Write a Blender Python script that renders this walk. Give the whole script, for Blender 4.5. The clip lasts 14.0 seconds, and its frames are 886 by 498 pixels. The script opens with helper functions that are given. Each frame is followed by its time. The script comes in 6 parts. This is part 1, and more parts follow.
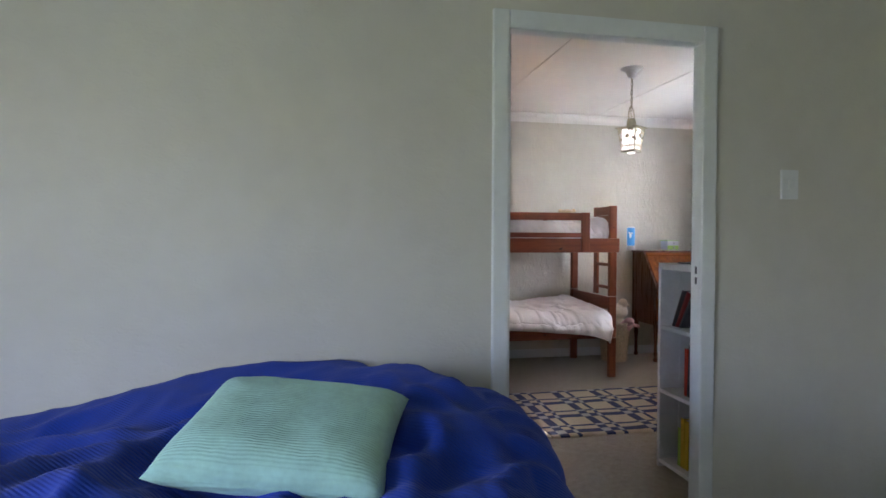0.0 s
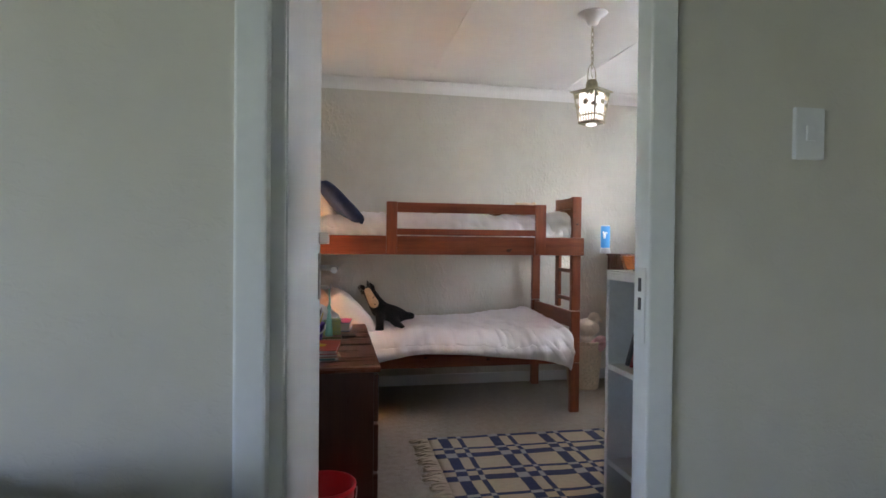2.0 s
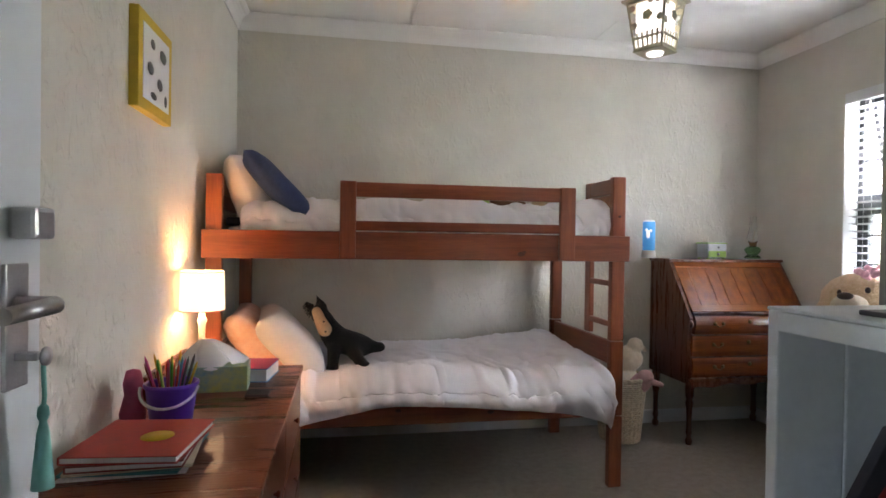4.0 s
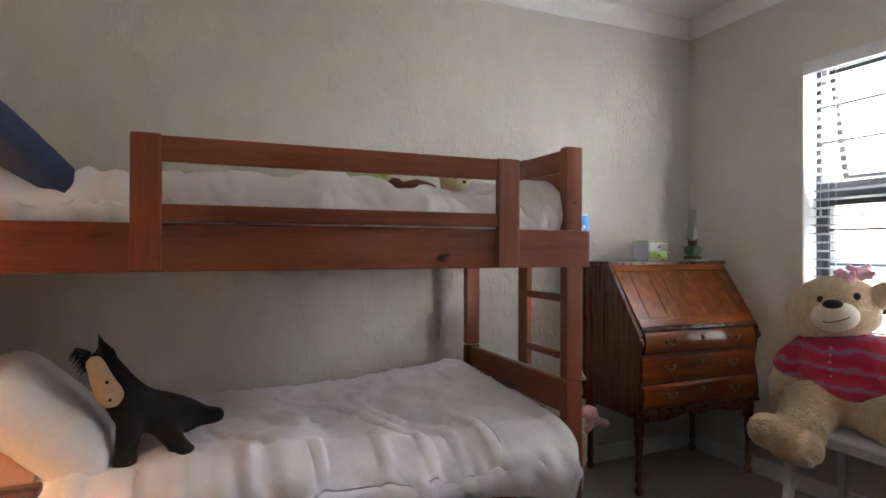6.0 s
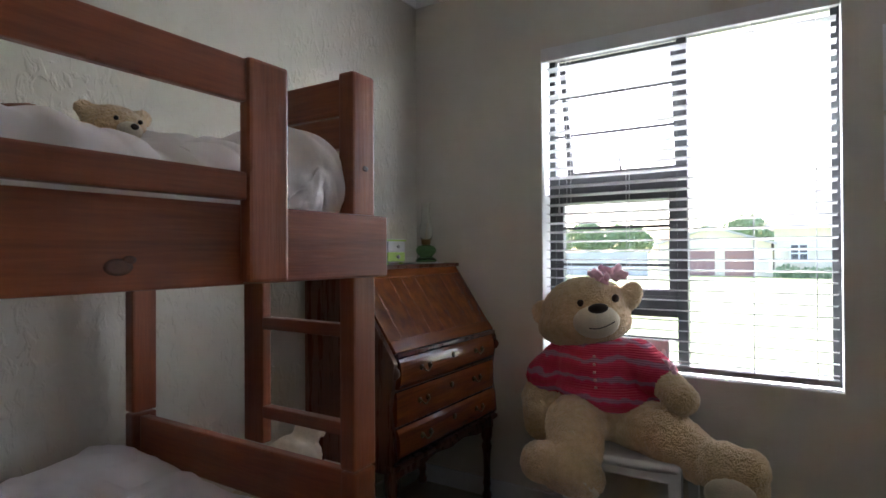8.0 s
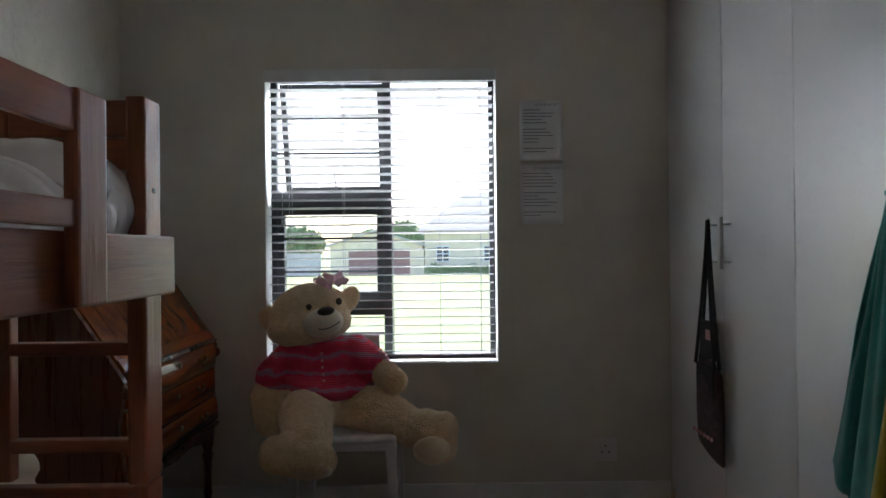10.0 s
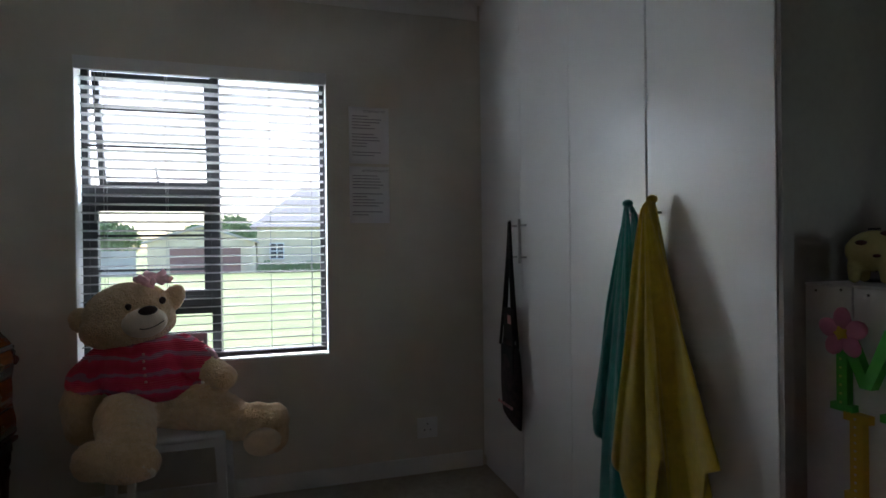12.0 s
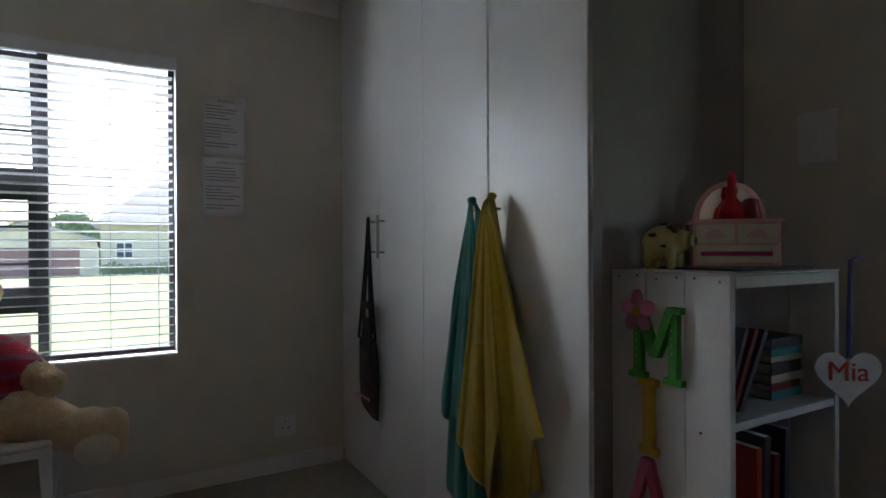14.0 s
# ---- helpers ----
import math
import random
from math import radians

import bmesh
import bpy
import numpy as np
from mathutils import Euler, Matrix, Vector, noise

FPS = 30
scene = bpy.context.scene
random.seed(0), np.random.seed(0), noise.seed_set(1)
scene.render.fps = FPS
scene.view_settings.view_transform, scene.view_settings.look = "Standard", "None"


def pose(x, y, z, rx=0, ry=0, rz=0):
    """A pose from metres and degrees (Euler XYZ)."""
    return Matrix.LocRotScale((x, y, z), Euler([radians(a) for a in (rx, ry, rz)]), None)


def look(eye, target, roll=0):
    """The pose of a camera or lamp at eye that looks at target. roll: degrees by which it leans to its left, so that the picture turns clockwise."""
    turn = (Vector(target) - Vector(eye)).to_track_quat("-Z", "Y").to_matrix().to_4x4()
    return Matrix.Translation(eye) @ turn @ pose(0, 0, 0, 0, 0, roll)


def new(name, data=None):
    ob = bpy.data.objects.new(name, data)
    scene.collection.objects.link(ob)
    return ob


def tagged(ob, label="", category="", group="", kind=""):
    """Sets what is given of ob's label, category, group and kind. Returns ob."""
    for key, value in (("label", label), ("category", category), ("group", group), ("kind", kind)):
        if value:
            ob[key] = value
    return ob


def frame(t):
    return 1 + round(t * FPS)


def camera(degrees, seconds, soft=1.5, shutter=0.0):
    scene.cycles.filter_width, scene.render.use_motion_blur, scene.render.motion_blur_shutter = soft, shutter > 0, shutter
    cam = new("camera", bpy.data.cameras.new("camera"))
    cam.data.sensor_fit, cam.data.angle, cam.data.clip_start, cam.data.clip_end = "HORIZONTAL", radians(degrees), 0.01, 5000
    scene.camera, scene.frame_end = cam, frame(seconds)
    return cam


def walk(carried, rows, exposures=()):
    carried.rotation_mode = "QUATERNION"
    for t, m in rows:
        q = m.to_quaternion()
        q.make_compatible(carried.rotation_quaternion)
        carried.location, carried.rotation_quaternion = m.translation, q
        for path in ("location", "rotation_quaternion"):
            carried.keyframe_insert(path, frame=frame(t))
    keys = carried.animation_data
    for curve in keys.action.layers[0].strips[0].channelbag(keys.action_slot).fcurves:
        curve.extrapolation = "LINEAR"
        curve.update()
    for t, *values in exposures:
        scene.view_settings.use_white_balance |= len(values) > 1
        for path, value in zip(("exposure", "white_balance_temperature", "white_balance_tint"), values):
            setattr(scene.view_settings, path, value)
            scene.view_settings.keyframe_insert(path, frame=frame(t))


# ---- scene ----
cam = camera(76.6, 14.0, soft=1.6)
PATH = [
    (0, (0.141, 0.107, 1.244), (0.544, 2.148, 1.202), 0.2),
    (0.5, (0.367, 0.295, 1.24), (0.77, 2.336, 1.202), 0.2),
    (1, (0.564, 0.484, 1.223), (0.966, 2.524, 1.189), 0.4),
    (1.5, (0.771, 0.744, 1.217), (1.165, 2.786, 1.186), 0.6),
    (2, (0.917, 0.986, 1.208), (1.309, 3.027, 1.18), 0.6),
    (2.5, (1.068, 1.265, 1.213), (1.447, 3.309, 1.188), 0.8),
    (3, (1.159, 1.504, 1.194), (1.508, 3.554, 1.171), 0.8),
    (3.2, (1.194, 1.618, 1.199), (1.535, 3.67, 1.176), 0.8),
    (5.3, (1.298, 2.801, 1.181), (1.831, 4.729, 1.174), 0.4),
    (5.5, (1.312, 2.85, 1.174), (1.9, 4.761, 1.178), 0.2),
    (6, (1.422, 3.094, 1.176), (2.197, 4.938, 1.179), 0.1),
    (6.5, (1.546, 3.332, 1.167), (2.52, 5.078, 1.179), 0.2),
    (7, (1.618, 3.557, 1.172), (2.862, 5.123, 1.187), 0.2),
    (7.5, (1.697, 3.777, 1.159), (3.175, 5.123, 1.172), 0.0),
    (8, (1.709, 3.96, 1.166), (3.4, 5.028, 1.18), -0.3),
    (8.5, (1.641, 4.101, 1.189), (3.496, 4.85, 1.198), -0.7),
    (10.8, (1.302, 4.1, 1.212), (3.286, 3.85, 1.21), -0.7),
    (11, (1.282, 4.083, 1.215), (3.26, 3.787, 1.207), -0.8),
    (11.5, (1.247, 4.079, 1.208), (3.198, 3.636, 1.202), -0.7),
    (12, (1.21, 4.085, 1.206), (3.125, 3.508, 1.197), -0.7),
    (12.5, (1.181, 4.088, 1.193), (3.052, 3.381, 1.185), -0.6),
    (13, (1.158, 4.071, 1.186), (2.988, 3.264, 1.18), -0.4),
    (13.5, (1.134, 4.064, 1.186), (2.911, 3.146, 1.177), -0.4),
    (14, (1.123, 4.056, 1.174), (2.858, 3.061, 1.168), -0.3),
]
EXPOSURES = [(0.0, 4.2, 6400, 25), (1.5, 4.18, 6400, 23), (3.2, 4.15, 6450, 20), (5.5, 4.05, 6500, 21), (6.5, 3.75, 6500, 21), (7.5, 3.4, 6450, 20), (8.5, 2.9, 6350, 18), (10.8, 2.2, 6200, 14), (12.0, 2.05, 6100, 14), (13.0, 1.92, 6100, 14), (13.5, 1.95, 6100, 14), (14.0, 2.3, 6100, 14)]
walk(cam, [(t, look(eye, target, roll)) for t, eye, target, roll in PATH], EXPOSURES)

# ---- world and lights ----
world = bpy.data.worlds.new("overcast_sky")
scene.world = world
world.use_nodes = True
wn = world.node_tree
sky = wn.nodes.new("ShaderNodeTexSky")
sky.sky_type = "NISHITA"
sky.sun_disc = False
sky.sun_elevation, sky.sun_rotation = radians(52), radians(70)
sky.dust_density, sky.air_density, sky.ozone_density = 2.5, 1.0, 1.0
wn.links.new(sky.outputs[0], wn.nodes["Background"].inputs[0])
wn.nodes["Background"].inputs[1].default_value = 0.135

sun_data = bpy.data.lights.new("sun", "SUN")
sun_data.energy, sun_data.angle, sun_data.color = 1.5, radians(25), (1.0, 0.97, 0.92)
sun = new("sun", sun_data)
sun.matrix_world = look((20, 12, 30), (0, 0, 0))


def window_light(name, at, target, sx, sy, watts, colour):
    """Area lamp for sky light: in the landing's unseen window, and outside the bedroom."""
    d = bpy.data.lights.new(name, "AREA")
    d.shape, d.size, d.size_y, d.energy, d.color = "RECTANGLE", sx, sy, watts, colour
    ob = new(name, d)
    ob.matrix_world = look(at, target)
    return ob


window_light("landing_window_light", (-1.95, 0.35, 1.18), (0.5, 1.5, 0.1), 1.2, 1.0, 0.80, (0.78, 0.89, 1.0))


# Added fill lamp outside above the bedroom window, out of view; brightens the room.
window_light("bedroom_sky_fill", (4.85, 4.375, 2.75), (2.6, 4.30, 1.0), 1.5, 0.9, 122, (0.88, 0.94, 1.0))


def lamp_light(name, at, watts, radius, colour):
    d = bpy.data.lights.new(name, "POINT")
    d.energy, d.shadow_soft_size, d.color = watts, radius, colour
    ob = new(name, d)
    ob.location = at
    return ob


lamp_light("table_lamp_bulb", (0.722, 4.46, 0.99), 0.42, 0.025, (1.0, 0.56, 0.25))
lamp_light("lantern_bulb", (2.36, 4.01, 1.99), 0.3, 0.03, (1.0, 0.93, 0.80))
# ---- materials ----
def rgb(c):
    return (*c, 1.0)


def material(name, colour, rough=0.6, vary=0.12, scale=6.0, stretch=(1, 1, 1), bump=0.0, bump_scale=60.0, metal=0.0,
             colour2=None, coat=0.0, sheen=0.0, per_object=0.0, detail=4.0, coords="Object", rough_drift=0.08):
    """A surface whose colour drifts at two scales, with fine relief."""
    m = bpy.data.materials.new(name)
    m.use_nodes = True
    n, l = m.node_tree.nodes, m.node_tree.links
    b = n["Principled BSDF"]
    tc, mp = n.new("ShaderNodeTexCoord"), n.new("ShaderNodeMapping")
    mp.inputs["Scale"].default_value = stretch
    l.new(tc.outputs[coords], mp.inputs[0])
    big, fine = n.new("ShaderNodeTexNoise"), n.new("ShaderNodeTexNoise")
    big.inputs["Scale"].default_value, big.inputs["Detail"].default_value = scale, detail
    fine.inputs["Scale"].default_value, fine.inputs["Detail"].default_value = scale * 7, 3
    l.new(mp.outputs[0], big.inputs["Vector"])
    l.new(mp.outputs[0], fine.inputs["Vector"])
    mix = n.new("ShaderNodeMix")
    mix.data_type = "FLOAT"
    mix.inputs["Factor"].default_value = 0.35
    l.new(big.outputs[0], mix.inputs["A"])
    l.new(fine.outputs[0], mix.inputs["B"])
    ramp = n.new("ShaderNodeValToRGB")
    ramp.color_ramp.elements[0].position, ramp.color_ramp.elements[1].position = 0.32, 0.68
    c2 = colour2 or tuple(min(1, c * (1 + vary)) for c in colour)
    c1 = colour if colour2 else tuple(c * (1 - vary) for c in colour)
    ramp.color_ramp.elements[0].color, ramp.color_ramp.elements[1].color = rgb(c1), rgb(c2)
    l.new(mix.outputs[0], ramp.inputs[0])
    colour_out = ramp.outputs[0]
    if per_object:
        info, hsv = n.new("ShaderNodeObjectInfo"), n.new("ShaderNodeHueSaturation")
        mr = n.new("ShaderNodeMapRange")
        mr.inputs["To Min"].default_value, mr.inputs["To Max"].default_value = 1 - per_object, 1 + per_object
        l.new(info.outputs["Random"], mr.inputs[0])
        l.new(mr.outputs[0], hsv.inputs["Value"])
        l.new(colour_out, hsv.inputs["Color"])
        colour_out = hsv.outputs[0]
    l.new(colour_out, b.inputs["Base Color"])
    rr = n.new("ShaderNodeMapRange")
    rr.inputs["To Min"].default_value, rr.inputs["To Max"].default_value = max(0.02, rough - rough_drift), min(1, rough + rough_drift)
    l.new(mix.outputs[0], rr.inputs[0])
    l.new(rr.outputs[0], b.inputs["Roughness"])
    b.inputs["Metallic"].default_value = metal
    b.inputs["Coat Weight"].default_value = coat
    b.inputs["Sheen Weight"].default_value = sheen
    if bump:
        bt, bp = n.new("ShaderNodeTexNoise"), n.new("ShaderNodeBump")
        bt.inputs["Scale"].default_value, bt.inputs["Detail"].default_value = bump_scale, 5
        l.new(mp.outputs[0], bt.inputs["Vector"])
        l.new(bt.outputs[0], bp.inputs["Height"])
        bp.inputs["Strength"].default_value, bp.inputs["Distance"].default_value = min(1, bump), 0.01
        l.new(bp.outputs[0], b.inputs["Normal"])
    return m


def wood(name, dark, light, axis, rough=0.35, grain=1.0, coat=0.15):
    """Stained timber with grain that runs along one axis."""
    st = [14.0, 14.0, 14.0]
    st["xyz".index(axis)] = 0.9
    return material(name, dark, rough, colour2=light, scale=2.2 * grain, stretch=st, bump=0.12, bump_scale=9, coat=coat, detail=6, per_object=0.10)


def plaster(name, colour, colour2, relief, upright=0.6):
    """Hand-trowelled painted plaster: broad tint drift, trowel ridges and fine grain."""
    m = material(name, colour, 0.85, colour2=colour2, scale=1.3)
    n, l = m.node_tree.nodes, m.node_tree.links
    b = n["Principled BSDF"]
    tc = n.new("ShaderNodeTexCoord")
    mp = n.new("ShaderNodeMapping")
    mp.inputs["Scale"].default_value = (1, 1, upright)
    l.new(tc.outputs["Object"], mp.inputs[0])
    a, c, d = n.new("ShaderNodeTexNoise"), n.new("ShaderNodeTexNoise"), n.new("ShaderNodeTexNoise")
    a.inputs["Scale"].default_value, a.inputs["Detail"].default_value, a.inputs["Distortion"].default_value = 9.0, 6.0, 1.2
    c.inputs["Scale"].default_value, c.inputs["Detail"].default_value, c.inputs["Distortion"].default_value = 34.0, 3.0, 0.8
    d.inputs["Scale"].default_value = 2.0
    for t in (a, c, d):
        l.new(mp.outputs[0], t.inputs["Vector"])
    ridge = n.new("ShaderNodeMapRange")
    ridge.inputs["From Min"].default_value, ridge.inputs["From Max"].default_value = 0.52, 0.66
    l.new(c.outputs[0], ridge.inputs[0])
    patch = n.new("ShaderNodeMath")
    patch.operation = "MULTIPLY"
    l.new(ridge.outputs[0], patch.inputs[0])
    l.new(d.outputs[0], patch.inputs[1])
    add = n.new("ShaderNodeMath")
    add.operation = "MULTIPLY_ADD"
    add.inputs[1].default_value = 0.75
    l.new(patch.outputs[0], add.inputs[0])
    l.new(a.outputs[0], add.inputs[2])
    bp = n.new("ShaderNodeBump")
    bp.inputs["Strength"].default_value, bp.inputs["Distance"].default_value = relief, 0.012
    l.new(add.outputs[0], bp.inputs["Height"])
    l.new(bp.outputs[0], b.inputs["Normal"])
    return m


def glow(name, colour, strength, base=None):
    m = material(name, base or colour, 0.6, vary=0.03)
    b = m.node_tree.nodes["Principled BSDF"]
    b.inputs["Emission Color"].default_value = rgb(colour)
    b.inputs["Emission Strength"].default_value = strength
    return m


def clear_glass(name, tint=(0.97, 1.0, 0.98), rough=0.0):
    m = bpy.data.materials.new(name)
    m.use_nodes = True
    b = m.node_tree.nodes["Principled BSDF"]
    b.inputs["Base Color"].default_value = rgb(tint)
    b.inputs["Roughness"].default_value = rough
    b.inputs["Transmission Weight"].default_value = 1.0
    b.inputs["IOR"].default_value = 1.45
    return m


def ribbed(name, colour, axis, count, depth=0.6, rough=0.9):
    """Knitted or ribbed cloth: soft ridges across one axis."""
    m = material(name, colour, rough, vary=0.14, scale=9, sheen=0.08)
    n, l = m.node_tree.nodes, m.node_tree.links
    tc, w, bp = n.new("ShaderNodeTexCoord"), n.new("ShaderNodeTexWave"), n.new("ShaderNodeBump")
    w.bands_direction = axis
    w.inputs["Scale"].default_value, w.inputs["Distortion"].default_value = count, 0.8
    l.new(tc.outputs["Object"], w.inputs["Vector"])
    l.new(w.outputs[1], bp.inputs["Height"])
    bp.inputs["Strength"].default_value, bp.inputs["Distance"].default_value = depth, 0.01
    l.new(bp.outputs[0], n["Principled BSDF"].inputs["Normal"])
    return m


WALL = plaster("wall_plaster", (0.585, 0.56, 0.49), (0.655, 0.63, 0.555), 0.55)
WALL_SMOOTH = plaster("wall_plaster_smooth", (0.58, 0.555, 0.49), (0.65, 0.625, 0.56), 0.15, 1.7)
CEILING = material("ceiling_paint", (0.81, 0.80, 0.77), 0.9, vary=0.03, scale=2, bump=0.05, bump_scale=30)
WHITE_TRIM = material("white_gloss_trim", (0.72, 0.74, 0.74), 0.45, vary=0.05, scale=5, bump=0.08, bump_scale=25)
DOOR_WHITE = material("white_door_paint", (0.70, 0.73, 0.75), 0.4, vary=0.04, scale=3, bump=0.06, bump_scale=40)
CUPBOARD = material("cupboard_white_melamine", (0.74, 0.755, 0.765), 0.29, vary=0.015, scale=1.2, bump=0.02, bump_scale=220, rough_drift=0.015)
CUPBOARD.node_tree.nodes["Principled BSDF"].inputs["Specular IOR Level"].default_value = 0.85
# Grey puts the shade of the gaps and side of the white cupboard into colour.
CUPBOARD_SHADE = material("cupboard_shade_grey", (0.30, 0.29, 0.28), 0.5, vary=0.1)
CARPET = material("taupe_carpet", (0.29, 0.25, 0.20), 0.98, colour2=(0.42, 0.37, 0.30), scale=26, bump=0.9, bump_scale=260, sheen=0.2)
PINE_X = wood("stained_pine_x", (0.165, 0.036, 0.013), (0.315, 0.084, 0.029), "x")
PINE_Y = wood("stained_pine_y", (0.165, 0.036, 0.013), (0.315, 0.084, 0.029), "y")
PINE_Z = wood("stained_pine_z", (0.165, 0.036, 0.013), (0.315, 0.084, 0.029), "z")
KNOT = material("pine_knot", (0.10, 0.026, 0.011), 0.5, vary=0.4, scale=30)
RED_MATT = material("red_book_cover", (0.42, 0.035, 0.025), 0.55, vary=0.2, scale=9)
# One mahogany in two tones: lighter top sheen, shaded sides, both in the colour.
MAHOGANY_LIT_X = wood("mahogany_lit_x", (0.150, 0.034, 0.014), (0.190, 0.046, 0.019), "x", 0.28, coat=0.3)
MAHOGANY_SHADED_Z = wood("mahogany_shaded_z", (0.090, 0.021, 0.011), (0.125, 0.031, 0.014), "z", 0.30, coat=0.3)
KIAAT_X = wood("bureau_wood_x", (0.135, 0.030, 0.008), (0.36, 0.100, 0.019), "x", 0.20, coat=0.5)
KIAAT_Z = wood("bureau_wood_z", (0.12, 0.028, 0.008), (0.34, 0.093, 0.018), "z", 0.20, coat=0.5)
KIAAT_DARK = wood("bureau_dark_z", (0.085, 0.022, 0.009), (0.17, 0.048, 0.015), "z", 0.28, coat=0.4)
BRASS = material("aged_brass", (0.23, 0.15, 0.06), 0.35, metal=1.0, vary=0.3, scale=30)
STEEL = material("brushed_steel", (0.45, 0.46, 0.47), 0.32, metal=1.0, vary=0.1, scale=40)
WINDOW_DARK = material("dark_bronze_frame", (0.022, 0.024, 0.027), 0.45, vary=0.2, scale=20)
# White slats painted grey: their backlit shade against the sky is in the colour.
SLAT = material("backlit_grey_slat", (0.30, 0.30, 0.30), 0.5, vary=0.03, scale=8)
GLASS = clear_glass("window_glass")
LAMP_GLASS = clear_glass("lamp_glass", (0.96, 1.0, 0.97))
GREEN_GLASS = clear_glass("green_glass", (0.25, 0.55, 0.25), 0.05)
BEDDING = material("white_cotton", (0.86, 0.85, 0.88), 0.55, vary=0.025, scale=5, bump=0.10, bump_scale=26, sheen=0.1)
PILLOW_WARM = material("cream_cotton", (0.80, 0.77, 0.75), 0.85, vary=0.05, scale=9, bump=0.12, bump_scale=60, sheen=0.2)
PILLOW_PINK = material("peach_pillowcase", (0.72, 0.38, 0.26), 0.85, colour2=(0.84, 0.66, 0.58), scale=7, bump=0.12, bump_scale=60)
NAVY = material("navy_cotton", (0.030, 0.050, 0.130), 0.9, vary=0.2, scale=60, bump=0.2, bump_scale=300, sheen=0.0)
BLACK_PLUSH = material("black_plush", (0.006, 0.006, 0.007), 0.95, vary=0.3, scale=60, bump=0.8, bump_scale=280, sheen=0.05)
CREAM_PLUSH = material("cream_plush", (0.62, 0.43, 0.27), 0.95, vary=0.12, scale=40, bump=0.5, bump_scale=220)
BEAR_FUR = material("tan_plush_fur", (0.60, 0.41, 0.22), 0.95, colour2=(0.78, 0.58, 0.35), scale=34, bump=1.0, bump_scale=150, sheen=0.5)
BEAR_PALE = material("cream_velour", (0.76, 0.67, 0.53), 0.9, vary=0.08, scale=40, bump=0.4, bump_scale=200, sheen=0.4)
CHESTNUT = material("chestnut_plush", (0.16, 0.062, 0.028), 0.95, vary=0.2, scale=40, bump=0.6, bump_scale=200)
DARK_BROWN = material("dark_brown_plush", (0.035, 0.017, 0.012), 0.5, vary=0.2, scale=40)
PINK_CLOTH = material("pink_ribbon", (0.92, 0.55, 0.65), 0.7, vary=0.12, scale=30)
BLUE_BLANKET = ribbed("royal_blue_blanket", (0.001, 0.034, 0.31), "DIAGONAL", 46, 0.22, 0.95)
MINT = ribbed("mint_ribbed_knit", (0.35, 0.60, 0.52), "Y", 44, 0.3, 0.95)
TEAL_TOWEL = material("teal_towel", (0.015, 0.25, 0.22), 0.98, vary=0.2, scale=50, bump=0.7, bump_scale=380, sheen=0.4)
YELLOW_TOWEL = material("yellow_towel", (0.50, 0.37, 0.014), 0.98, vary=0.18, scale=50, bump=0.7, bump_scale=380, sheen=0.4)
WICKER = material("pale_wicker", (0.58, 0.47, 0.33), 0.75, vary=0.3, scale=60, bump=0.4, bump_scale=200)
PLASTIC_WHITE = material("white_plastic", (0.70, 0.71, 0.72), 0.4, vary=0.04, scale=8)
SHELF_WHITE = material("painted_white_planks", (0.66, 0.67, 0.68), 0.6, vary=0.07, scale=9, bump=0.25, bump_scale=28)
PAPER = material("white_paper", (0.74, 0.75, 0.77), 0.9, vary=0.02)
INK = material("grey_print", (0.24, 0.24, 0.28), 0.9, vary=0.05)
RED_PLASTIC = material("red_plastic", (0.55, 0.012, 0.018), 0.35, vary=0.08)
PURPLE_PLASTIC = material("purple_plastic", (0.11, 0.035, 0.42), 0.35, vary=0.08)
RUG_CREAM = material("cream_rug_wool", (0.56, 0.50, 0.38), 0.98, vary=0.12, scale=30, stretch=(1, 4, 1), bump=0.7, bump_scale=140)
RUG_NAVY = material("navy_rug_wool", (0.045, 0.062, 0.15), 0.98, vary=0.2, scale=30, stretch=(1, 4, 1), bump=0.7, bump_scale=140)
RUG_GREY = material("grey_rug_wool", (0.42, 0.43, 0.45), 0.98, vary=0.12, scale=30, stretch=(1, 4, 1), bump=0.7, bump_scale=140)
FRINGE = material("rug_fringe_cotton", (0.50, 0.44, 0.33), 0.98, vary=0.15, scale=40)
LANTERN_METAL = material("cream_painted_metal", (0.42, 0.39, 0.27), 0.5, vary=0.2, scale=50)
LANTERN_GLOW = glow("lantern_milk_glass", (1.0, 0.96, 0.86), 0.12, (0.8, 0.78, 0.72))
SHADE_GLOW = glow("lit_fabric_shade", (1.0, 0.62, 0.32), 0.15, (0.8, 0.68, 0.5))
NIGHT_BLUE = glow("blue_night_lamp", (0.06, 0.38, 0.80), 0.015, (0.08, 0.35, 0.75))
NIGHT_WHITE = glow("white_night_lamp", (0.85, 0.92, 1.0), 0.02, (0.8, 0.8, 0.8))
PORCELAIN = material("glazed_ceramic_cream", (0.52, 0.48, 0.21), 0.12, vary=0.15, scale=12, coat=0.6)
CERAMIC_BROWN = material("glazed_ceramic_brown", (0.11, 0.045, 0.035), 0.15, vary=0.3, scale=20, coat=0.5)
BLACK = material("black_cloth", (0.012, 0.011, 0.012), 0.8, vary=0.3, scale=40)


def plain(name, c, rough=0.55, vary=0.07):
    return material(name, c, rough, vary=vary, scale=25)


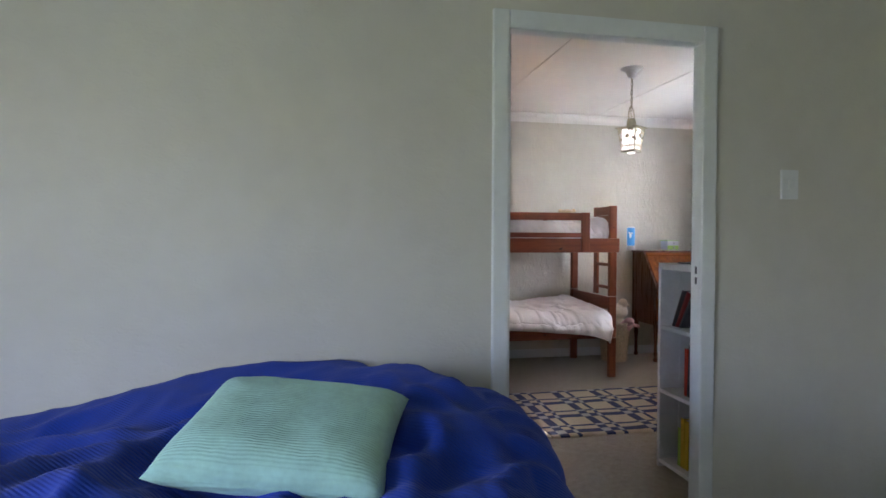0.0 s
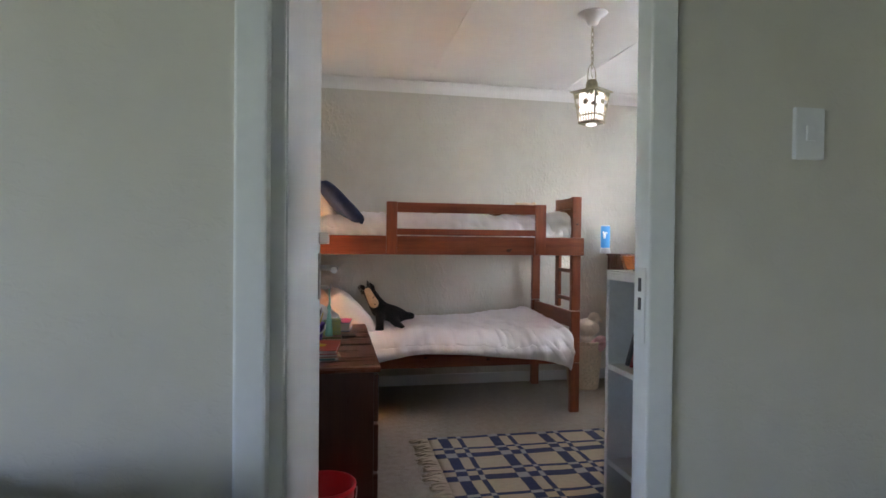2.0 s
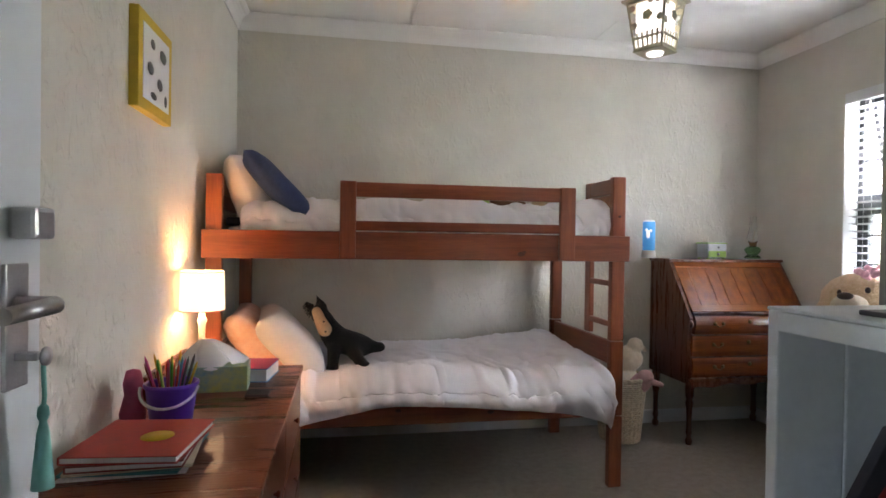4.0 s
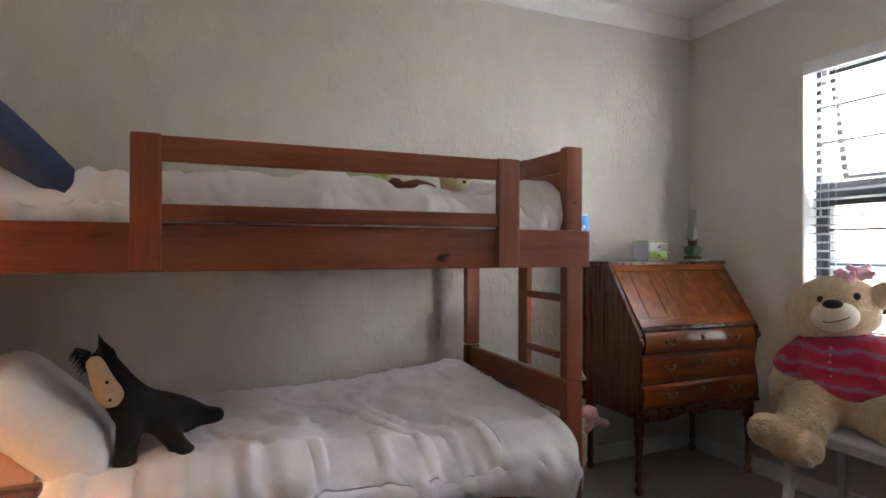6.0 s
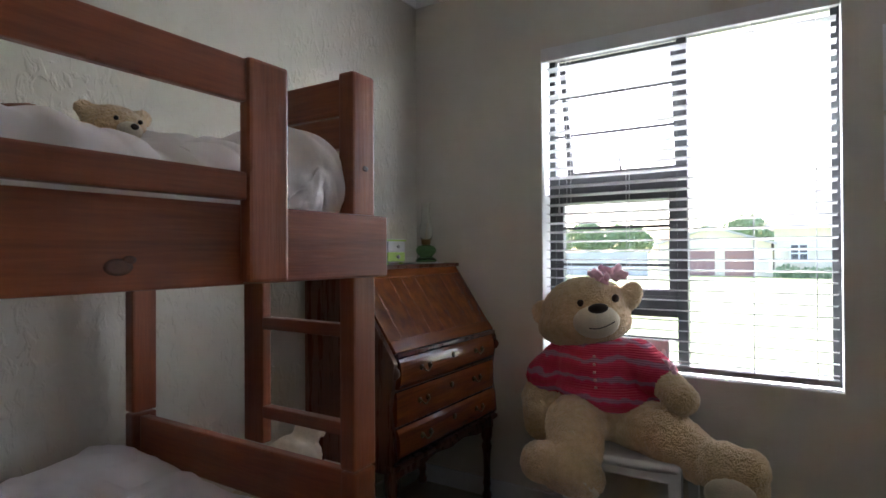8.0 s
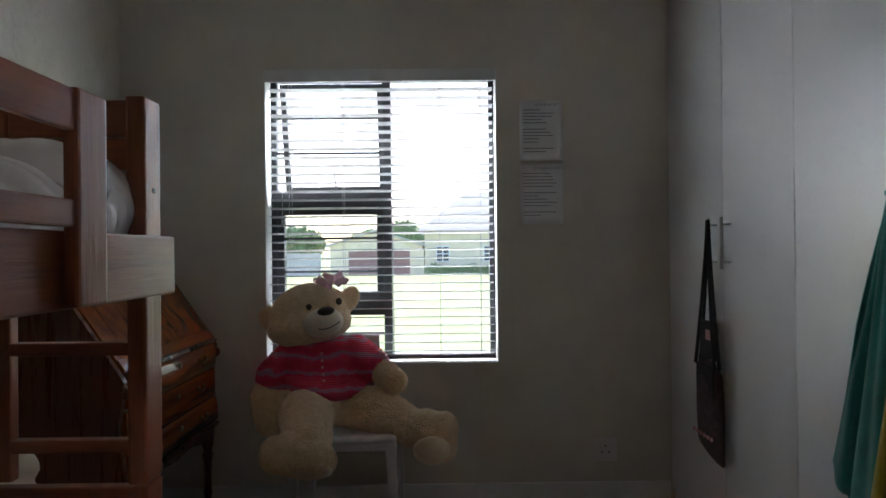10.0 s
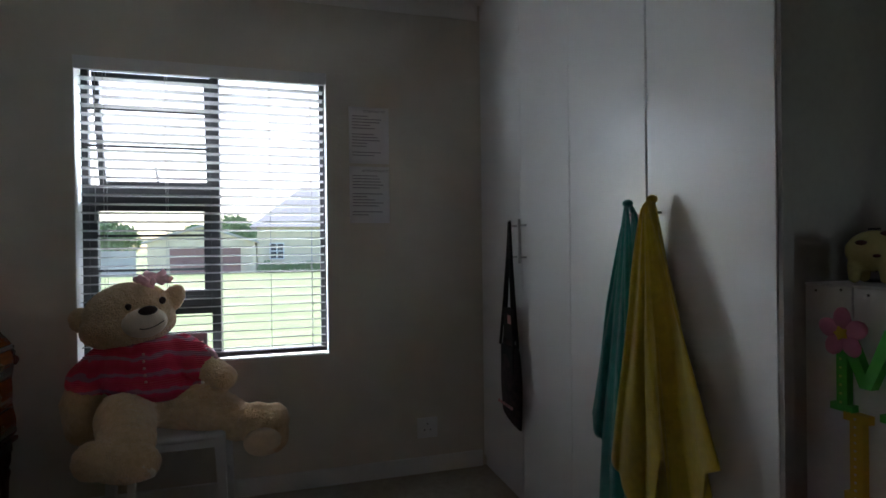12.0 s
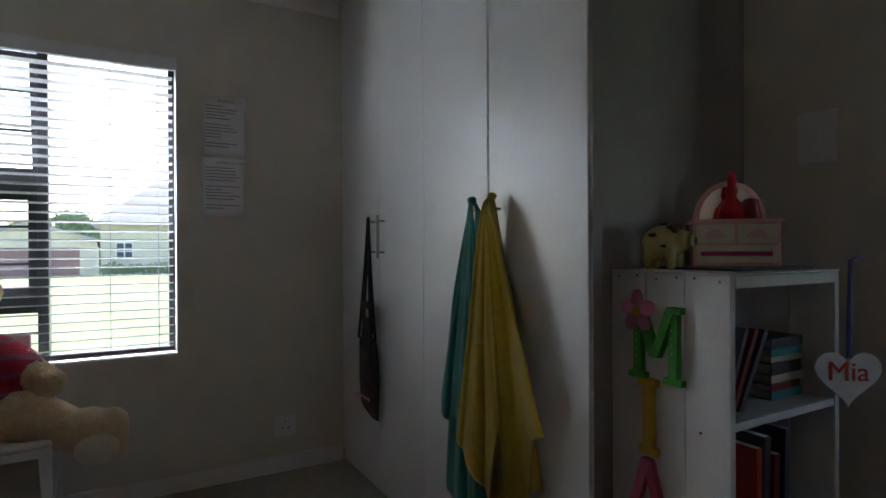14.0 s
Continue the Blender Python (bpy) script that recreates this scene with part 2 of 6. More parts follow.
GREEN = plain("green_card", (0.05, 0.36, 0.035))
LIME = plain("lime_paint", (0.38, 0.58, 0.12))
YELLOW = plain("yellow_card", (0.60, 0.40, 0.02))
PINK = plain("pink_card", (0.62, 0.12, 0.24))
PALE_PINK = plain("pale_pink_card", (0.66, 0.36, 0.36))
ORANGE_RED = plain("red_cover", (0.50, 0.04, 0.015), 0.3)
DARK_RED = plain("dark_red_cover", (0.20, 0.02, 0.02), 0.4)
TEAL = plain("teal_cover", (0.03, 0.22, 0.26), 0.4)
SKY_BLUE = plain("sky_blue_cover", (0.06, 0.28, 0.60), 0.4)
CREAM = plain("cream_cover", (0.60, 0.55, 0.42), 0.5)
CHARCOAL = plain("charcoal_cover", (0.05, 0.05, 0.06), 0.45)
MAGENTA = plain("magenta_cover", (0.40, 0.03, 0.16), 0.4)
AQUA = plain("aqua_thread", (0.20, 0.50, 0.45), 0.8)
# ---- mesh helpers ----
def mesh_object(name, bm, mat, smooth=False):
    me = bpy.data.meshes.new(name)
    bmesh.ops.recalc_face_normals(bm, faces=bm.faces)
    if smooth:
        for f in bm.faces:
            f.smooth = True
    bm.to_mesh(me)
    bm.free()
    for mm in (mat if isinstance(mat, (list, tuple)) else [mat]):
        me.materials.append(mm)
    return new(name, me)


def part(name, bm, mat, parent, label="", smooth=False):
    ob = mesh_object(name, bm, mat, smooth)
    ob.parent = parent
    if label:
        tagged(ob, label)
    return ob


def thing(name, label, category, at=(0, 0, 0), rz=0.0, group="", kind=""):
    ob = new(name)
    ob.empty_display_size = 0.05
    ob.matrix_world = pose(*at, 0, 0, rz)
    return tagged(ob, label, category, group, kind)


def setting(name, bm, mat, label, category, smooth=False):
    return tagged(mesh_object(name, bm, mat, smooth), label, category, kind="structure")


def add_box(bm, x0, x1, y0, y1, z0, z1, bevel=0.0, m=None, segments=2, index=0):
    mat = Matrix.LocRotScale(((x0 + x1) / 2, (y0 + y1) / 2, (z0 + z1) / 2), None, (x1 - x0, y1 - y0, z1 - z0))
    r = bmesh.ops.create_cube(bm, size=1, matrix=(m or Matrix()) @ mat)
    vs = r["verts"]
    if bevel:
        es = {e for v in vs for e in v.link_edges}
        out = bmesh.ops.bevel(bm, geom=list(es), offset=bevel, segments=segments, affect="EDGES", profile=0.6)
        fs = {f for v in out["verts"] for f in v.link_faces}
    else:
        fs = {f for v in vs for f in v.link_faces}
    for f in fs:
        f.material_index = index
    return bm


def box(x0, x1, y0, y1, z0, z1, bevel=0.0, m=None):
    return add_box(bmesh.new(), x0, x1, y0, y1, z0, z1, bevel, m)


def add_lathe(bm, profile, n=20, m=None, index=0):
    """Turned shape from (radius, z) pairs."""
    m = m or Matrix()
    rings = []
    for r, z in profile:
        rings.append([bm.verts.new(m @ Vector((r * math.cos(2 * math.pi * i / n), r * math.sin(2 * math.pi * i / n), z))) for i in range(n)])
    for a, b in zip(rings, rings[1:]):
        for i in range(n):
            f = bm.faces.new((a[i], a[(i + 1) % n], b[(i + 1) % n], b[i]))
            f.smooth, f.material_index = True, index
    for ring in (rings[0], rings[-1]):
        if len({tuple(v.co) for v in ring}) > 2:
            bm.faces.new(ring).material_index = index
    return bm


def lathe(profile, n=20, m=None):
    return add_lathe(bmesh.new(), profile, n, m)


def add_tube(bm, pts, r, n=8, closed=False, index=0):
    pts = [Vector(p) for p in pts]
    rings, up = [], Vector((0.13, 0.21, 0.97))
    for i, p in enumerate(pts):
        a = pts[i - 1] if (i or closed) else p
        b = pts[(i + 1) % len(pts)] if (i + 1 < len(pts) or closed) else p
        t = (b - a).normalized()
        s = t.cross(up)
        if s.length < 1e-3:
            s = t.cross(Vector((1, 0, 0)))
        s.normalize()
        u = s.cross(t)
        rr = r[i] if isinstance(r, (list, tuple)) else r
        rings.append([bm.verts.new(p + rr * (math.cos(2 * math.pi * k / n) * s + math.sin(2 * math.pi * k / n) * u)) for k in range(n)])
    pairs = list(zip(rings, rings[1:])) + ([(rings[-1], rings[0])] if closed else [])
    for a, b in pairs:
        for k in range(n):
            f = bm.faces.new((a[k], a[(k + 1) % n], b[(k + 1) % n], b[k]))
            f.smooth, f.material_index = True, index
    if not closed:
        bm.faces.new(rings[0]).material_index = index
        bm.faces.new(rings[-1]).material_index = index
    return bm


def tube(pts, r, n=8, closed=False):
    return add_tube(bmesh.new(), pts, r, n, closed)


def add_ball(bm, at, size, rot=(0, 0, 0), sub=3, index=0):
    """An ellipsoid with half axes size."""
    m = pose(*at, *rot) @ Matrix.Diagonal((*size, 1))
    r = bmesh.ops.create_icosphere(bm, subdivisions=sub, radius=1, matrix=m)
    for f in {f for v in r["verts"] for f in v.link_faces}:
        f.smooth, f.material_index = True, index
    return bm


def add_limb(bm, pts, index=0):
    """Overlapping balls (x, y, z, radius) strung along a line."""
    for (a, b) in zip(pts, pts[1:]):
        for k in range(5):
            t = k / 4
            q = [a[i] * (1 - t) + b[i] * t for i in range(4)]
            add_ball(bm, q[:3], (q[3],) * 3, sub=2, index=index)
    return bm


def soften(ob, voxel, smooth=6, fuzz=0.0, fuzz_size=0.02):
    """Melts joined balls into one soft skin, with a slightly uneven pile."""
    r = ob.modifiers.new("skin", "REMESH")
    r.mode, r.voxel_size, r.use_smooth_shade = "VOXEL", voxel, True
    s = ob.modifiers.new("soft", "SMOOTH")
    s.iterations, s.factor = smooth, 0.5
    if fuzz:
        t = bpy.data.textures.new(ob.name + "_pile", "CLOUDS")
        t.noise_scale = fuzz_size
        d = ob.modifiers.new("pile", "DISPLACE")
        d.texture, d.strength, d.mid_level, d.texture_coords = t, fuzz, 0.5, "GLOBAL"
    return ob


def add_sheet(bm, fn, nu, nv, thick=0.0, index=0):
    """A cloth from fn(u, v) -> point, closed on its back if thick."""
    def grid(off):
        g = []
        for i in range(nu + 1):
            row = []
            for j in range(nv + 1):
                u, v = i / nu, j / nv
                p = Vector(fn(u, v))
                if off:
                    e = 1e-3
                    du = Vector(fn(min(1, u + e), v)) - Vector(fn(max(0, u - e), v))
                    dv = Vector(fn(u, min(1, v + e))) - Vector(fn(u, max(0, v - e)))
                    p = p - du.cross(dv).normalized() * off
                row.append(bm.verts.new(p))
            g.append(row)
        return g
    a = grid(0)
    def skin(g):
        for i in range(nu):
            for j in range(nv):
                f = bm.faces.new((g[i][j], g[i + 1][j], g[i + 1][j + 1], g[i][j + 1]))
                f.smooth, f.material_index = True, index
    skin(a)
    if thick:
        b = grid(thick)
        skin(b)
        rim = [(i, 0) for i in range(nu)] + [(nu, j) for j in range(nv)] + [(i, nv) for i in range(nu, 0, -1)] + [(0, j) for j in range(nv, 0, -1)]
        for (p, q) in zip(rim, rim[1:] + rim[:1]):
            f = bm.faces.new((a[p[0]][p[1]], a[q[0]][q[1]], b[q[0]][q[1]], b[p[0]][p[1]]))
            f.smooth, f.material_index = True, index
    return bm


def fbm(x, y, z, octaves=4):
    return noise.fractal(Vector((x, y, z)), 0.9, 2.0, octaves)


def folds(x, y, seed, scale=5.0, sharp=1.5):
    """Ridged creases, about -1 to 1."""
    a = noise.noise(Vector((x * scale, y * scale, seed)))
    b = noise.noise(Vector((x * scale * 2.3 + 7, y * scale * 2.3, seed + 3)))
    return (1 - abs(a) * 2) * 0.65 + (1 - abs(b) * 2) * 0.35 * sharp / 1.5


def add_cushion(bm, w, h, t, m, seed=0, n=22, wrinkle=0.006, index=0):
    """A stuffed pillow with pinched corners: width w, height h, thickness t."""
    def side(sgn):
        g = []
        for i in range(n + 1):
            row = []
            for j in range(n + 1):
                u, v = 2 * i / n - 1, 2 * j / n - 1
                edge = (1 - u ** 4) * (1 - v ** 4)
                zz = sgn * t / 2 * max(0, edge) ** 0.42
                zz += wrinkle * folds(u + seed, v, seed, 2.2) * max(0, edge) ** 0.5
                p = m @ Vector((u * w / 2 * (1 - 0.05 * (1 - v * v) * u * u), v * h / 2 * (1 - 0.05 * (1 - u * u) * v * v), zz))
                row.append(bm.verts.new(p))
            g.append(row)
        for i in range(n):
            for j in range(n):
                f = bm.faces.new((g[i][j], g[i + 1][j], g[i + 1][j + 1], g[i][j + 1]))
                f.smooth, f.material_index = True, index
    side(1)
    side(-1)
    bmesh.ops.remove_doubles(bm, verts=bm.verts, dist=0.0008)
    return bm


def add_prism(bm, outline, depth, m=None, bevel=0.0, index=0):
    """A flat outline in x and z, given depth along y."""
    m = m or Matrix()
    a = [bm.verts.new(m @ Vector((x, 0, z))) for x, z in outline]
    b = [bm.verts.new(m @ Vector((x, depth, z))) for x, z in outline]
    fs = [bm.faces.new(a), bm.faces.new(b)]
    for i in range(len(a)):
        j = (i + 1) % len(a)
        fs.append(bm.faces.new((a[i], a[j], b[j], b[i])))
    for f in fs:
        f.material_index = index
    return bm


def text_mesh(words, size, depth):
    """Built-in lettering turned into a mesh, standing in x and z."""
    c = bpy.data.curves.new("letters", "FONT")
    c.body, c.size, c.extrude, c.align_x = words, size, depth, "CENTER"
    ob = bpy.data.objects.new("letters", c)
    scene.collection.objects.link(ob)
    bpy.context.view_layer.update()
    me = bpy.data.meshes.new_from_object(ob.evaluated_get(bpy.context.evaluated_depsgraph_get()))
    bm = bmesh.new()
    bm.from_mesh(me)
    bpy.data.objects.remove(ob)
    bpy.data.meshes.remove(me)
    bmesh.ops.transform(bm, matrix=pose(0, 0, 0, 90, 0, 0), verts=bm.verts)
    return bm


# ---- the two rooms ----
W, E_, N, DS, DN = 0.63, 4.108, 5.637, 2.13, 2.25     # west, east, north, door wall (landing side, bedroom side)
CEIL = 2.525
DL, DR, DH = 0.787, 1.595, 2.03                       # door opening
WY0, WY1, WZ0, WZ1 = 3.82, 4.944, 0.664, 2.092          # bedroom window

setting("floor", box(-2.2, 4.4, -2.2, 5.9, -0.15, 0.0), CARPET, "taupe short-pile carpet running through both rooms", "floor")
setting("ceiling", box(-2.2, 4.4, -2.2, 5.9, CEIL, CEIL + 0.1), CEILING, "off-white painted board ceiling with thin joints", "ceiling")
bm = bmesh.new()
for x in (1.66,):
    add_box(bm, x - 0.012, x + 0.012, DN + 0.06, N - 0.06, CEIL - 0.005, CEIL + 0.01, 0.002)
add_box(bm, 2.85 - 0.010, 2.85 + 0.010, DN + 0.06, N - 0.06, CEIL - 0.004, CEIL + 0.01, 0.002)
setting("ceiling_joint", bm, CEILING, "painted cover strips on the ceiling joints", "ceiling trim")

setting("wall_north", box(W - 0.25, E_ + 0.25, N, N + 0.25, 0, CEIL), WALL, "warm grey-beige trowelled plaster wall", "wall")
setting("wall_west", box(W - 0.25, W, DN, N, 0, CEIL), WALL, "warm grey-beige trowelled plaster wall", "wall")
bm = bmesh.new()
add_box(bm, E_, E_ + 0.24, DN, WY0, 0, CEIL)
add_box(bm, E_, E_ + 0.24, WY1, N, 0, CEIL)
add_box(bm, E_, E_ + 0.24, WY0, WY1, 0, WZ0)
add_box(bm, E_, E_ + 0.24, WY0, WY1, WZ1, CEIL)
setting("wall_east", bm, WALL_SMOOTH, "warm grey-beige plaster wall round the window", "wall")
bm = bmesh.new()
add_box(bm, -2.2, DL - 0.05, DS, DN, 0, CEIL)
add_box(bm, DR + 0.075, 4.4, DS, DN, 0, CEIL)
add_box(bm, DL - 0.05, DR + 0.075, DS, DN, DH + 0.05, CEIL)
setting("wall_south", bm, WALL_SMOOTH, "warm grey-beige plaster wall with the doorway", "wall")
setting("wall_nib", box(2.33, 2.45, DN, 2.93, 0, CEIL), WALL_SMOOTH, "short plaster return wall beside the cupboard", "wall")
# the room that the walk starts in
bm = bmesh.new()
add_box(bm, -2.2, -2.0, -2.0, -0.85, 0, CEIL)
add_box(bm, -2.2, -2.0, 0.85, DS, 0, CEIL)
add_box(bm, -2.2, -2.0, -0.85, 0.85, 0, 0.55)
add_box(bm, -2.2, -2.0, -0.85, 0.85, 1.9, CEIL)
setting("wall_landing_west", bm, WALL_SMOOTH, "plaster wall with a window", "wall")
setting("wall_landing_south", box(-2.2, 4.4, -2.2, -2.0, 0, CEIL), WALL_SMOOTH, "plain plaster wall", "wall")
setting("wall_landing_east", box(2.7, 2.9, -2.0, DS, 0, CEIL), WALL_SMOOTH, "plain plaster wall", "wall")


def cornice(name, x0, y0, x1, y1, nx, ny):
    """Coved plaster cornice from one corner to the next; (nx, ny) points into the room."""
    bm = bmesh.new()
    prof = [(0.0, CEIL - 0.085), (0.008, CEIL - 0.085), (0.010, CEIL - 0.078)]
    prof += [(0.012 + 0.06 * (1 - math.cos(a)), CEIL - 0.078 + 0.062 * math.sin(a)) for a in (0.3, 0.6, 0.9, 1.2, 1.45)]
    prof += [(0.078, CEIL - 0.008), (0.080, CEIL - 0.0005), (0.0, CEIL - 0.0005)]
    dx, dy = (x1 - x0), (y1 - y0)
    length = math.hypot(dx, dy)
    dx, dy = dx / length, dy / length
    rings = []
    for s, px, py in ((1, x0, y0), (-1, x1, y1)):
        rings.append([bm.verts.new((px + nx * d + dx * s * d, py + ny * d + dy * s * d, z)) for d, z in prof])
    for i in range(len(prof)):
        j = (i + 1) % len(prof)
        bm.faces.new((rings[0][i], rings[0][j], rings[1][j], rings[1][i]))
    bm.faces.new(rings[0])
    bm.faces.new(rings[1])
    return setting(name, bm, CEILING, "white coved cornice", "cornice")


cornice("trim_north", W, N, E_, N, 0, -1)
cornice("trim_west", W, DN, W, N, 1, 0)
cornice("trim_east", E_, 3.0, E_, N, -1, 0)
cornice("trim_south", W, DN, 2.33, DN, 0, 1)
cornice("trim_nib", 2.33, DN, 2.33, 2.93, -1, 0)


def baseboard(name, x0, x1, y0, y1):
    bm = box(x0, x1, y0, y1, 0.0, 0.088, 0.006)
    return setting(name, bm, WHITE_TRIM, "white painted skirting board", "skirting")


baseboard("baseboard_north", W + 0.016, E_ - 0.016, N - 0.016, N)
baseboard("baseboard_west", W, W + 0.016, DN, N)
baseboard("baseboard_east", E_ - 0.016, E_, 3.0, N)

# ---- door frame and open door ----
frame_ob = thing("door_frame", "white painted pressed-steel door frame", "door frame", kind="structure")
for nm, a in (("jamb", (DL - 0.062, DL)), ("jamb", (DR, DR + 0.064))):
    bm = bmesh.new()
    zt = DH + 0.062
    add_box(bm, a[0], a[1], DS - 0.018, DS + (0.05 if a[0] < 1 else 0.045), 0, zt, 0.006)
    if a[0] < 1:
        add_box(bm, a[0] + 0.01, a[1] + 0.028, DS + 0.05, DN - 0.045, 0, DH - 0.002, 0.004)
        add_box(bm, a[0], a[1] - 0.012, DN - 0.045, DN + 0.018, 0, zt, 0.006)
    else:
        add_box(bm, DR + 0.046, DR + 0.075, DS + 0.045, DN - 0.045, 0, zt - 0.01, 0.004)
        add_box(bm, DR + 0.060, DR + 0.110, DN - 0.045, DN + 0.018, 0, zt, 0.006)
    part(nm, bm, WHITE_TRIM, frame_ob)
bm = bmesh.new()
add_box(bm, DL - 0.0, DR + 0.0, DS - 0.0175, DS + 0.05, DH - 0.008, DH + 0.062, 0.006)
add_box(bm, DL - 0.0, DR + 0.046, DS + 0.05, DN - 0.045, DH + 0.044, DH + 0.06, 0.004)
add_box(bm, DL - 0.0, DR + 0.060, DN - 0.045, DN + 0.0175, DH + 0.046, DH + 0.096, 0.006)
part("door_head", bm, WHITE_TRIM, frame_ob)
bm = bmesh.new()
add_box(bm, DR - 0.0025, DR + 0.002, DS - 0.006, DS + 0.036, 0.985, 1.155, 0.001)
part("strike_plate", bm, WHITE_TRIM, frame_ob)
bm = bmesh.new()
add_box(bm, DR - 0.0035, DR - 0.002, DS + 0.008, DS + 0.020, 1.100, 1.130)
add_box(bm, DR - 0.0035, DR - 0.002, DS + 0.008, DS + 0.020, 1.058, 1.086)
part("latch_slot", bm, CHARCOAL, frame_ob, "dark slots of the strike plate")

door = thing("door_1", "white flush door standing open with steel handle and key", "door", (0.777, DN - 0.043, 0), 86.5, kind="structure")
part("leaf", box(0.0, 0.77, -0.042, -0.002, 0.012, 2.015, 0.003), DOOR_WHITE, door)
plate = part("handle_plate", box(0.690, 0.735, -0.048, -0.042, 1.01, 1.165, 0.002), STEEL, door, "steel lever handle plate")
bm = tube([(0.712, -0.046, 1.115), (0.712, -0.090, 1.115), (0.700, -0.098, 1.115), (0.60, -0.100, 1.113)], [0.010, 0.010, 0.011, 0.010], 10)
part("lever", bm, STEEL, plate)
part("night_latch", box(0.700, 0.745, -0.075, -0.042, 1.195, 1.235, 0.006), STEEL, door, "small steel night latch")
bm = box(0.705, 0.720, -0.075, -0.046, 1.045, 1.055, 0.002)
add_lathe(bm, [(0.003, -0.002), (0.012, 0.0), (0.012, 0.003), (0.003, 0.005)], 12, pose(0.712, -0.080, 1.05, 90, 0, 0))
part("key", bm, STEEL, plate)
bm = tube([(0.712, -0.078, 1.045), (0.712, -0.080, 1.00), (0.713, -0.078, 0.985)], 0.003, 6)
part("key_cord", bm, AQUA, plate)
bm = lathe([(0.003, 0.99), (0.006, 0.986), (0.007, 0.976), (0.004, 0.968), (0.007, 0.955), (0.012, 0.900), (0.013, 0.885), (0.003, 0.885)], 14, pose(0.713, -0.078, 0))
part("tassel", bm, AQUA, plate, "aqua thread tassel hanging from the key")

# light switches and socket
def rocker_plate(name, label, m, w, h):
    t = thing(name, label, "switch")
    t.matrix_world = m
    bm = add_box(bmesh.new(), -w / 2, w / 2, 0, 0.012, -h / 2, h / 2, 0.004)
    part("cover_plate", bm, PLASTIC_WHITE, t)
    part("rocker", box(-0.012, 0.012, 0.011, 0.016, -0.018, 0.018, 0.002), PLASTIC_WHITE, t)
    return t


rocker_plate("light_switch", "white rounded light switch plate on the plaster wall", pose(2.008, DS, 1.470, 0, 0, 180), 0.080, 0.122)
rocker_plate("light_switch", "square white light switch plate beside the doorway", pose(2.02, DN, 1.495, 0, 0, 0), 0.105, 0.155)
sock = thing("wall_socket", "white three-pin wall socket above the skirting", "socket")
sock.matrix_world = pose(E_, 3.313, 0.240, 0, 0, 90)
part("cover_plate", box(-0.056, 0.056, 0, 0.010, -0.054, 0.054, 0.004), PLASTIC_WHITE, sock)
for dx, dz in ((0, 0.022), (-0.016, -0.010), (0.016, -0.010)):
    part("pin_hole", lathe([(0.0045, 0), (0.0045, 0.002)], 10, pose(dx, 0.0105, dz, 90, 0, 0)), CHARCOAL, sock)

# ---- bedroom window ----
win = thing("window_1", "dark bronze window with one top-hung sash open behind a white venetian blind", "window", kind="structure")
FX0, FX1 = 4.205, 4.245
MY = 4.376                              # mullion
def bars(bm, y0, y1, z0, z1, w, x0=FX0, x1=FX1, m=None):
    add_box(bm, x0, x1, y0, y0 + w, z0, z1, 0.003, m)
    add_box(bm, x0, x1, y1 - w, y1, z0, z1, 0.003, m)
    add_box(bm, x0 + 0.001, x1 - 0.001, y0 + w, y1 - w, z0, z0 + w, 0.003, m)
    add_box(bm, x0 + 0.001, x1 - 0.001, y0 + w, y1 - w, z1 - w, z1, 0.003, m)
bm = bmesh.new()
bars(bm, WY0, WY1, WZ0, WZ1, 0.032)
add_box(bm, FX0 + 0.002, FX1 - 0.002, MY - 0.035, MY + 0.006, WZ0 + 0.03, WZ1 - 0.03, 0.003)
add_box(bm, FX0 + 0.002, FX1 - 0.002, MY + 0.006, WY1 - 0.03, 1.425, 1.510, 0.003)
add_box(bm, FX0 + 0.002, FX1 - 0.002, MY + 0.006, WY1 - 0.03, 0.890, 0.980, 0.003)
part("window_frame", bm, WINDOW_DARK, win)
hinge = Matrix.Translation((FX1, 0, 2.06)) @ pose(0, 0, 0, 0, -12, 0)
bm = bmesh.new()
bars(bm, MY + 0.009, WY1 - 0.035, -0.55, 0.0, 0.030, 0.0, 0.03, hinge)
sash = part("sash", bm, WINDOW_DARK, win, "open top-hung sash")
p = part("pane", add_box(bmesh.new(), 0.012, 0.016, MY + 0.036, WY1 - 0.06, -0.525, -0.025, 0, hinge), GLASS, sash)
p.visible_shadow = False
bm = tube([(FX1, 4.62, 1.51), (FX1 + 0.02, 4.63, 1.56), (FX1 + 0.03, 4.64, 1.62)], 0.006, 6)
part("window_stay", bm, WINDOW_DARK, win)
bm = bmesh.new()
bars(bm, MY + 0.006, WY1 - 0.032, 0.976, 1.428, 0.034, FX0 + 0.006, FX1 + 0.006)
part("sash", bm, WINDOW_DARK, win)
for y0, y1, z0, z1 in ((MY + 0.036, WY1 - 0.05, 1.0, 1.40), (MY + 0.004, WY1 - 0.03, 0.70, 0.895), (WY0 + 0.03, MY - 0.03, 0.70, 2.07)):
    p = part("pane", box(FX0 + 0.018, FX0 + 0.022, y0, y1, z0, z1), GLASS, win)
    p.visible_shadow = False
for z in (1.875, 1.700, 1.275, 1.110, 0.80):
    part("burglar_bar", box(FX0 - 0.006, FX0 + 0.002, MY + 0.006, WY1 - 0.02, z - 0.006, z + 0.006, 0.001), WINDOW_DARK, win)
part("window_sill", box(E_ + 0.001, FX0, WY0 + 0.001, WY1 - 0.001, WZ0 - 0.005, WZ0 + 0.004, 0.002), WHITE_TRIM, win)
bm = bmesh.new()
add_box(bm, E_ + 0.002, FX0, WY0, WY0 + 0.004, WZ0 + 0.005, WZ1 - 0.001)
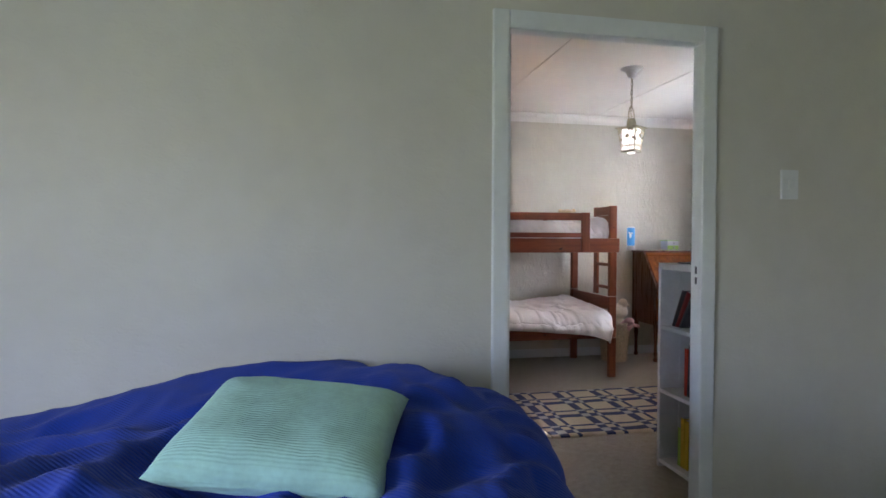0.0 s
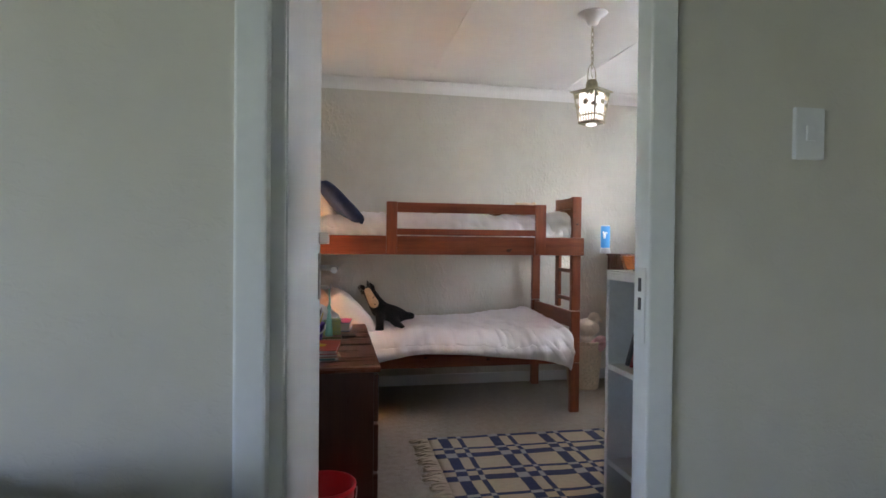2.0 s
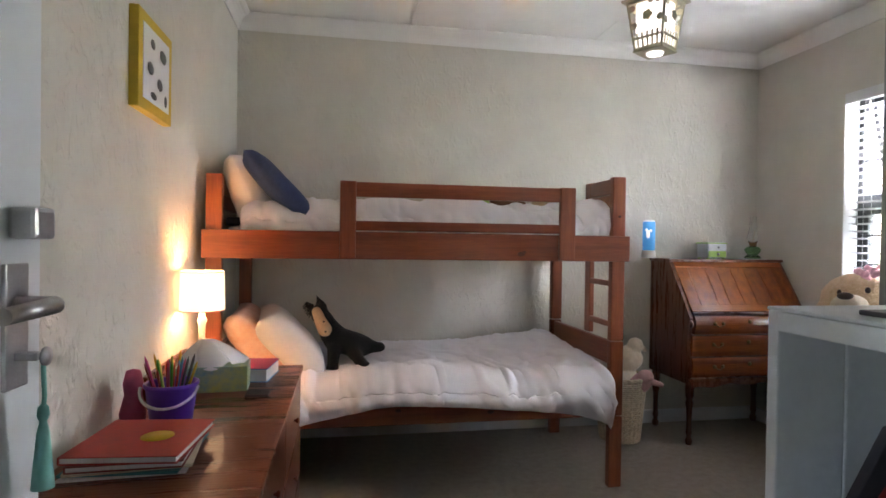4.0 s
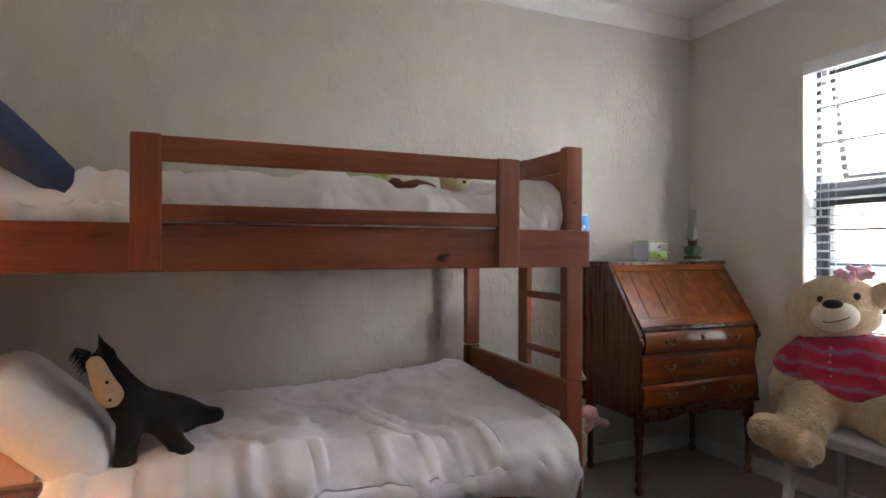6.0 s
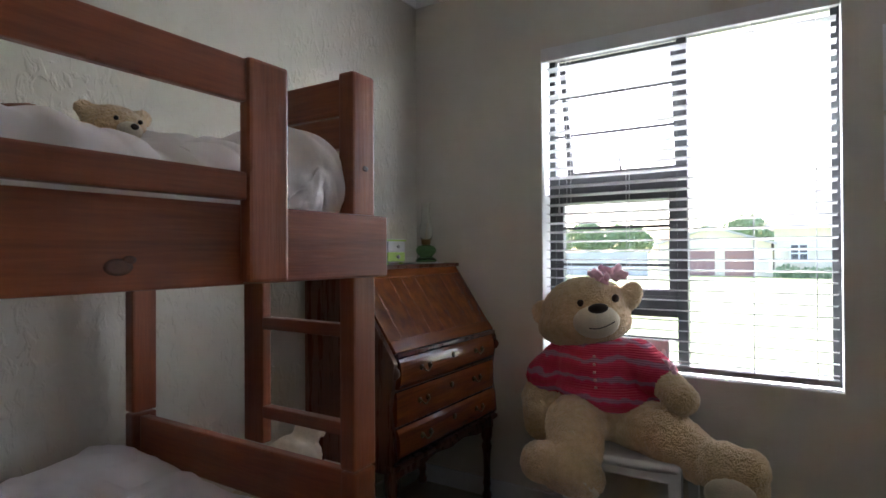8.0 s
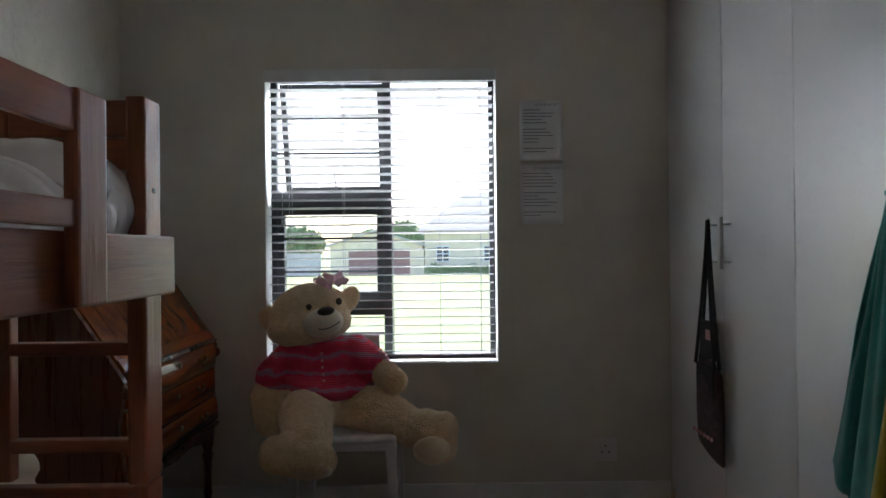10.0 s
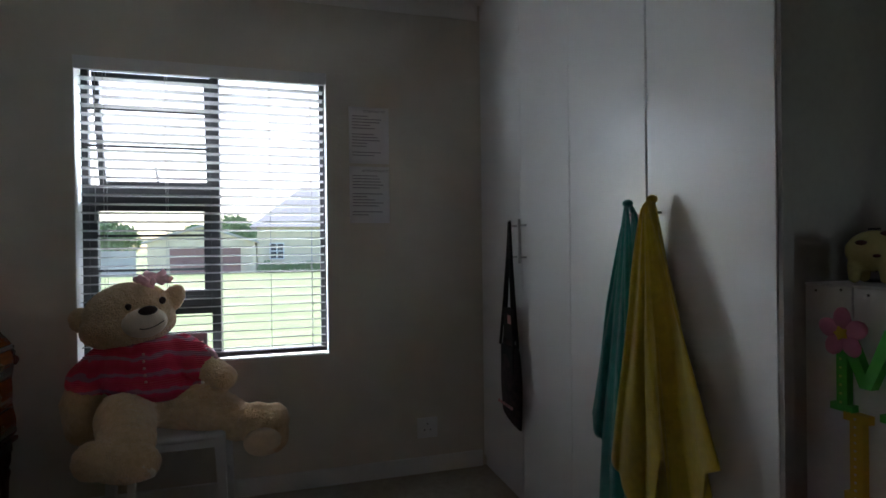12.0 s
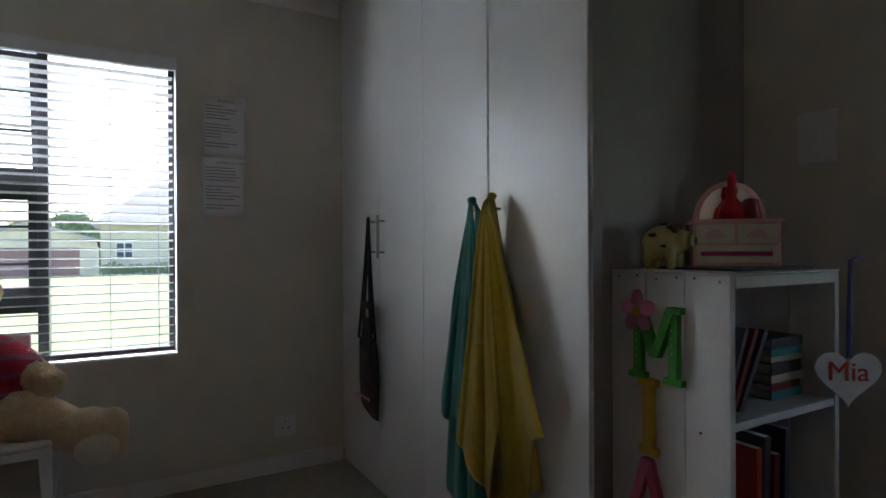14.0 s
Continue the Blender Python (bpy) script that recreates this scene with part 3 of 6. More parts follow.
add_box(bm, E_ + 0.002, FX0, WY1 - 0.004, WY1, WZ0 + 0.005, WZ1 - 0.001)
part("window_reveal", bm, WHITE_TRIM, win)

blind = thing("venetian_blind", "white venetian blind lowered with its slats open", "blind")
part("valance", box(E_ - 0.006, E_ + 0.012, WY0 + 0.006, WY1 - 0.006, 2.030, 2.090, 0.003), PLASTIC_WHITE, blind)
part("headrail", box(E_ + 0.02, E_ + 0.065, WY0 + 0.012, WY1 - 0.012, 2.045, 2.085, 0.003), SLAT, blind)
SLATS, Z_TOP, Z_BOT = 32, 2.005, 0.722
bm = bmesh.new()
n_arc = 4
rows = []
for s in (0, 1):
    for k in range(n_arc + 1):
        a = k / n_arc * 2 - 1
        rows.append([bm.verts.new((a * 0.0245, y, -0.0030 * a * a - 0.0022 * s - a * 0.0030)) for y in (WY0 + 0.016, WY1 - 0.016)])
for k in range(n_arc):
    bm.faces.new((rows[k][0], rows[k + 1][0], rows[k + 1][1], rows[k][1]))
    q = n_arc + 1 + k
    bm.faces.new((rows[q][0], rows[q][1], rows[q + 1][1], rows[q + 1][0]))
for a, b in ((0, n_arc + 1), (n_arc, 2 * n_arc + 1)):
    bm.faces.new((rows[a][0], rows[a][1], rows[b][1], rows[b][0]))
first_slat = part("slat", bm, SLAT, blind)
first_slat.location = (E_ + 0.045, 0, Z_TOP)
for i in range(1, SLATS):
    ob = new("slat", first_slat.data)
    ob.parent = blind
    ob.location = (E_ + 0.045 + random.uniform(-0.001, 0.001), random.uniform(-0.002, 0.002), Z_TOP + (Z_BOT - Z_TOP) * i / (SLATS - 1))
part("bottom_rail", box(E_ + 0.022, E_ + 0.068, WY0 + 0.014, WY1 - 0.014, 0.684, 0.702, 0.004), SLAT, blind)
for y in (3.90, 4.10, 4.33, 4.57, 4.83):
    bm = tube([(E_ + 0.0185, y, 0.69), (E_ + 0.0185, y, 2.05)], 0.0012, 5)
    add_tube(bm, [(E_ + 0.0715, y, 0.69), (E_ + 0.0715, y, 2.05)], 0.0012, 5)
    part("ladder_cord", bm, SLAT, blind)
bm = tube([(E_ + 0.012, 4.86, 2.03), (E_ + 0.010, 4.862, 1.36)], 0.0015, 5)
add_lathe(bm, [(0.003, 1.33), (0.006, 1.335), (0.005, 1.37), (0.002, 1.375)], 8, pose(E_ + 0.010, 4.862, 0))
part("pull_cord", bm, SLAT, blind)
# ---- bunk bed ----
BX0, BX1, BY0, BY1 = 0.672, 2.632, 4.71, 5.558
bunk = thing("bunk_bed", "red-brown stained pine bunk bed with guard rail and ladder", "bunk bed")


def post(x0, x1, y0, y1, top):
    for z0, z1 in ((0.0, 0.352), (0.356, 0.722), (0.726, top)):
        part("post", box(x0, x1, y0, y1, z0, z1, 0.006), PINE_Z, bunk)


PW = 0.068
post(BX1 - PW, BX1, BY0 + 0.002, BY0 + 0.042, 1.535)
post(BX1 - PW, BX1, BY1 - 0.042, BY1, 1.243)
post(BX0, BX0 + PW, BY0 + 0.002, BY0 + 0.042, 1.487)
post(BX0, BX0 + PW, BY1 - 0.042, BY1, 1.487)
F0 = BY0 - 0.022                                        # front faces of the long rails
part("side_rail", box(BX0 - 0.012, BX1 + 0.012, F0, BY0, 1.118, 1.243, 0.005), PINE_X, bunk)
part("side_rail", box(BX0 + 0.002, BX1 - 0.002, BY1 + 0.001, BY1 + 0.02, 1.118, 1.243, 0.005), PINE_X, bunk)
part("side_rail", box(BX0 + PW, BX1 - PW, BY0 + 0.006, BY0 + 0.034, 0.352, 0.448, 0.005), PINE_X, bunk)
part("side_rail", box(BX0 + PW, BX1 - PW, BY1 - 0.034, BY1 - 0.006, 0.352, 0.448, 0.005), PINE_X, bunk)
# guard rail
for x0, x1 in ((1.245, 1.316), (2.272, 2.350)):
    part("guard_post", box(x0, x1, F0 - 0.026, F0 - 0.001, 1.121, 1.468, 0.006), PINE_Z, bunk)
part("guard_rail", box(1.316, 2.272, F0 - 0.021, F0 - 0.003, 1.398, 1.464, 0.004), PINE_X, bunk)
part("guard_rail", box(1.316, 2.272, F0 - 0.021, F0 - 0.003, 1.248, 1.291, 0.004), PINE_X, bunk)
# ends: boards between the posts
for x0, x1 in ((BX1 - 0.050, BX1 - 0.022), (BX0 + 0.020, BX0 + 0.048)):
    ya, yb = BY0 + 0.042, BY1 - 0.042
    top = 1.535 if x0 > 2 else 1.487
    for z0, z1 in ((top - 0.082, top - 0.004), (top - 0.150, top - 0.085), (1.118, 1.2), (0.60, 0.715), (0.36, 0.46)):
        short = x0 > 2 and z0 > 1.2                        # the foot end is open beside the ladder
        part("end_board", box(x0, x1, ya, 5.010 if short else yb, z0, z1, 0.005), PINE_Y, bunk)
# ladder leg and rungs at the foot end
part("ladder_leg", box(BX1 - 0.046, BX1 - 0.020, 5.010, 5.077, 0.725, 1.116, 0.005), PINE_Z, bunk)
part("ladder_leg", box(BX1 - 0.050, BX1 - 0.020, 5.011, 5.077, 1.203, 1.535, 0.005), PINE_Z, bunk)
for z in (0.80, 1.005):
    part("ladder_rung", box(BX1 - 0.048, BX1 - 0.022, BY0 + 0.042, 5.010, z - 0.014, z + 0.014, 0.004), PINE_Y, bunk)
# slatted bases
for zb in (0.395, 1.150):
    for i in range(9):
        x = BX0 + 0.14 + i * 0.21
        part("bed_slat", box(x, x + 0.07, BY0 + 0.035, BY1 - 0.035, zb, zb + 0.018, 0.002), PINE_Y, bunk)
for x, z, r in ((2.09, 1.150, 0.014), (2.104, 1.159, 0.007), (1.25, 1.19, 0.006), (1.96, 0.40, 0.012), (2.60, 1.34, 0.007), (1.52, 0.42, 0.010)):
    y = F0 - 0.0012 if z > 1 and x < 2.5 else BY0 + (0.0045 if z < 1 else 0.0008)
    bm = lathe([(0.0005, 0.0004), (r * 0.6, 0.0003), (r, 0.0)], 14, pose(x, y, z, 90, 0, 0) @ Matrix.Diagonal((1.35, 0.8, 1, 1)))
    part("knot", bm, KNOT, bunk)


def mattress(name, z0, z1, label):
    m = tagged(mesh_object(name, box(BX0 + 0.075, BX1 - 0.075, BY0 + 0.045, BY1 - 0.045, z0, z1, 0.035), BEDDING, True), label, "mattress")
    return m


mattress("mattress", 0.414, 0.54, "white covered mattress on the lower bunk")
mattress("mattress", 1.169, 1.262, "white covered mattress on the upper bunk")


def crease(x, y, seed, scale, width):
    """Narrow pulled creases: 1 along their crest, falling off quickly."""
    a = noise.noise(Vector((x * scale, y * scale, seed)))
    return max(0.0, 1 - abs(a) / width) ** 1.5


def duvet(name, label, x0, x1, zt, puff, seed, front_y, hem, back_y=5.53, lift=lambda x, k: 0.0, fasteners=0):
    """A cotton cover that lies over a mattress and turns down over its front edge in pulled creases."""
    def top(x, y, k):
        z = zt + puff * (0.5 + 0.7 * fbm(x * 1.6, y * 1.9, seed)) + lift(x, k)
        z += 0.009 * folds(x * 1.3 + 0.5 * y, y * 0.45, seed, 4.0) * (0.25 + k)
        z += 0.018 * crease(x * 1.5 + 0.8 * y, y * 0.55 - 0.2 * x, seed + 2, 3.2, 0.16) * (0.35 + 0.65 * k)
        z += 0.013 * crease(x * 0.8 - 1.1 * y, y * 0.5 + 0.5 * x, seed + 7, 5.0, 0.14)
        return z + 0.008 * k * k * math.sin(x * 9 + 2.2 * math.sin(x * 4 + seed))
    def fn(u, v):
        x = x0 + (x1 - x0) * u
        if v < 0.62:
            k = v / 0.62
            y = back_y + (front_y + 0.13 - back_y) * k
            z = top(x, y, k)
        else:
            k = (v - 0.62) / 0.38
            a = min(1, k / 0.5) * math.pi / 2
            zf = top(x, front_y + 0.13, 1.0)
            y = front_y + 0.13 * (1 - math.sin(a))
            z = zf - 0.085 * (1 - math.cos(a))
            if k > 0.5:
                q = (k - 0.5) / 0.5
                z = (zf - 0.085) + (hem(x) - (zf - 0.085)) * q
                y = front_y - 0.012 * math.sin(q * math.pi) + 0.03 * q * q
            fan = x + 0.16 * (z - zf) * math.sin(x * 5.3 + seed)
            w = 0.013 * crease(fan * 1.5, z * 0.25, seed + 5, 4.2, 0.30) + 0.009 * crease(fan * 1.6 + z * 1.5, z * 0.5, seed + 9, 4.6, 0.26)
            w += 0.006 * math.sin(x * 13 + 2 * math.sin(x * 5 + seed)) + 0.005 * fbm(x * 5, z * 5, seed)
            y -= w * min(1, k * 2.0) * (1 - 0.45 * max(0.0, (k - 0.7) / 0.3))
        ex = min(1, u / 0.03, (1 - u) / 0.03)
        z -= (1 - ex) ** 2 * 0.022
        return (x, y, z)
    bm = add_sheet(bmesh.new(), fn, 230, 104, 0.018)
    ob = mesh_object(name, bm, BEDDING, True)
    sm = ob.modifiers.new("soft", "SMOOTH")
    sm.iterations, sm.factor = 2, 0.5
    for k in range(fasteners):
        p = Vector(fn(0.985, 0.10 + 0.48 * k / fasteners))
        part("button", add_ball(bmesh.new(), p + Vector((0.004, 0, 0.004)), (0.009, 0.009, 0.006), sub=2), PLASTIC_WHITE, ob, "small white button of the duvet cover")
    return tagged(ob, label, "duvet")


duvet("duvet", "crumpled white duvet spread over the lower bunk", 1.02, 2.545, 0.560, 0.030, 3.0, 4.635,
      lambda x: 0.435 + 0.035 * math.sin((x - 1.0) * 3.0) - 0.06 * max(0, (x - 2.25) / 0.3) ** 2 - 0.05 * max(0, (1.45 - x) / 0.4) ** 1.0,
      lift=lambda x, k: 0.060 * max(0.0, min(1, (x - 2.0) / 0.4)) * (1 - k) ** 0.5, fasteners=6)
duvet("duvet", "thick white duvet on the upper bunk", 0.81, 2.572, 1.335, 0.060, 9.0, 4.775, lambda x: 1.215, 5.53,
      lambda x, k: 0.075 * max(0.0, 1 - ((2.60 - x) / 0.17) ** 2) * min(1, k * 2.5) ** 0.5 + 0.030 * (1 - k))


def pillow(name, label, mat, w, h, t, m, seed):
    bm = add_cushion(bmesh.new(), w, h, t, m, seed)
    return tagged(mesh_object(name, bm, mat, True), label, "pillow")


pillow("pillow", "plump white pillow propped against the head of the upper bunk", PILLOW_WARM, 0.54, 0.35, 0.18, pose(0.825, 5.08, 1.425, 70, 0, 90 - 4), 2)
pillow("cushion", "navy blue cushion leaning on the white pillow", NAVY, 0.46, 0.44, 0.12, pose(0.950, 4.97, 1.440, 46, 0, 90 + 6), 4)
pillow("pillow", "peach patterned pillow at the head of the lower bunk", PILLOW_PINK, 0.60, 0.39, 0.17, pose(0.855, 5.06, 0.70, 50, 0, 94), 6)
pillow("pillow", "white pillow leaning on the peach one", PILLOW_WARM, 0.55, 0.39, 0.18, pose(1.0, 5.00, 0.705, 46, 0, 98), 8)
part("folded_blanket", box(BX0 + 0.07, 0.82, 4.78, 5.55, 1.262, 1.30, 0.012), BLACK, bunk, "dark folded blanket under the pillow")


# plush horse on the lower bunk
def plush_horse():
    t = thing("plush_horse", "black plush horse with a cream face on the lower bunk", "soft toy", (1.205, 4.915, 0.615), 0)
    bm = bmesh.new()
    add_limb(bm, [(-0.055, 0, 0.235, 0.045), (-0.01, 0, 0.16, 0.055), (0.03, 0, 0.105, 0.066), (0.10, 0, 0.085, 0.064), (0.155, 0.01, 0.07, 0.055)])
    add_limb(bm, [(0.02, -0.05, 0.07, 0.038), (0.015, -0.085, 0.01, 0.029), (0.012, -0.10, -0.030, 0.034)])
    add_limb(bm, [(0.11, -0.04, 0.05, 0.036), (0.145, -0.085, 0.01, 0.028), (0.165, -0.10, -0.012, 0.032)])
    add_limb(bm, [(0.16, 0.02, 0.07, 0.046), (0.21, 0.0, 0.066, 0.030), (0.245, -0.01, 0.066, 0.026)])
    add_limb(bm, [(-0.05, 0.03, 0.27, 0.020), (-0.07, 0.04, 0.315, 0.008)])
    add_limb(bm, [(-0.03, -0.02, 0.27, 0.018), (-0.055, -0.03, 0.31, 0.008)])
    soften(part("body", bm, BLACK_PLUSH, t), 0.010, 8, 0.004, 0.012)
    bm = bmesh.new()
    add_limb(bm, [(-0.065, -0.030, 0.245, 0.026), (-0.045, -0.055, 0.20, 0.030), (-0.025, -0.070, 0.165, 0.036)])
    soften(part("muzzle", bm, CREAM_PLUSH, t, "cream plush face"), 0.008, 6)
    part("eye", add_ball(bmesh.new(), (-0.030, -0.088, 0.205), (0.005,) * 3, sub=2), BLACK, t)
    part("nostril", add_ball(bmesh.new(), (-0.02, -0.104, 0.160), (0.005,) * 3, sub=2), DARK_BROWN, t)
    bm = bmesh.new()
    for k in range(14):
        a = k / 13
        b0 = Vector((-0.085 + 0.03 * a, -0.005 + 0.02 * math.sin(k * 2.3), 0.275 - 0.05 * a))
        add_tube(bm, [b0, b0 + Vector((-0.03, 0.01 * math.sin(k), 0.012)), b0 + Vector((-0.05, 0.012 * math.cos(k * 3), -0.012))], [0.004, 0.004, 0.001], 5)
    part("mane", bm, BLACK_PLUSH, t)


plush_horse()


def small_bear():
    t = thing("teddy_bear", "small tan teddy bear at the foot of the upper bunk", "soft toy", (2.465, 5.40, 1.318), 0)
    bm = bmesh.new()
    add_ball(bm, (0, 0, 0.05), (0.09, 0.07, 0.075))
    add_ball(bm, (-0.02, -0.02, 0.155), (0.075, 0.066, 0.062))
    add_ball(bm, (-0.085, -0.01, 0.195), (0.028, 0.014, 0.026))
    add_ball(bm, (0.055, -0.01, 0.200), (0.028, 0.014, 0.026))
    add_limb(bm, [(-0.08, -0.02, 0.05, 0.03), (-0.13, -0.05, 0.01, 0.028)])
    soften(part("body", bm, BEAR_FUR, t), 0.009, 6, 0.005, 0.012)
    part("snout", add_ball(bmesh.new(), (-0.02, -0.088, 0.145), (0.030, 0.022, 0.022)), BEAR_PALE, t)
    part("nose", add_ball(bmesh.new(), (-0.02, -0.110, 0.152), (0.010, 0.007, 0.008), sub=2), DARK_BROWN, t)
    for x in (-0.048, 0.010):
        part("eye", add_ball(bmesh.new(), (x, -0.080, 0.172), (0.006, 0.005, 0.006), sub=2), BLACK, t)


small_bear()
t = thing("soft_toy", "chestnut brown plush toy lying beside the small bear", "soft toy", (2.20, 5.22, 1.385))
bm = bmesh.new()
add_limb(bm, [(-0.07, 0.0, 0.032, 0.030), (0.0, 0.0, 0.040, 0.038), (0.06, 0.01, 0.034, 0.032)])
add_ball(bm, (-0.095, -0.01, 0.045), (0.036, 0.032, 0.032))
add_limb(bm, [(0.04, -0.03, 0.03, 0.016), (0.085, -0.055, 0.022, 0.014)])
soften(part("body", bm, CHESTNUT, t), 0.007, 5, 0.005, 0.012)
t = thing("soft_toy", "lime green felt frog lying on the upper bunk", "soft toy", (1.99, 5.17, 1.415))
bm = bmesh.new()
add_ball(bm, (0, 0, 0.02), (0.07, 0.045, 0.03))
add_ball(bm, (0.05, -0.01, 0.05), (0.022, 0.02, 0.022))
add_limb(bm, [(-0.05, 0, 0.02, 0.016), (-0.09, -0.02, 0.035, 0.012), (-0.12, 0.0, 0.01, 0.012)])
soften(part("body", bm, LIME, t), 0.007, 4)
# ---- writing bureau in the corner ----
QX0, QX1, QY0, QY1 = 3.30, 4.100, 5.185, 5.615
bureau = thing("writing_bureau", "polished red-brown slope-front writing bureau on turned legs", "bureau")
side = [(QY1, 0.372), (QY1, 1.10), (5.395, 1.10), (QY0 + 0.006, 0.800), (QY0 - 0.012, 0.770), (QY0 - 0.004, 0.70),
        (QY0 + 0.012, 0.60), (QY0 - 0.006, 0.50), (QY0 - 0.012, 0.42), (QY0 + 0.02, 0.372)]
for x0, x1 in ((QX0, QX0 + 0.022), (QX1 - 0.022, QX1)):
    bm = add_prism(bmesh.new(), [(y, z) for y, z in side], x1 - x0, Matrix.Translation((x0, 0, 0)) @ Matrix(((0, 1, 0, 0), (1, 0, 0, 0), (0, 0, 1, 0), (0, 0, 0, 1))))
    part("side_panel", bm, KIAAT_DARK, bureau)
part("back_panel", box(QX0 + 0.022, QX1 - 0.022, QY1 - 0.012, QY1, 0.38, 1.095), KIAAT_DARK, bureau)
part("top", box(QX0 - 0.012, QX1 + 0.004, 5.378, QY1 + 0.004, 1.100, 1.118, 0.005), KIAAT_DARK, bureau)
part("bottom", box(QX0 + 0.022, QX1 - 0.022, QY0 + 0.02, QY1 - 0.012, 0.385, 0.40), KIAAT_DARK, bureau)
# sloping fall front: frame of four rails round three boards
slope_len = math.hypot(5.395 - QY0, 0.30)
slope = Matrix.Translation((0, QY0 - 0.001, 0.803)) @ Matrix.Rotation(math.atan2(0.297, 5.395 - QY0), 4, "X")
fall = part("fall_front", add_box(bmesh.new(), QX0 + 0.024, QX1 - 0.024, 0.0, slope_len, -0.016, -0.006, 0, slope), KIAAT_DARK, bureau)
L = slope_len
for a in ((QX0 + 0.020, QX1 - 0.020, 0.0, 0.048), (QX0 + 0.020, QX1 - 0.020, L - 0.045, L - 0.002)):
    part("rail", add_box(bmesh.new(), a[0], a[1], a[2], a[3], -0.008, 0.007, 0.003, slope), KIAAT_X, fall)
boards = [QX0 + 0.020, 3.40, 3.52, 3.60, 3.70, 3.79, 3.90, 4.0, QX1 - 0.020]
for a, b in zip(boards, boards[1:]):
    part("board", add_box(bmesh.new(), a, b - 0.0008, 0.049, L - 0.046, -0.008, 0.004, 0.001, slope), KIAAT_Z, fall)
part("rail", box(QX0 + 0.02, QX1 - 0.02, QY0 - 0.016, QY0 + 0.05, 0.788, 0.803, 0.004), KIAAT_DARK, bureau)


def ring_pull(x, y, z, parent):
    bm = lathe([(0.002, 0), (0.011, 0.001), (0.012, 0.004), (0.004, 0.006), (0.004, 0.014)], 10, pose(x - 0.028, y, z, 90, 0, 0))
    add_lathe(bm, [(0.002, 0), (0.011, 0.001), (0.012, 0.004), (0.004, 0.006), (0.004, 0.014)], 10, pose(x + 0.028, y, z, 90, 0, 0))
    add_tube(bm, [(x - 0.028 + 0.056 * k / 8, y - 0.012, z - 0.018 * math.sin(math.pi * k / 8)) for k in range(9)], 0.003, 6)
    part("drop_handle", bm, BRASS, parent, "aged brass drop handle")


for k, (z0, z1, inset, bulge) in enumerate(((0.672, 0.782, 0.036, 0.014), (0.540, 0.662, 0.024, 0.004), (0.412, 0.530, 0.024, 0.016))):
    bm = bmesh.new()
    prof = []
    for i in range(9):
        t = i / 8
        prof.append((QY0 - bulge * math.sin(math.pi * t) ** 0.7 - 0.004, z0 + (z1 - z0) * t))
    outline = prof + [(QY0 + 0.03, z1), (QY0 + 0.03, z0)]
    xa, xb = QX0 + inset, QX1 - inset
    add_prism(bm, outline, xb - xa, Matrix.Translation((xa, 0, 0)) @ Matrix(((0, 1, 0, 0), (1, 0, 0, 0), (0, 0, 1, 0), (0, 0, 0, 1))))
    d = part("drawer", bm, KIAAT_X, bureau)
    for x in (QX0 + 0.19, QX1 - 0.19):
        ring_pull(x, QY0 - bulge - 0.004, (z0 + z1) / 2 + 0.008, d)
    part("keyhole_plate", lathe([(0.001, 0.0), (0.012, 0.001), (0.013, -0.002)], 12, pose((QX0 + QX1) / 2, QY0 - bulge - 0.006, (z0 + z1) / 2 + 0.02, 90, 0, 0)), BRASS, d)
    if k < 2:
        part("drawer_rail", box(QX0 + 0.02, QX1 - 0.02, QY0 + 0.004, QY0 + 0.04, z0 - 0.009, z0 - 0.001, 0.002), KIAAT_DARK, bureau)
bm = box(QX0 - 0.004, QX1 + 0.002, QY0 - 0.018, QY0 + 0.03, 0.386, 0.406, 0.006)
part("moulding", bm, KIAAT_DARK, bureau)
pts = [(QX0 + 0.02, 0.386), (QX0 + 0.02, 0.34)] + [(QX0 + 0.06 + (QX1 - QX0 - 0.12) * k / 12, 0.345 + 0.020 * math.sin(math.pi * k / 12) + 0.008 * math.cos(k * 1.57)) for k in range(13)] + [(QX1 - 0.02, 0.34), (QX1 - 0.02, 0.386)]
part("apron", add_prism(bmesh.new(), pts, 0.018, Matrix.Translation((0, QY0 - 0.002, 0))), KIAAT_DARK, bureau)
leg_prof = [(0.017, 0.0), (0.021, 0.012), (0.022, 0.028), (0.015, 0.040), (0.014, 0.055), (0.019, 0.075), (0.016, 0.10), (0.015, 0.16), (0.018, 0.22), (0.024, 0.255), (0.017, 0.275), (0.025, 0.295), (0.027, 0.345), (0.025, 0.385)]
for x in (QX0 + 0.032, QX1 - 0.032):
    for y in (QY0 + 0.026, QY1 - 0.035):
        part("leg", lathe(leg_prof, 16, pose(x, y, 0)), KIAAT_DARK, bureau)
for x in (QX0 + 0.008, QX1 - 0.010):
    part("scroll", lathe([(0.002, -0.006), (0.022, -0.004), (0.024, 0.0), (0.022, 0.010), (0.002, 0.012)], 14, pose(x, QY0 - 0.004, 0.735, 0, 90, 0)), KIAAT_DARK, bureau)

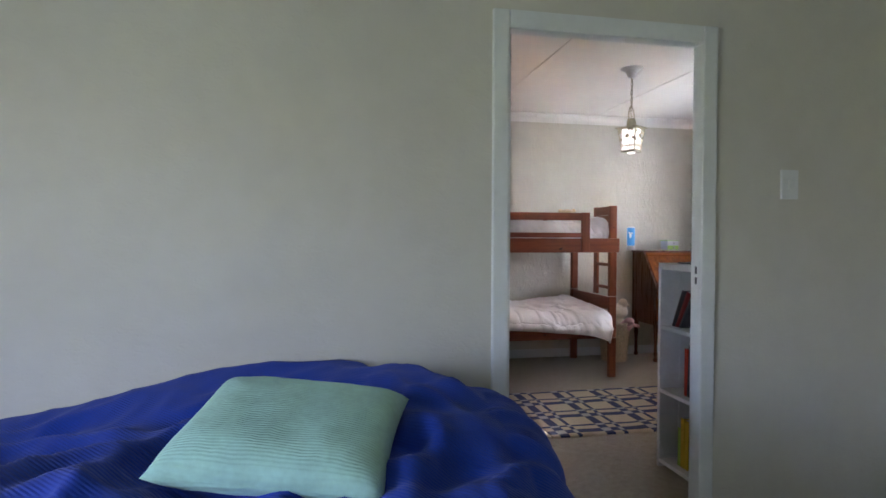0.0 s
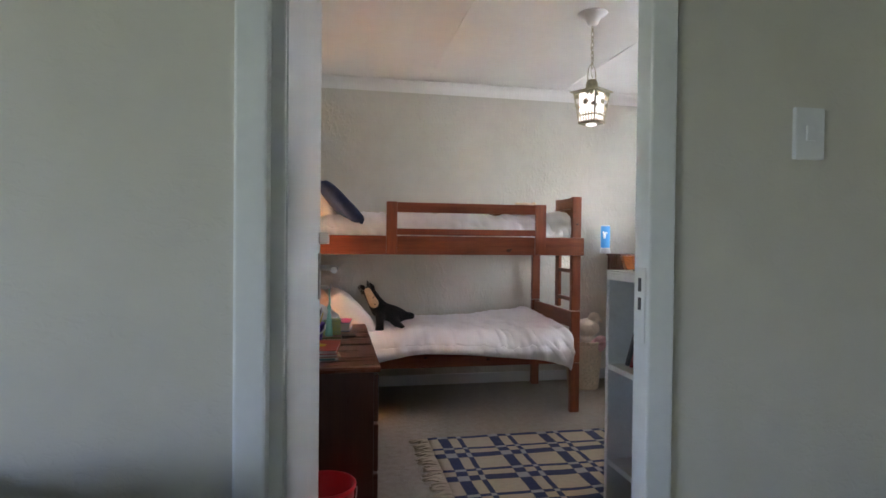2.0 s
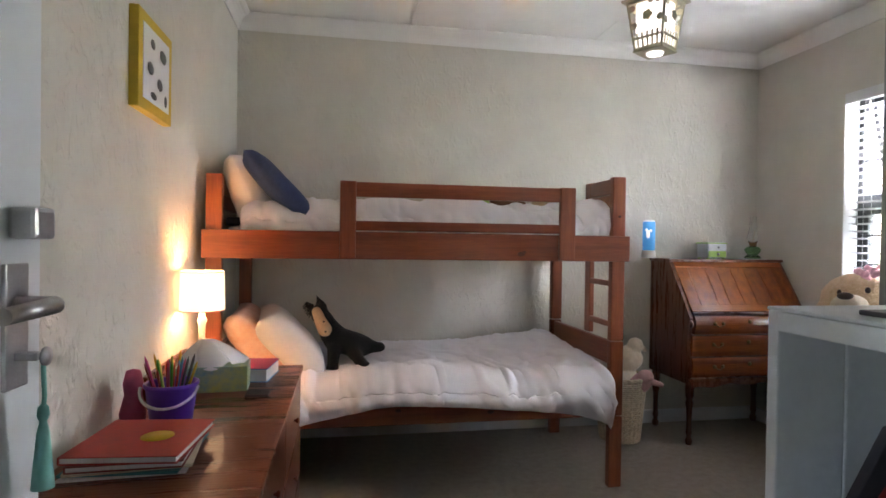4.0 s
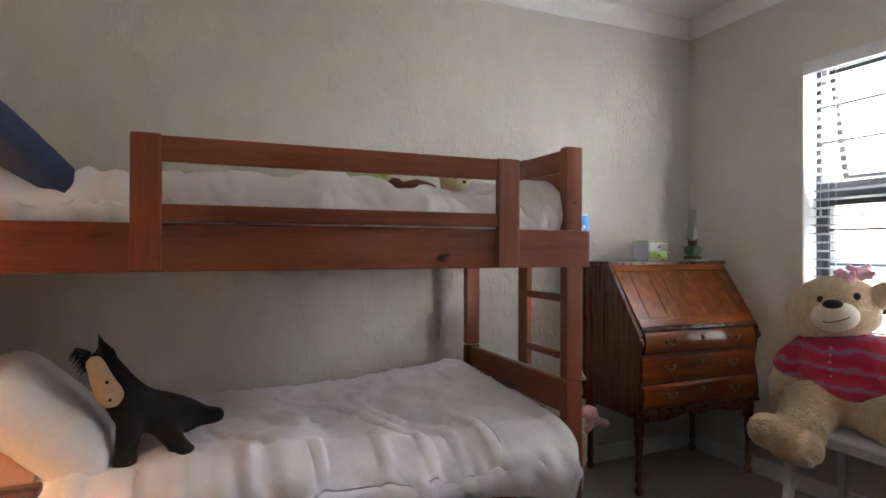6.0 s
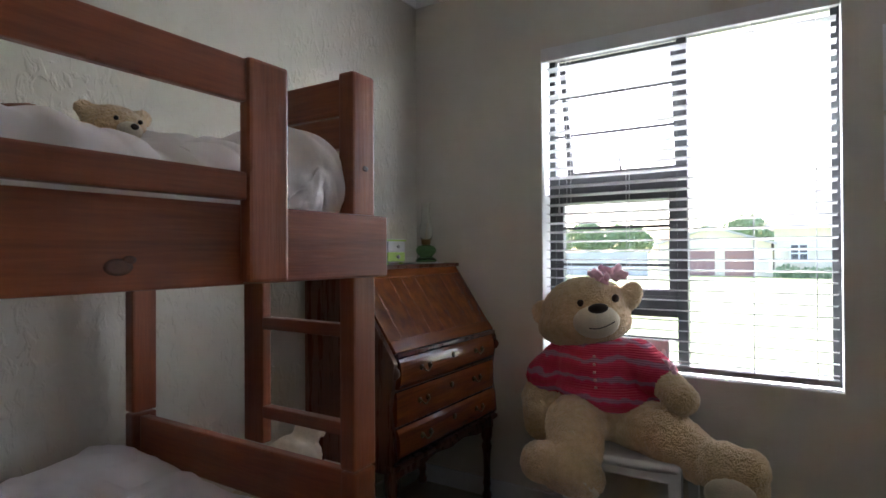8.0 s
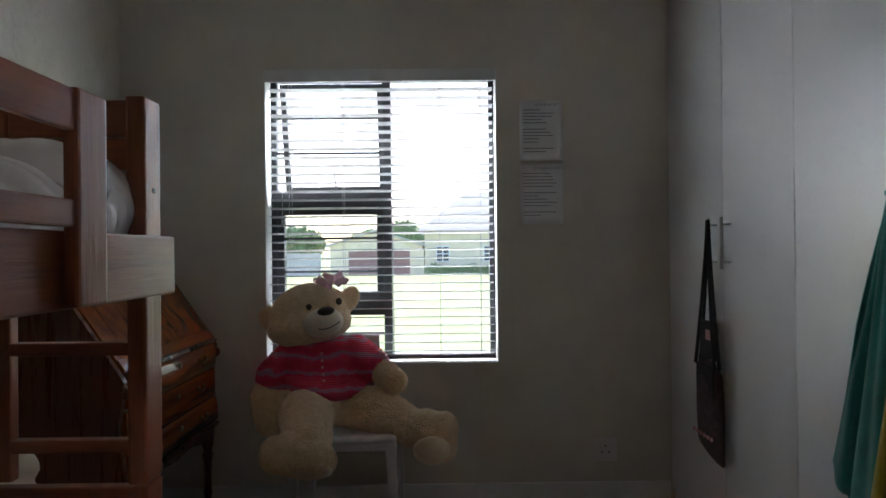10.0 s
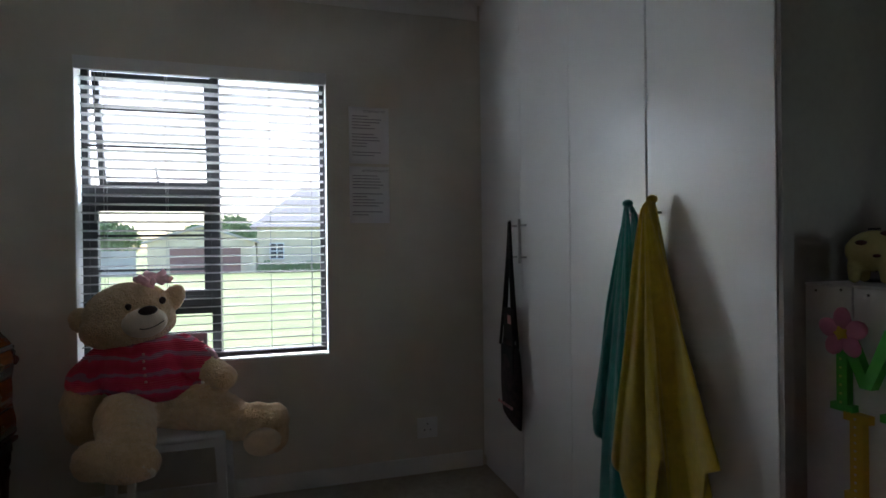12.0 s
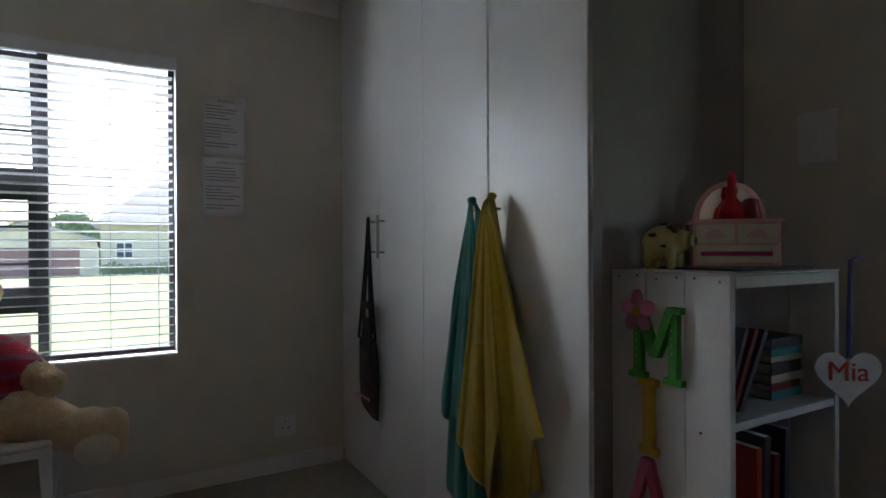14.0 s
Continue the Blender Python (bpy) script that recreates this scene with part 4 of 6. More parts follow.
# things on the bureau
t = thing("night_light", "blue and white cylindrical night light on the bureau", "lamp", (3.235, 5.535, 1.118))
part("base", lathe([(0.045, 0.0), (0.046, 0.01), (0.042, 0.045), (0.038, 0.05)], 24), PLASTIC_WHITE, t)
part("shade", lathe([(0.038, 0.05), (0.040, 0.14), (0.039, 0.235), (0.036, 0.238)], 24), NIGHT_BLUE, t)
bm = bmesh.new()
add_ball(bm, (-0.024, -0.032, 0.155), (0.018, 0.010, 0.026), (0, 0, 30))
add_ball(bm, (-0.010, -0.038, 0.178), (0.010, 0.006, 0.010))
add_ball(bm, (-0.032, -0.025, 0.182), (0.009, 0.008, 0.010))
part("motif", bm, NIGHT_WHITE, t, "white motif on the shade")
part("cap", lathe([(0.036, 0.238), (0.034, 0.245), (0.010, 0.247)], 24), NIGHT_WHITE, t)

t = thing("trinket_box", "small white and lime two-drawer trinket box on the bureau", "box", (3.66, 5.49, 1.118), 4)
part("body", box(-0.070, 0.070, -0.052, 0.052, 0.008, 0.100, 0.003), PAPER, t)
part("lid", box(-0.076, 0.076, -0.058, 0.058, 0.100, 0.107, 0.002), LIME, t, "lime green rim of the lid")
part("lid_panel", box(-0.070, 0.070, -0.052, 0.052, 0.107, 0.110, 0.001), PAPER, t)
for z0, mt in ((0.011, LIME), (0.056, PAPER)):
    d = part("drawer", box(-0.066, 0.066, -0.0575, -0.047, z0, z0 + 0.041, 0.002), mt, t)
    part("knob", lathe([(0.003, 0), (0.003, 0.006), (0.009, 0.009), (0.008, 0.014), (0.002, 0.016)], 12, pose(0, -0.057, z0 + 0.021, 90, 0, 0)), STEEL, d)
for x in (-0.058, 0.058):
    for y in (-0.042, 0.042):
        part("foot", box(x - 0.008, x + 0.008, y - 0.008, y + 0.008, 0, 0.008, 0.001), LIME, t)

t = thing("oil_lamp", "old glass oil lamp with green base and tall chimney", "lamp", (3.955, 5.475, 1.122))
part("font", lathe([(0.048, 0.0), (0.052, 0.008), (0.045, 0.018), (0.030, 0.026), (0.046, 0.045), (0.050, 0.060), (0.040, 0.076), (0.020, 0.084)], 20), GREEN_GLASS, t)
part("burner", lathe([(0.020, 0.084), (0.024, 0.088), (0.024, 0.104), (0.030, 0.108), (0.012, 0.114)], 16), BRASS, t)
part("chimney", lathe([(0.025, 0.108), (0.034, 0.135), (0.034, 0.155), (0.022, 0.195), (0.020, 0.275), (0.0225, 0.283)], 20), LAMP_GLASS, t)
bm = tube([(0.0, 0, 0.114), (0.004, 0, 0.15), (0.010, 0, 0.185)], 0.003, 6)
part("wick", bm, CREAM, t)
t = tagged(mesh_object("doily", lathe([(0.0005, 0.0), (0.085, 0.0), (0.088, 0.003), (0.0005, 0.004)], 28, pose(3.955, 5.475, 1.118)), PAPER), "round white doily under the oil lamp", "doily")

# wicker basket with soft toys between bunk and bureau
def basket():
    t = thing("wicker_basket", "pale wicker basket filled with soft toys", "basket", (2.965, 5.37, 0))
    t.scale = (1.0, 1.0, 1.06)
    bm = bmesh.new()
    rows_, cols = 30, 48
    for k in range(rows_):
        z = 0.012 + k * 0.0118
        r = 0.118 + 0.034 * k / rows_
        add_tube(bm, [((r + 0.0035 * (1 if (i + k) % 2 else -1)) * math.cos(2 * math.pi * i / cols), (r + 0.0035 * (1 if (i + k) % 2 else -1)) * math.sin(2 * math.pi * i / cols), z) for i in range(cols)], 0.0052, 5, True)
    part("weave", bm, WICKER, t)
    bm = bmesh.new()
    for i in range(24):
        a = 2 * math.pi * i / 24
        add_tube(bm, [(0.118 * math.cos(a), 0.118 * math.sin(a), 0.0), (0.152 * math.cos(a), 0.152 * math.sin(a), 0.365)], 0.004, 5)
    part("stakes", bm, WICKER, t)
    bm = bmesh.new()
    for ph in (0, 1):
        add_tube(bm, [(0.155 * math.cos(2 * math.pi * i / 64), 0.155 * math.sin(2 * math.pi * i / 64), 0.368 + 0.006 * math.sin(i * 1.2 + ph * math.pi)) for i in range(64)], 0.008, 6, True)
    part("rim", bm, WICKER, t)
    part("base", lathe([(0.001, 0.004), (0.12, 0.004), (0.12, 0.010), (0.001, 0.010)], 24), WICKER, t)


basket()
t = thing("soft_toy", "pink plush pig sticking out of the basket", "soft toy", (3.045, 5.295, 0.0))
bm = bmesh.new()
add_ball(bm, (0, 0, 0.36), (0.075, 0.065, 0.06))
add_ball(bm, (0.02, -0.045, 0.41), (0.05, 0.045, 0.042))
add_limb(bm, [(0.05, -0.03, 0.38, 0.022), (0.115, -0.06, 0.36, 0.018)])
add_ball(bm, (0.03, -0.09, 0.405), (0.018, 0.012, 0.014))
soften(part("body", bm, PALE_PINK, t), 0.008, 5, 0.003, 0.012)
t = thing("soft_toy", "cream plush lamb sticking out of the basket", "soft toy", (3.005, 5.345, 0.0))
bm = bmesh.new()
add_ball(bm, (-0.02, 0, 0.50), (0.105, 0.085, 0.08))
add_ball(bm, (-0.03, 0, 0.40), (0.08, 0.07, 0.06))
add_ball(bm, (0.03, -0.02, 0.585), (0.048, 0.045, 0.05))
add_limb(bm, [(0.05, 0.0, 0.60, 0.018), (0.10, -0.01, 0.555, 0.016)])
soften(part("body", bm, BEAR_PALE, t), 0.008, 5, 0.008, 0.02)

# ---- big teddy bear on a white chair under the window ----
def chair():
    t = thing("chair", "white moulded plastic chair below the window", "chair")
    x0, x1, y0, y1, z = 3.680, 4.055, 4.290, 4.72, 0.462
    def seat(u, v):
        x, y = x0 + (x1 - x0) * u, y0 + (y1 - y0) * v
        e = min(u, 1 - u, v, 1 - v)
        return (x, y, z - 0.012 * min(1, e * 5) - 0.01 * math.sin(math.pi * v) + (0.0 if e > 0.02 else -0.01))
    part("seat", add_sheet(bmesh.new(), seat, 24, 24, 0.018), PLASTIC_WHITE, t)
    bm = bmesh.new()
    for a in ((x0 + 0.01, x1 - 0.01, y0 + 0.004, y0 + 0.022), (x0 + 0.01, x1 - 0.01, y1 - 0.022, y1 - 0.004)):
        add_box(bm, a[0], a[1], a[2], a[3], 0.392, 0.440, 0.006)
    add_box(bm, x0 + 0.004, x0 + 0.022, y0 + 0.01, y1 - 0.01, 0.392, 0.440, 0.006)
    part("apron", bm, PLASTIC_WHITE, t)
    for x, y in ((x0 + 0.02, y0 + 0.02), (x0 + 0.02, y1 - 0.02), (x1 - 0.02, y0 + 0.02), (x1 - 0.02, y1 - 0.02)):
        sx, sy = (-0.02 if x < 3.9 else 0.012), (-0.02 if y < 4.5 else 0.02)
        bm = bmesh.new()
        r = bmesh.ops.create_cone(bm, cap_ends=True, segments=4, radius1=0.018, radius2=0.030, depth=0.442, matrix=Matrix.Translation((0, 0, 0.221)) @ pose(0, 0, 0, 0, 0, 45))
        for v in bm.verts:
            k = 1 - v.co.z / 0.442
            v.co.x += x + sx * k
            v.co.y += y + sy * k
        part("leg", bm, PLASTIC_WHITE, t)
    part("stretcher", box(x0 + 0.01, x1 - 0.01, y0 + 0.005, y0 + 0.022, 0.16, 0.19, 0.005), PLASTIC_WHITE, t)
    for y in (y0 + 0.12, y1 - 0.025):
        bm = add_tube(bmesh.new(), [(x1 - 0.02, y, 0.46), (x1 - 0.008, y, 0.65), (x1 + 0.010, y, 0.78)], 0.014, 8)
        part("back_post", bm, PLASTIC_WHITE, t)
    part("backrest", box(x1 - 0.002, x1 + 0.020, y0 + 0.10, y1 - 0.01, 0.70, 0.815, 0.010), PLASTIC_WHITE, t)


chair()


def big_bear():
    t = thing("teddy_bear", "large tan teddy bear in a pink striped jersey on chair", "soft toy")
    bm = bmesh.new()
    add_ball(bm, (3.955, 4.695, 0.930), (0.150, 0.178, 0.138), (-9, 0, 0))   # head
    add_ball(bm, (3.925, 4.690, 0.880), (0.138, 0.192, 0.098), (-9, 0, 0))   # cheeks
    add_ball(bm, (3.975, 4.885, 0.905), (0.036, 0.050, 0.058), (-20, 0, 0))
    add_ball(bm, (3.975, 4.520, 0.990), (0.036, 0.046, 0.066), (25, 0, 0))   # ears
    add_ball(bm, (3.93, 4.625, 0.525), (0.150, 0.195, 0.098))             # belly and hips
    add_ball(bm, (3.950, 4.630, 0.680), (0.105, 0.150, 0.120))
    add_limb(bm, [(3.89, 4.685, 0.520, 0.108), (3.77, 4.675, 0.515, 0.118), (3.67, 4.640, 0.450, 0.102)])
    add_ball(bm, (3.610, 4.655, 0.405), (0.082, 0.150, 0.088), (8, 0, -10))
    add_ball(bm, (3.590, 4.745, 0.420), (0.070, 0.070, 0.074))
    add_limb(bm, [(3.90, 4.50, 0.520, 0.106), (3.83, 4.37, 0.515, 0.106), (3.76, 4.24, 0.470, 0.086)])
    add_ball(bm, (3.708, 4.140, 0.447), (0.084, 0.092, 0.126), (-42, 0, 0))
    add_ball(bm, (3.704, 4.092, 0.482), (0.072, 0.062, 0.066))
    add_limb(bm, [(3.93, 4.83, 0.690, 0.072), (3.895, 4.872, 0.565, 0.076), (3.86, 4.850, 0.470, 0.070)])
    add_limb(bm, [(3.91, 4.42, 0.715, 0.066), (3.85, 4.345, 0.675, 0.060), (3.80, 4.300, 0.652, 0.058)])
    soften(part("body", bm, BEAR_FUR, t), 0.008, 7, 0.011, 0.012)
    bm = bmesh.new()
    add_ball(bm, (3.815, 4.605, 0.903), (0.066, 0.088, 0.064), (-6, 0, 18))
    soften(part("muzzle", bm, BEAR_PALE, t, "cream velour muzzle"), 0.008, 4, 0.003, 0.01)
    part("nose", add_ball(bmesh.new(), (3.768, 4.584, 0.958), (0.024, 0.037, 0.019), (-6, 20, 20)), DARK_BROWN, t)
    for x, y, z in ((3.820, 4.668, 0.968), (3.862, 4.546, 0.990)):
        part("eye", add_ball(bmesh.new(), (x, y, z), (0.011, 0.014, 0.016)), DARK_BROWN, t)
    pts = []
    for k in range(17):
        a = -1 + 2 * k / 16
        pts.append((3.752 + 0.030 * a * a - 0.012 * a, 4.588 + 0.058 * a, 0.884 + 0.020 * a * a - 0.006 * a))
    part("mouth", tube(pts, 0.0024, 6), DARK_BROWN, t)
    bm = add_ball(bmesh.new(), (3.577, 4.650, 0.374), (0.022, 0.128, 0.066), (8, -38, -10))
    part("sole", bm, BEAR_PALE, t, "pale velour foot sole")
    bm = add_ball(bmesh.new(), (3.662, 4.140, 0.402), (0.034, 0.078, 0.078), (-42, -30, 0))
    part("sole", bm, BEAR_PALE, t, "pale velour foot sole")
    # jersey
    bm = bmesh.new()
    add_ball(bm, (3.938, 4.625, 0.705), (0.152, 0.185, 0.112), (5, 0, 0))
    add_ball(bm, (3.930, 4.605, 0.622), (0.178, 0.205, 0.074), (7, 0, 0))
    add_ball(bm, (3.942, 4.640, 0.765), (0.130, 0.180, 0.075))
    add_limb(bm, [(3.945, 4.760, 0.752, 0.082), (3.912, 4.846, 0.655, 0.087)])
    add_limb(bm, [(3.945, 4.485, 0.755, 0.080), (3.890, 4.402, 0.704, 0.080)])
    shirt = soften(part("jersey", bm, JERSEY, t, "pink and red striped knitted jersey"), 0.009, 5, 0.007, 0.018)
    bm = bmesh.new()
    for k in range(7):
        z = 0.605 + 0.028 * k
        add_ball(bm, (3.779 + 0.016 * (abs(k - 2.6) / 3) ** 2, 4.592 + 0.003 * k, z), (0.005, 0.006, 0.006), sub=2)
    part("buttons", bm, PALE_PINK, shirt)
    bm = bmesh.new()
    for k in range(22):
        a = 2 * math.pi * k / 22
        add_ball(bm, (3.868 + 0.050 * math.cos(a) * 0.6, 4.372 + 0.045 * math.cos(a), 0.700 + 0.066 * math.sin(a)), (0.011, 0.011, 0.011), sub=1)
    part("cuff", bm, PINK_CLOTH, shirt, "gathered pink sleeve cuff")
    # bow
    bm = bmesh.new()
    for k, (dy, dz, ry) in enumerate(((0.046, 0.010, 15), (-0.044, 0.006, -20), (0.028, -0.014, 45), (-0.026, 0.022, -55), (0.012, 0.026, 30))):
        add_ball(bm, (3.905 + 0.008 * k, 4.588 + dy, 1.068 + dz), (0.016, 0.036, 0.018), (ry, 12 * k, 8 * k), sub=3)
    add_ball(bm, (3.895, 4.588, 1.068), (0.015, 0.013, 0.015), sub=2)
    for v in bm.verts:
        v.co += Vector((0.005, 0.002, 0.006)) * math.sin(v.co.y * 190) * math.cos(v.co.z * 160)
    part("bow", bm, PINK_CLOTH, t, "pink ribbon bow")


def jersey_material():
    m = ribbed("striped_jersey_knit", (0.42, 0.02, 0.07), "Z", 40, 0.5)
    n, l = m.node_tree.nodes, m.node_tree.links
    tc, w, r = n.new("ShaderNodeTexCoord"), n.new("ShaderNodeTexWave"), n.new("ShaderNodeValToRGB")
    w.bands_direction = "Z"
    w.inputs["Scale"].default_value, w.inputs["Distortion"].default_value, w.inputs["Detail"].default_value, w.inputs["Detail Scale"].default_value = 4.8, 3.6, 3, 2.0
    l.new(tc.outputs["Object"], w.inputs["Vector"])
    r.color_ramp.elements[0].position, r.color_ramp.elements[0].color = 0.0, (0.60, 0.028, 0.080, 1)
    r.color_ramp.elements[1].position, r.color_ramp.elements[1].color = 0.78, (0.70, 0.045, 0.130, 1)
    e = r.color_ramp.elements.new(0.93)
    e.color = (0.44, 0.18, 0.28, 1)
    l.new(w.outputs[1], r.inputs[0])
    l.new(r.outputs[0], n["Principled BSDF"].inputs["Base Color"])
    return m


JERSEY = jersey_material()
big_bear()

# ---- lantern ----
def lantern():
    t = thing("pendant_lantern", "cream metal lantern with cut-out flowers hanging on a chain", "lamp", (2.36, 4.01, 0), 32)
    part("ceiling_rose", lathe([(0.085, 2.525), (0.080, 2.518), (0.045, 2.500), (0.032, 2.470), (0.026, 2.455), (0.004, 2.453)], 24), PLASTIC_WHITE, t)
    z, k = 2.455, 0
    while z > 2.225:
        bm = tube([(0.008 * math.cos(a), 0, z - 0.017 + 0.019 * math.sin(a)) for a in [2 * math.pi * i / 12 for i in range(12)]], 0.0022, 5, True)
        if k % 2:
            bmesh.ops.rotate(bm, verts=bm.verts, matrix=Matrix.Rotation(math.pi / 2, 3, "Z"))
        part("chain_link", bm, LANTERN_METAL, t)
        z -= 0.030
        k += 1
    part("flex", tube([(0.006 * math.sin(i), 0.006 * math.cos(i * 1.3), 2.455 - 0.30 * i / 12) for i in range(13)], 0.0022, 5), LANTERN_METAL, t)
    pts = [(0.042 * math.cos(math.pi * i / 12), 0, 2.165 + 0.07 * math.sin(math.pi * i / 12)) for i in range(13)]
    part("hanging_bow", tube([(0.042, 0, 2.085)] + pts + [(-0.042, 0, 2.085)], 0.0028, 6), LANTERN_METAL, t)
    part("neck", lathe([(0.036, 2.08), (0.034, 2.125), (0.026, 2.145), (0.010, 2.150)], 18), LANTERN_METAL, t)
    part("roof", box(-0.088, 0.088, -0.088, 0.088, 2.072, 2.080, 0.003), LANTERN_METAL, t)
    def corner(z):
        k = (z - 1.90) / 0.172
        return 0.053 + 0.022 * k
    part("glass", box(-0.05, 0.05, -0.05, 0.05, 1.905, 2.07, 0.006), LANTERN_GLOW, t, "glowing milk glass")
    for s in range(4):
        turn = Matrix.Rotation(s * math.pi / 2, 4, "Z")
        bm = bmesh.new()
        def slab(x0, x1, z0, z1):
            vs = []
            for x, z in ((x0, z0), (x1, z0), (x1, z1), (x0, z1)):
                w = corner(z)
                vs.append(((x * w), -w, z))
            a = [bm.verts.new(turn @ Vector(v)) for v in vs]
            b = [bm.verts.new(turn @ (Vector(v) + Vector((0, 0.003, 0)))) for v in vs]
            bm.faces.new(a), bm.faces.new(b)
            for i in range(4):
                bm.faces.new((a[i], a[(i + 1) % 4], b[(i + 1) % 4], b[i]))
        slab(-1, -0.88, 1.90, 2.072), slab(0.88, 1, 1.90, 2.072), slab(-0.88, 0.88, 1.90, 1.909), slab(-0.88, 0.88, 2.062, 2.072), slab(-0.88, 0.88, 1.936, 1.944)
        for i in range(5):
            c = -0.64 + 0.32 * i
            slab(c - 0.06, c + 0.06, 1.909, 1.958)
        w = corner(2.01)
        for i in range(5):
            a = 2 * math.pi * i / 5
            add_lathe(bm, [(0.0085, -0.0015), (0.0085, 0.0015)], 8, turn @ pose(0.004 + 0.011 * math.cos(a), -w, 2.012 + 0.011 * math.sin(a), 90, 0, 0))
        add_lathe(bm, [(0.008, -0.0015), (0.008, 0.0015)], 8, turn @ pose(0.004, -w, 2.012, 90, 0, 0))
        for x, z in ((-0.048, 1.985), (-0.052, 2.045), (0.050, 1.995), (0.046, 2.055), (0.02, 2.060)):
            add_lathe(bm, [(0.013, -0.0015), (0.013, 0.0015)], 8, turn @ pose(x, -corner(z), z, 90, 0, 0))
        part("cut_out_panel", bm, LANTERN_METAL, t)
    part("base", box(-0.056, 0.056, -0.056, 0.056, 1.893, 1.901, 0.002), LANTERN_METAL, t)
    part("bulb", lathe([(0.001, 1.884), (0.028, 1.886), (0.030, 1.893)], 16), LANTERN_GLOW, t)


lantern()

# ---- chest of drawers by the door with its clutter ----
chest = thing("chest_of_drawers", "dark mahogany chest of drawers beside the bunk", "chest of drawers")
CX0, CX1, CY0, CY1, CZ = 0.650, 1.100, 3.285, 4.500, 0.690
part("carcass", box(CX0, CX1 - 0.022, CY0 + 0.012, CY1 - 0.012, 0.02, CZ - 0.022, 0.003), MAHOGANY_SHADED_Z, chest)
part("top", box(CX0 - 0.006, CX1 + 0.006, CY0, CY1 + 0.006, CZ - 0.022, CZ, 0.006), MAHOGANY_LIT_X, chest)
part("plinth", box(CX0 + 0.01, CX1 - 0.03, CY0 + 0.02, CY1 - 0.02, 0.0, 0.02), MAHOGANY_SHADED_Z, chest)
for k in range(3):
    for y0, y1 in ((CY0 + 0.022, 3.888), (3.897, CY1 - 0.022)):
        z0 = 0.045 + k * 0.207
        d = part("drawer", box(CX1 - 0.022, CX1 - 0.002, y0, y1, z0, z0 + 0.195, 0.005), MAHOGANY_SHADED_Z, chest)
        part("knob", lathe([(0.004, 0.0), (0.005, 0.006), (0.010, 0.010), (0.009, 0.015), (0.002, 0.017)], 14, pose(CX1 - 0.002, (y0 + y1) / 2, z0 + 0.1, 0, 90, 0)), MAHOGANY_LIT_X, d)
part("back_rail", box(CX0 - 0.004, CX0 + 0.014, 4.02, CY1, CZ, CZ + 0.075, 0.006), MAHOGANY_LIT_X, chest, "raised wooden rail at the back of the top")

lamp = thing("table_lamp", "lit table lamp with cream drum shade and turned white base", "lamp", (0.722, 4.46, CZ))
lamp.scale = (1.0, 1.0, 0.96)
part("base", lathe([(0.052, 0.0), (0.053, 0.010), (0.040, 0.022), (0.016, 0.034), (0.022, 0.055), (0.013, 0.075), (0.019, 0.105), (0.012, 0.13), (0.013, 0.18), (0.019, 0.20), (0.012, 0.215), (0.010, 0.240), (0.004, 0.242)], 20), PLASTIC_WHITE, lamp)
bm = bmesh.new()
for ra, rb in ((0.083, 0.080), (0.0815, 0.0785)):
    n = 36
    A = [bm.verts.new((ra * math.cos(2 * math.pi * i / n), ra * math.sin(2 * math.pi * i / n), 0.240)) for i in range(n)]
    B = [bm.verts.new((rb * math.cos(2 * math.pi * i / n), rb * math.sin(2 * math.pi * i / n), 0.400)) for i in range(n)]
    for i in range(n):
        bm.faces.new((A[i], A[(i + 1) % n], B[(i + 1) % n], B[i])).smooth = True
part("shade", bm, SHADE_GLOW, lamp, "glowing cream fabric shade")
for r, z in ((0.0835, 0.242), (0.0805, 0.398)):
    bm = add_tube(bmesh.new(), [(r * math.cos(2 * math.pi * i / 32), r * math.sin(2 * math.pi * i / 32), z) for i in range(32)], 0.0022, 5, True)
    part("shade_trim", bm, ORANGE_RED, lamp)


def book(name, label, w, d, h, mat, at, rz, group=""):
    """A closed book lying flat: spine along its length."""
    t = thing(name, label, "book", at, rz, group)
    bm = box(-w / 2, w / 2, -d / 2, d / 2, 0.0, 0.0025, 0.0008)
    add_box(bm, -w / 2, w / 2, -d / 2, d / 2, h - 0.0025, h, 0.0008)
    add_box(bm, -w / 2, -w / 2 + 0.003, -d / 2, d / 2, 0.002, h - 0.002)
    part("cover", bm, mat, t)
    part("page_block", box(-w / 2 + 0.003, w / 2 - 0.004, -d / 2 + 0.004, d / 2 - 0.004, 0.0025, h - 0.0025), PAPER, t)
    return t


z = CZ
for i, (w, d, h, mt, lb, rz) in enumerate(((0.25, 0.26, 0.005, PAPER, "thin white exercise book at the bottom of the pile", 4), (0.24, 0.25, 0.006, TEAL, "thin teal book in the pile", -2),
                                          (0.25, 0.24, 0.007, CREAM, "pale magazine in the pile", 6), (0.23, 0.25, 0.015, DARK_RED, "dark red hardback in the pile", 2), (0.24, 0.25, 0.017, RED_MATT, "glossy red picture book on top of the pile", -5))):
    b = book("book", lb, w, d, h, mt, (0.80 + 0.004 * i, 3.55 - 0.005 * i, z), rz, "books piled on the chest")
    z += h + 0.0005
bm = bmesh.new()
add_lathe(bm, [(0.0005, 0.0), (0.036, 0.0), (0.036, 0.0006), (0.0005, 0.0008)], 24)
part("cover_picture", bm, YELLOW, b).location = (0.03, 0.0, 0.0171)

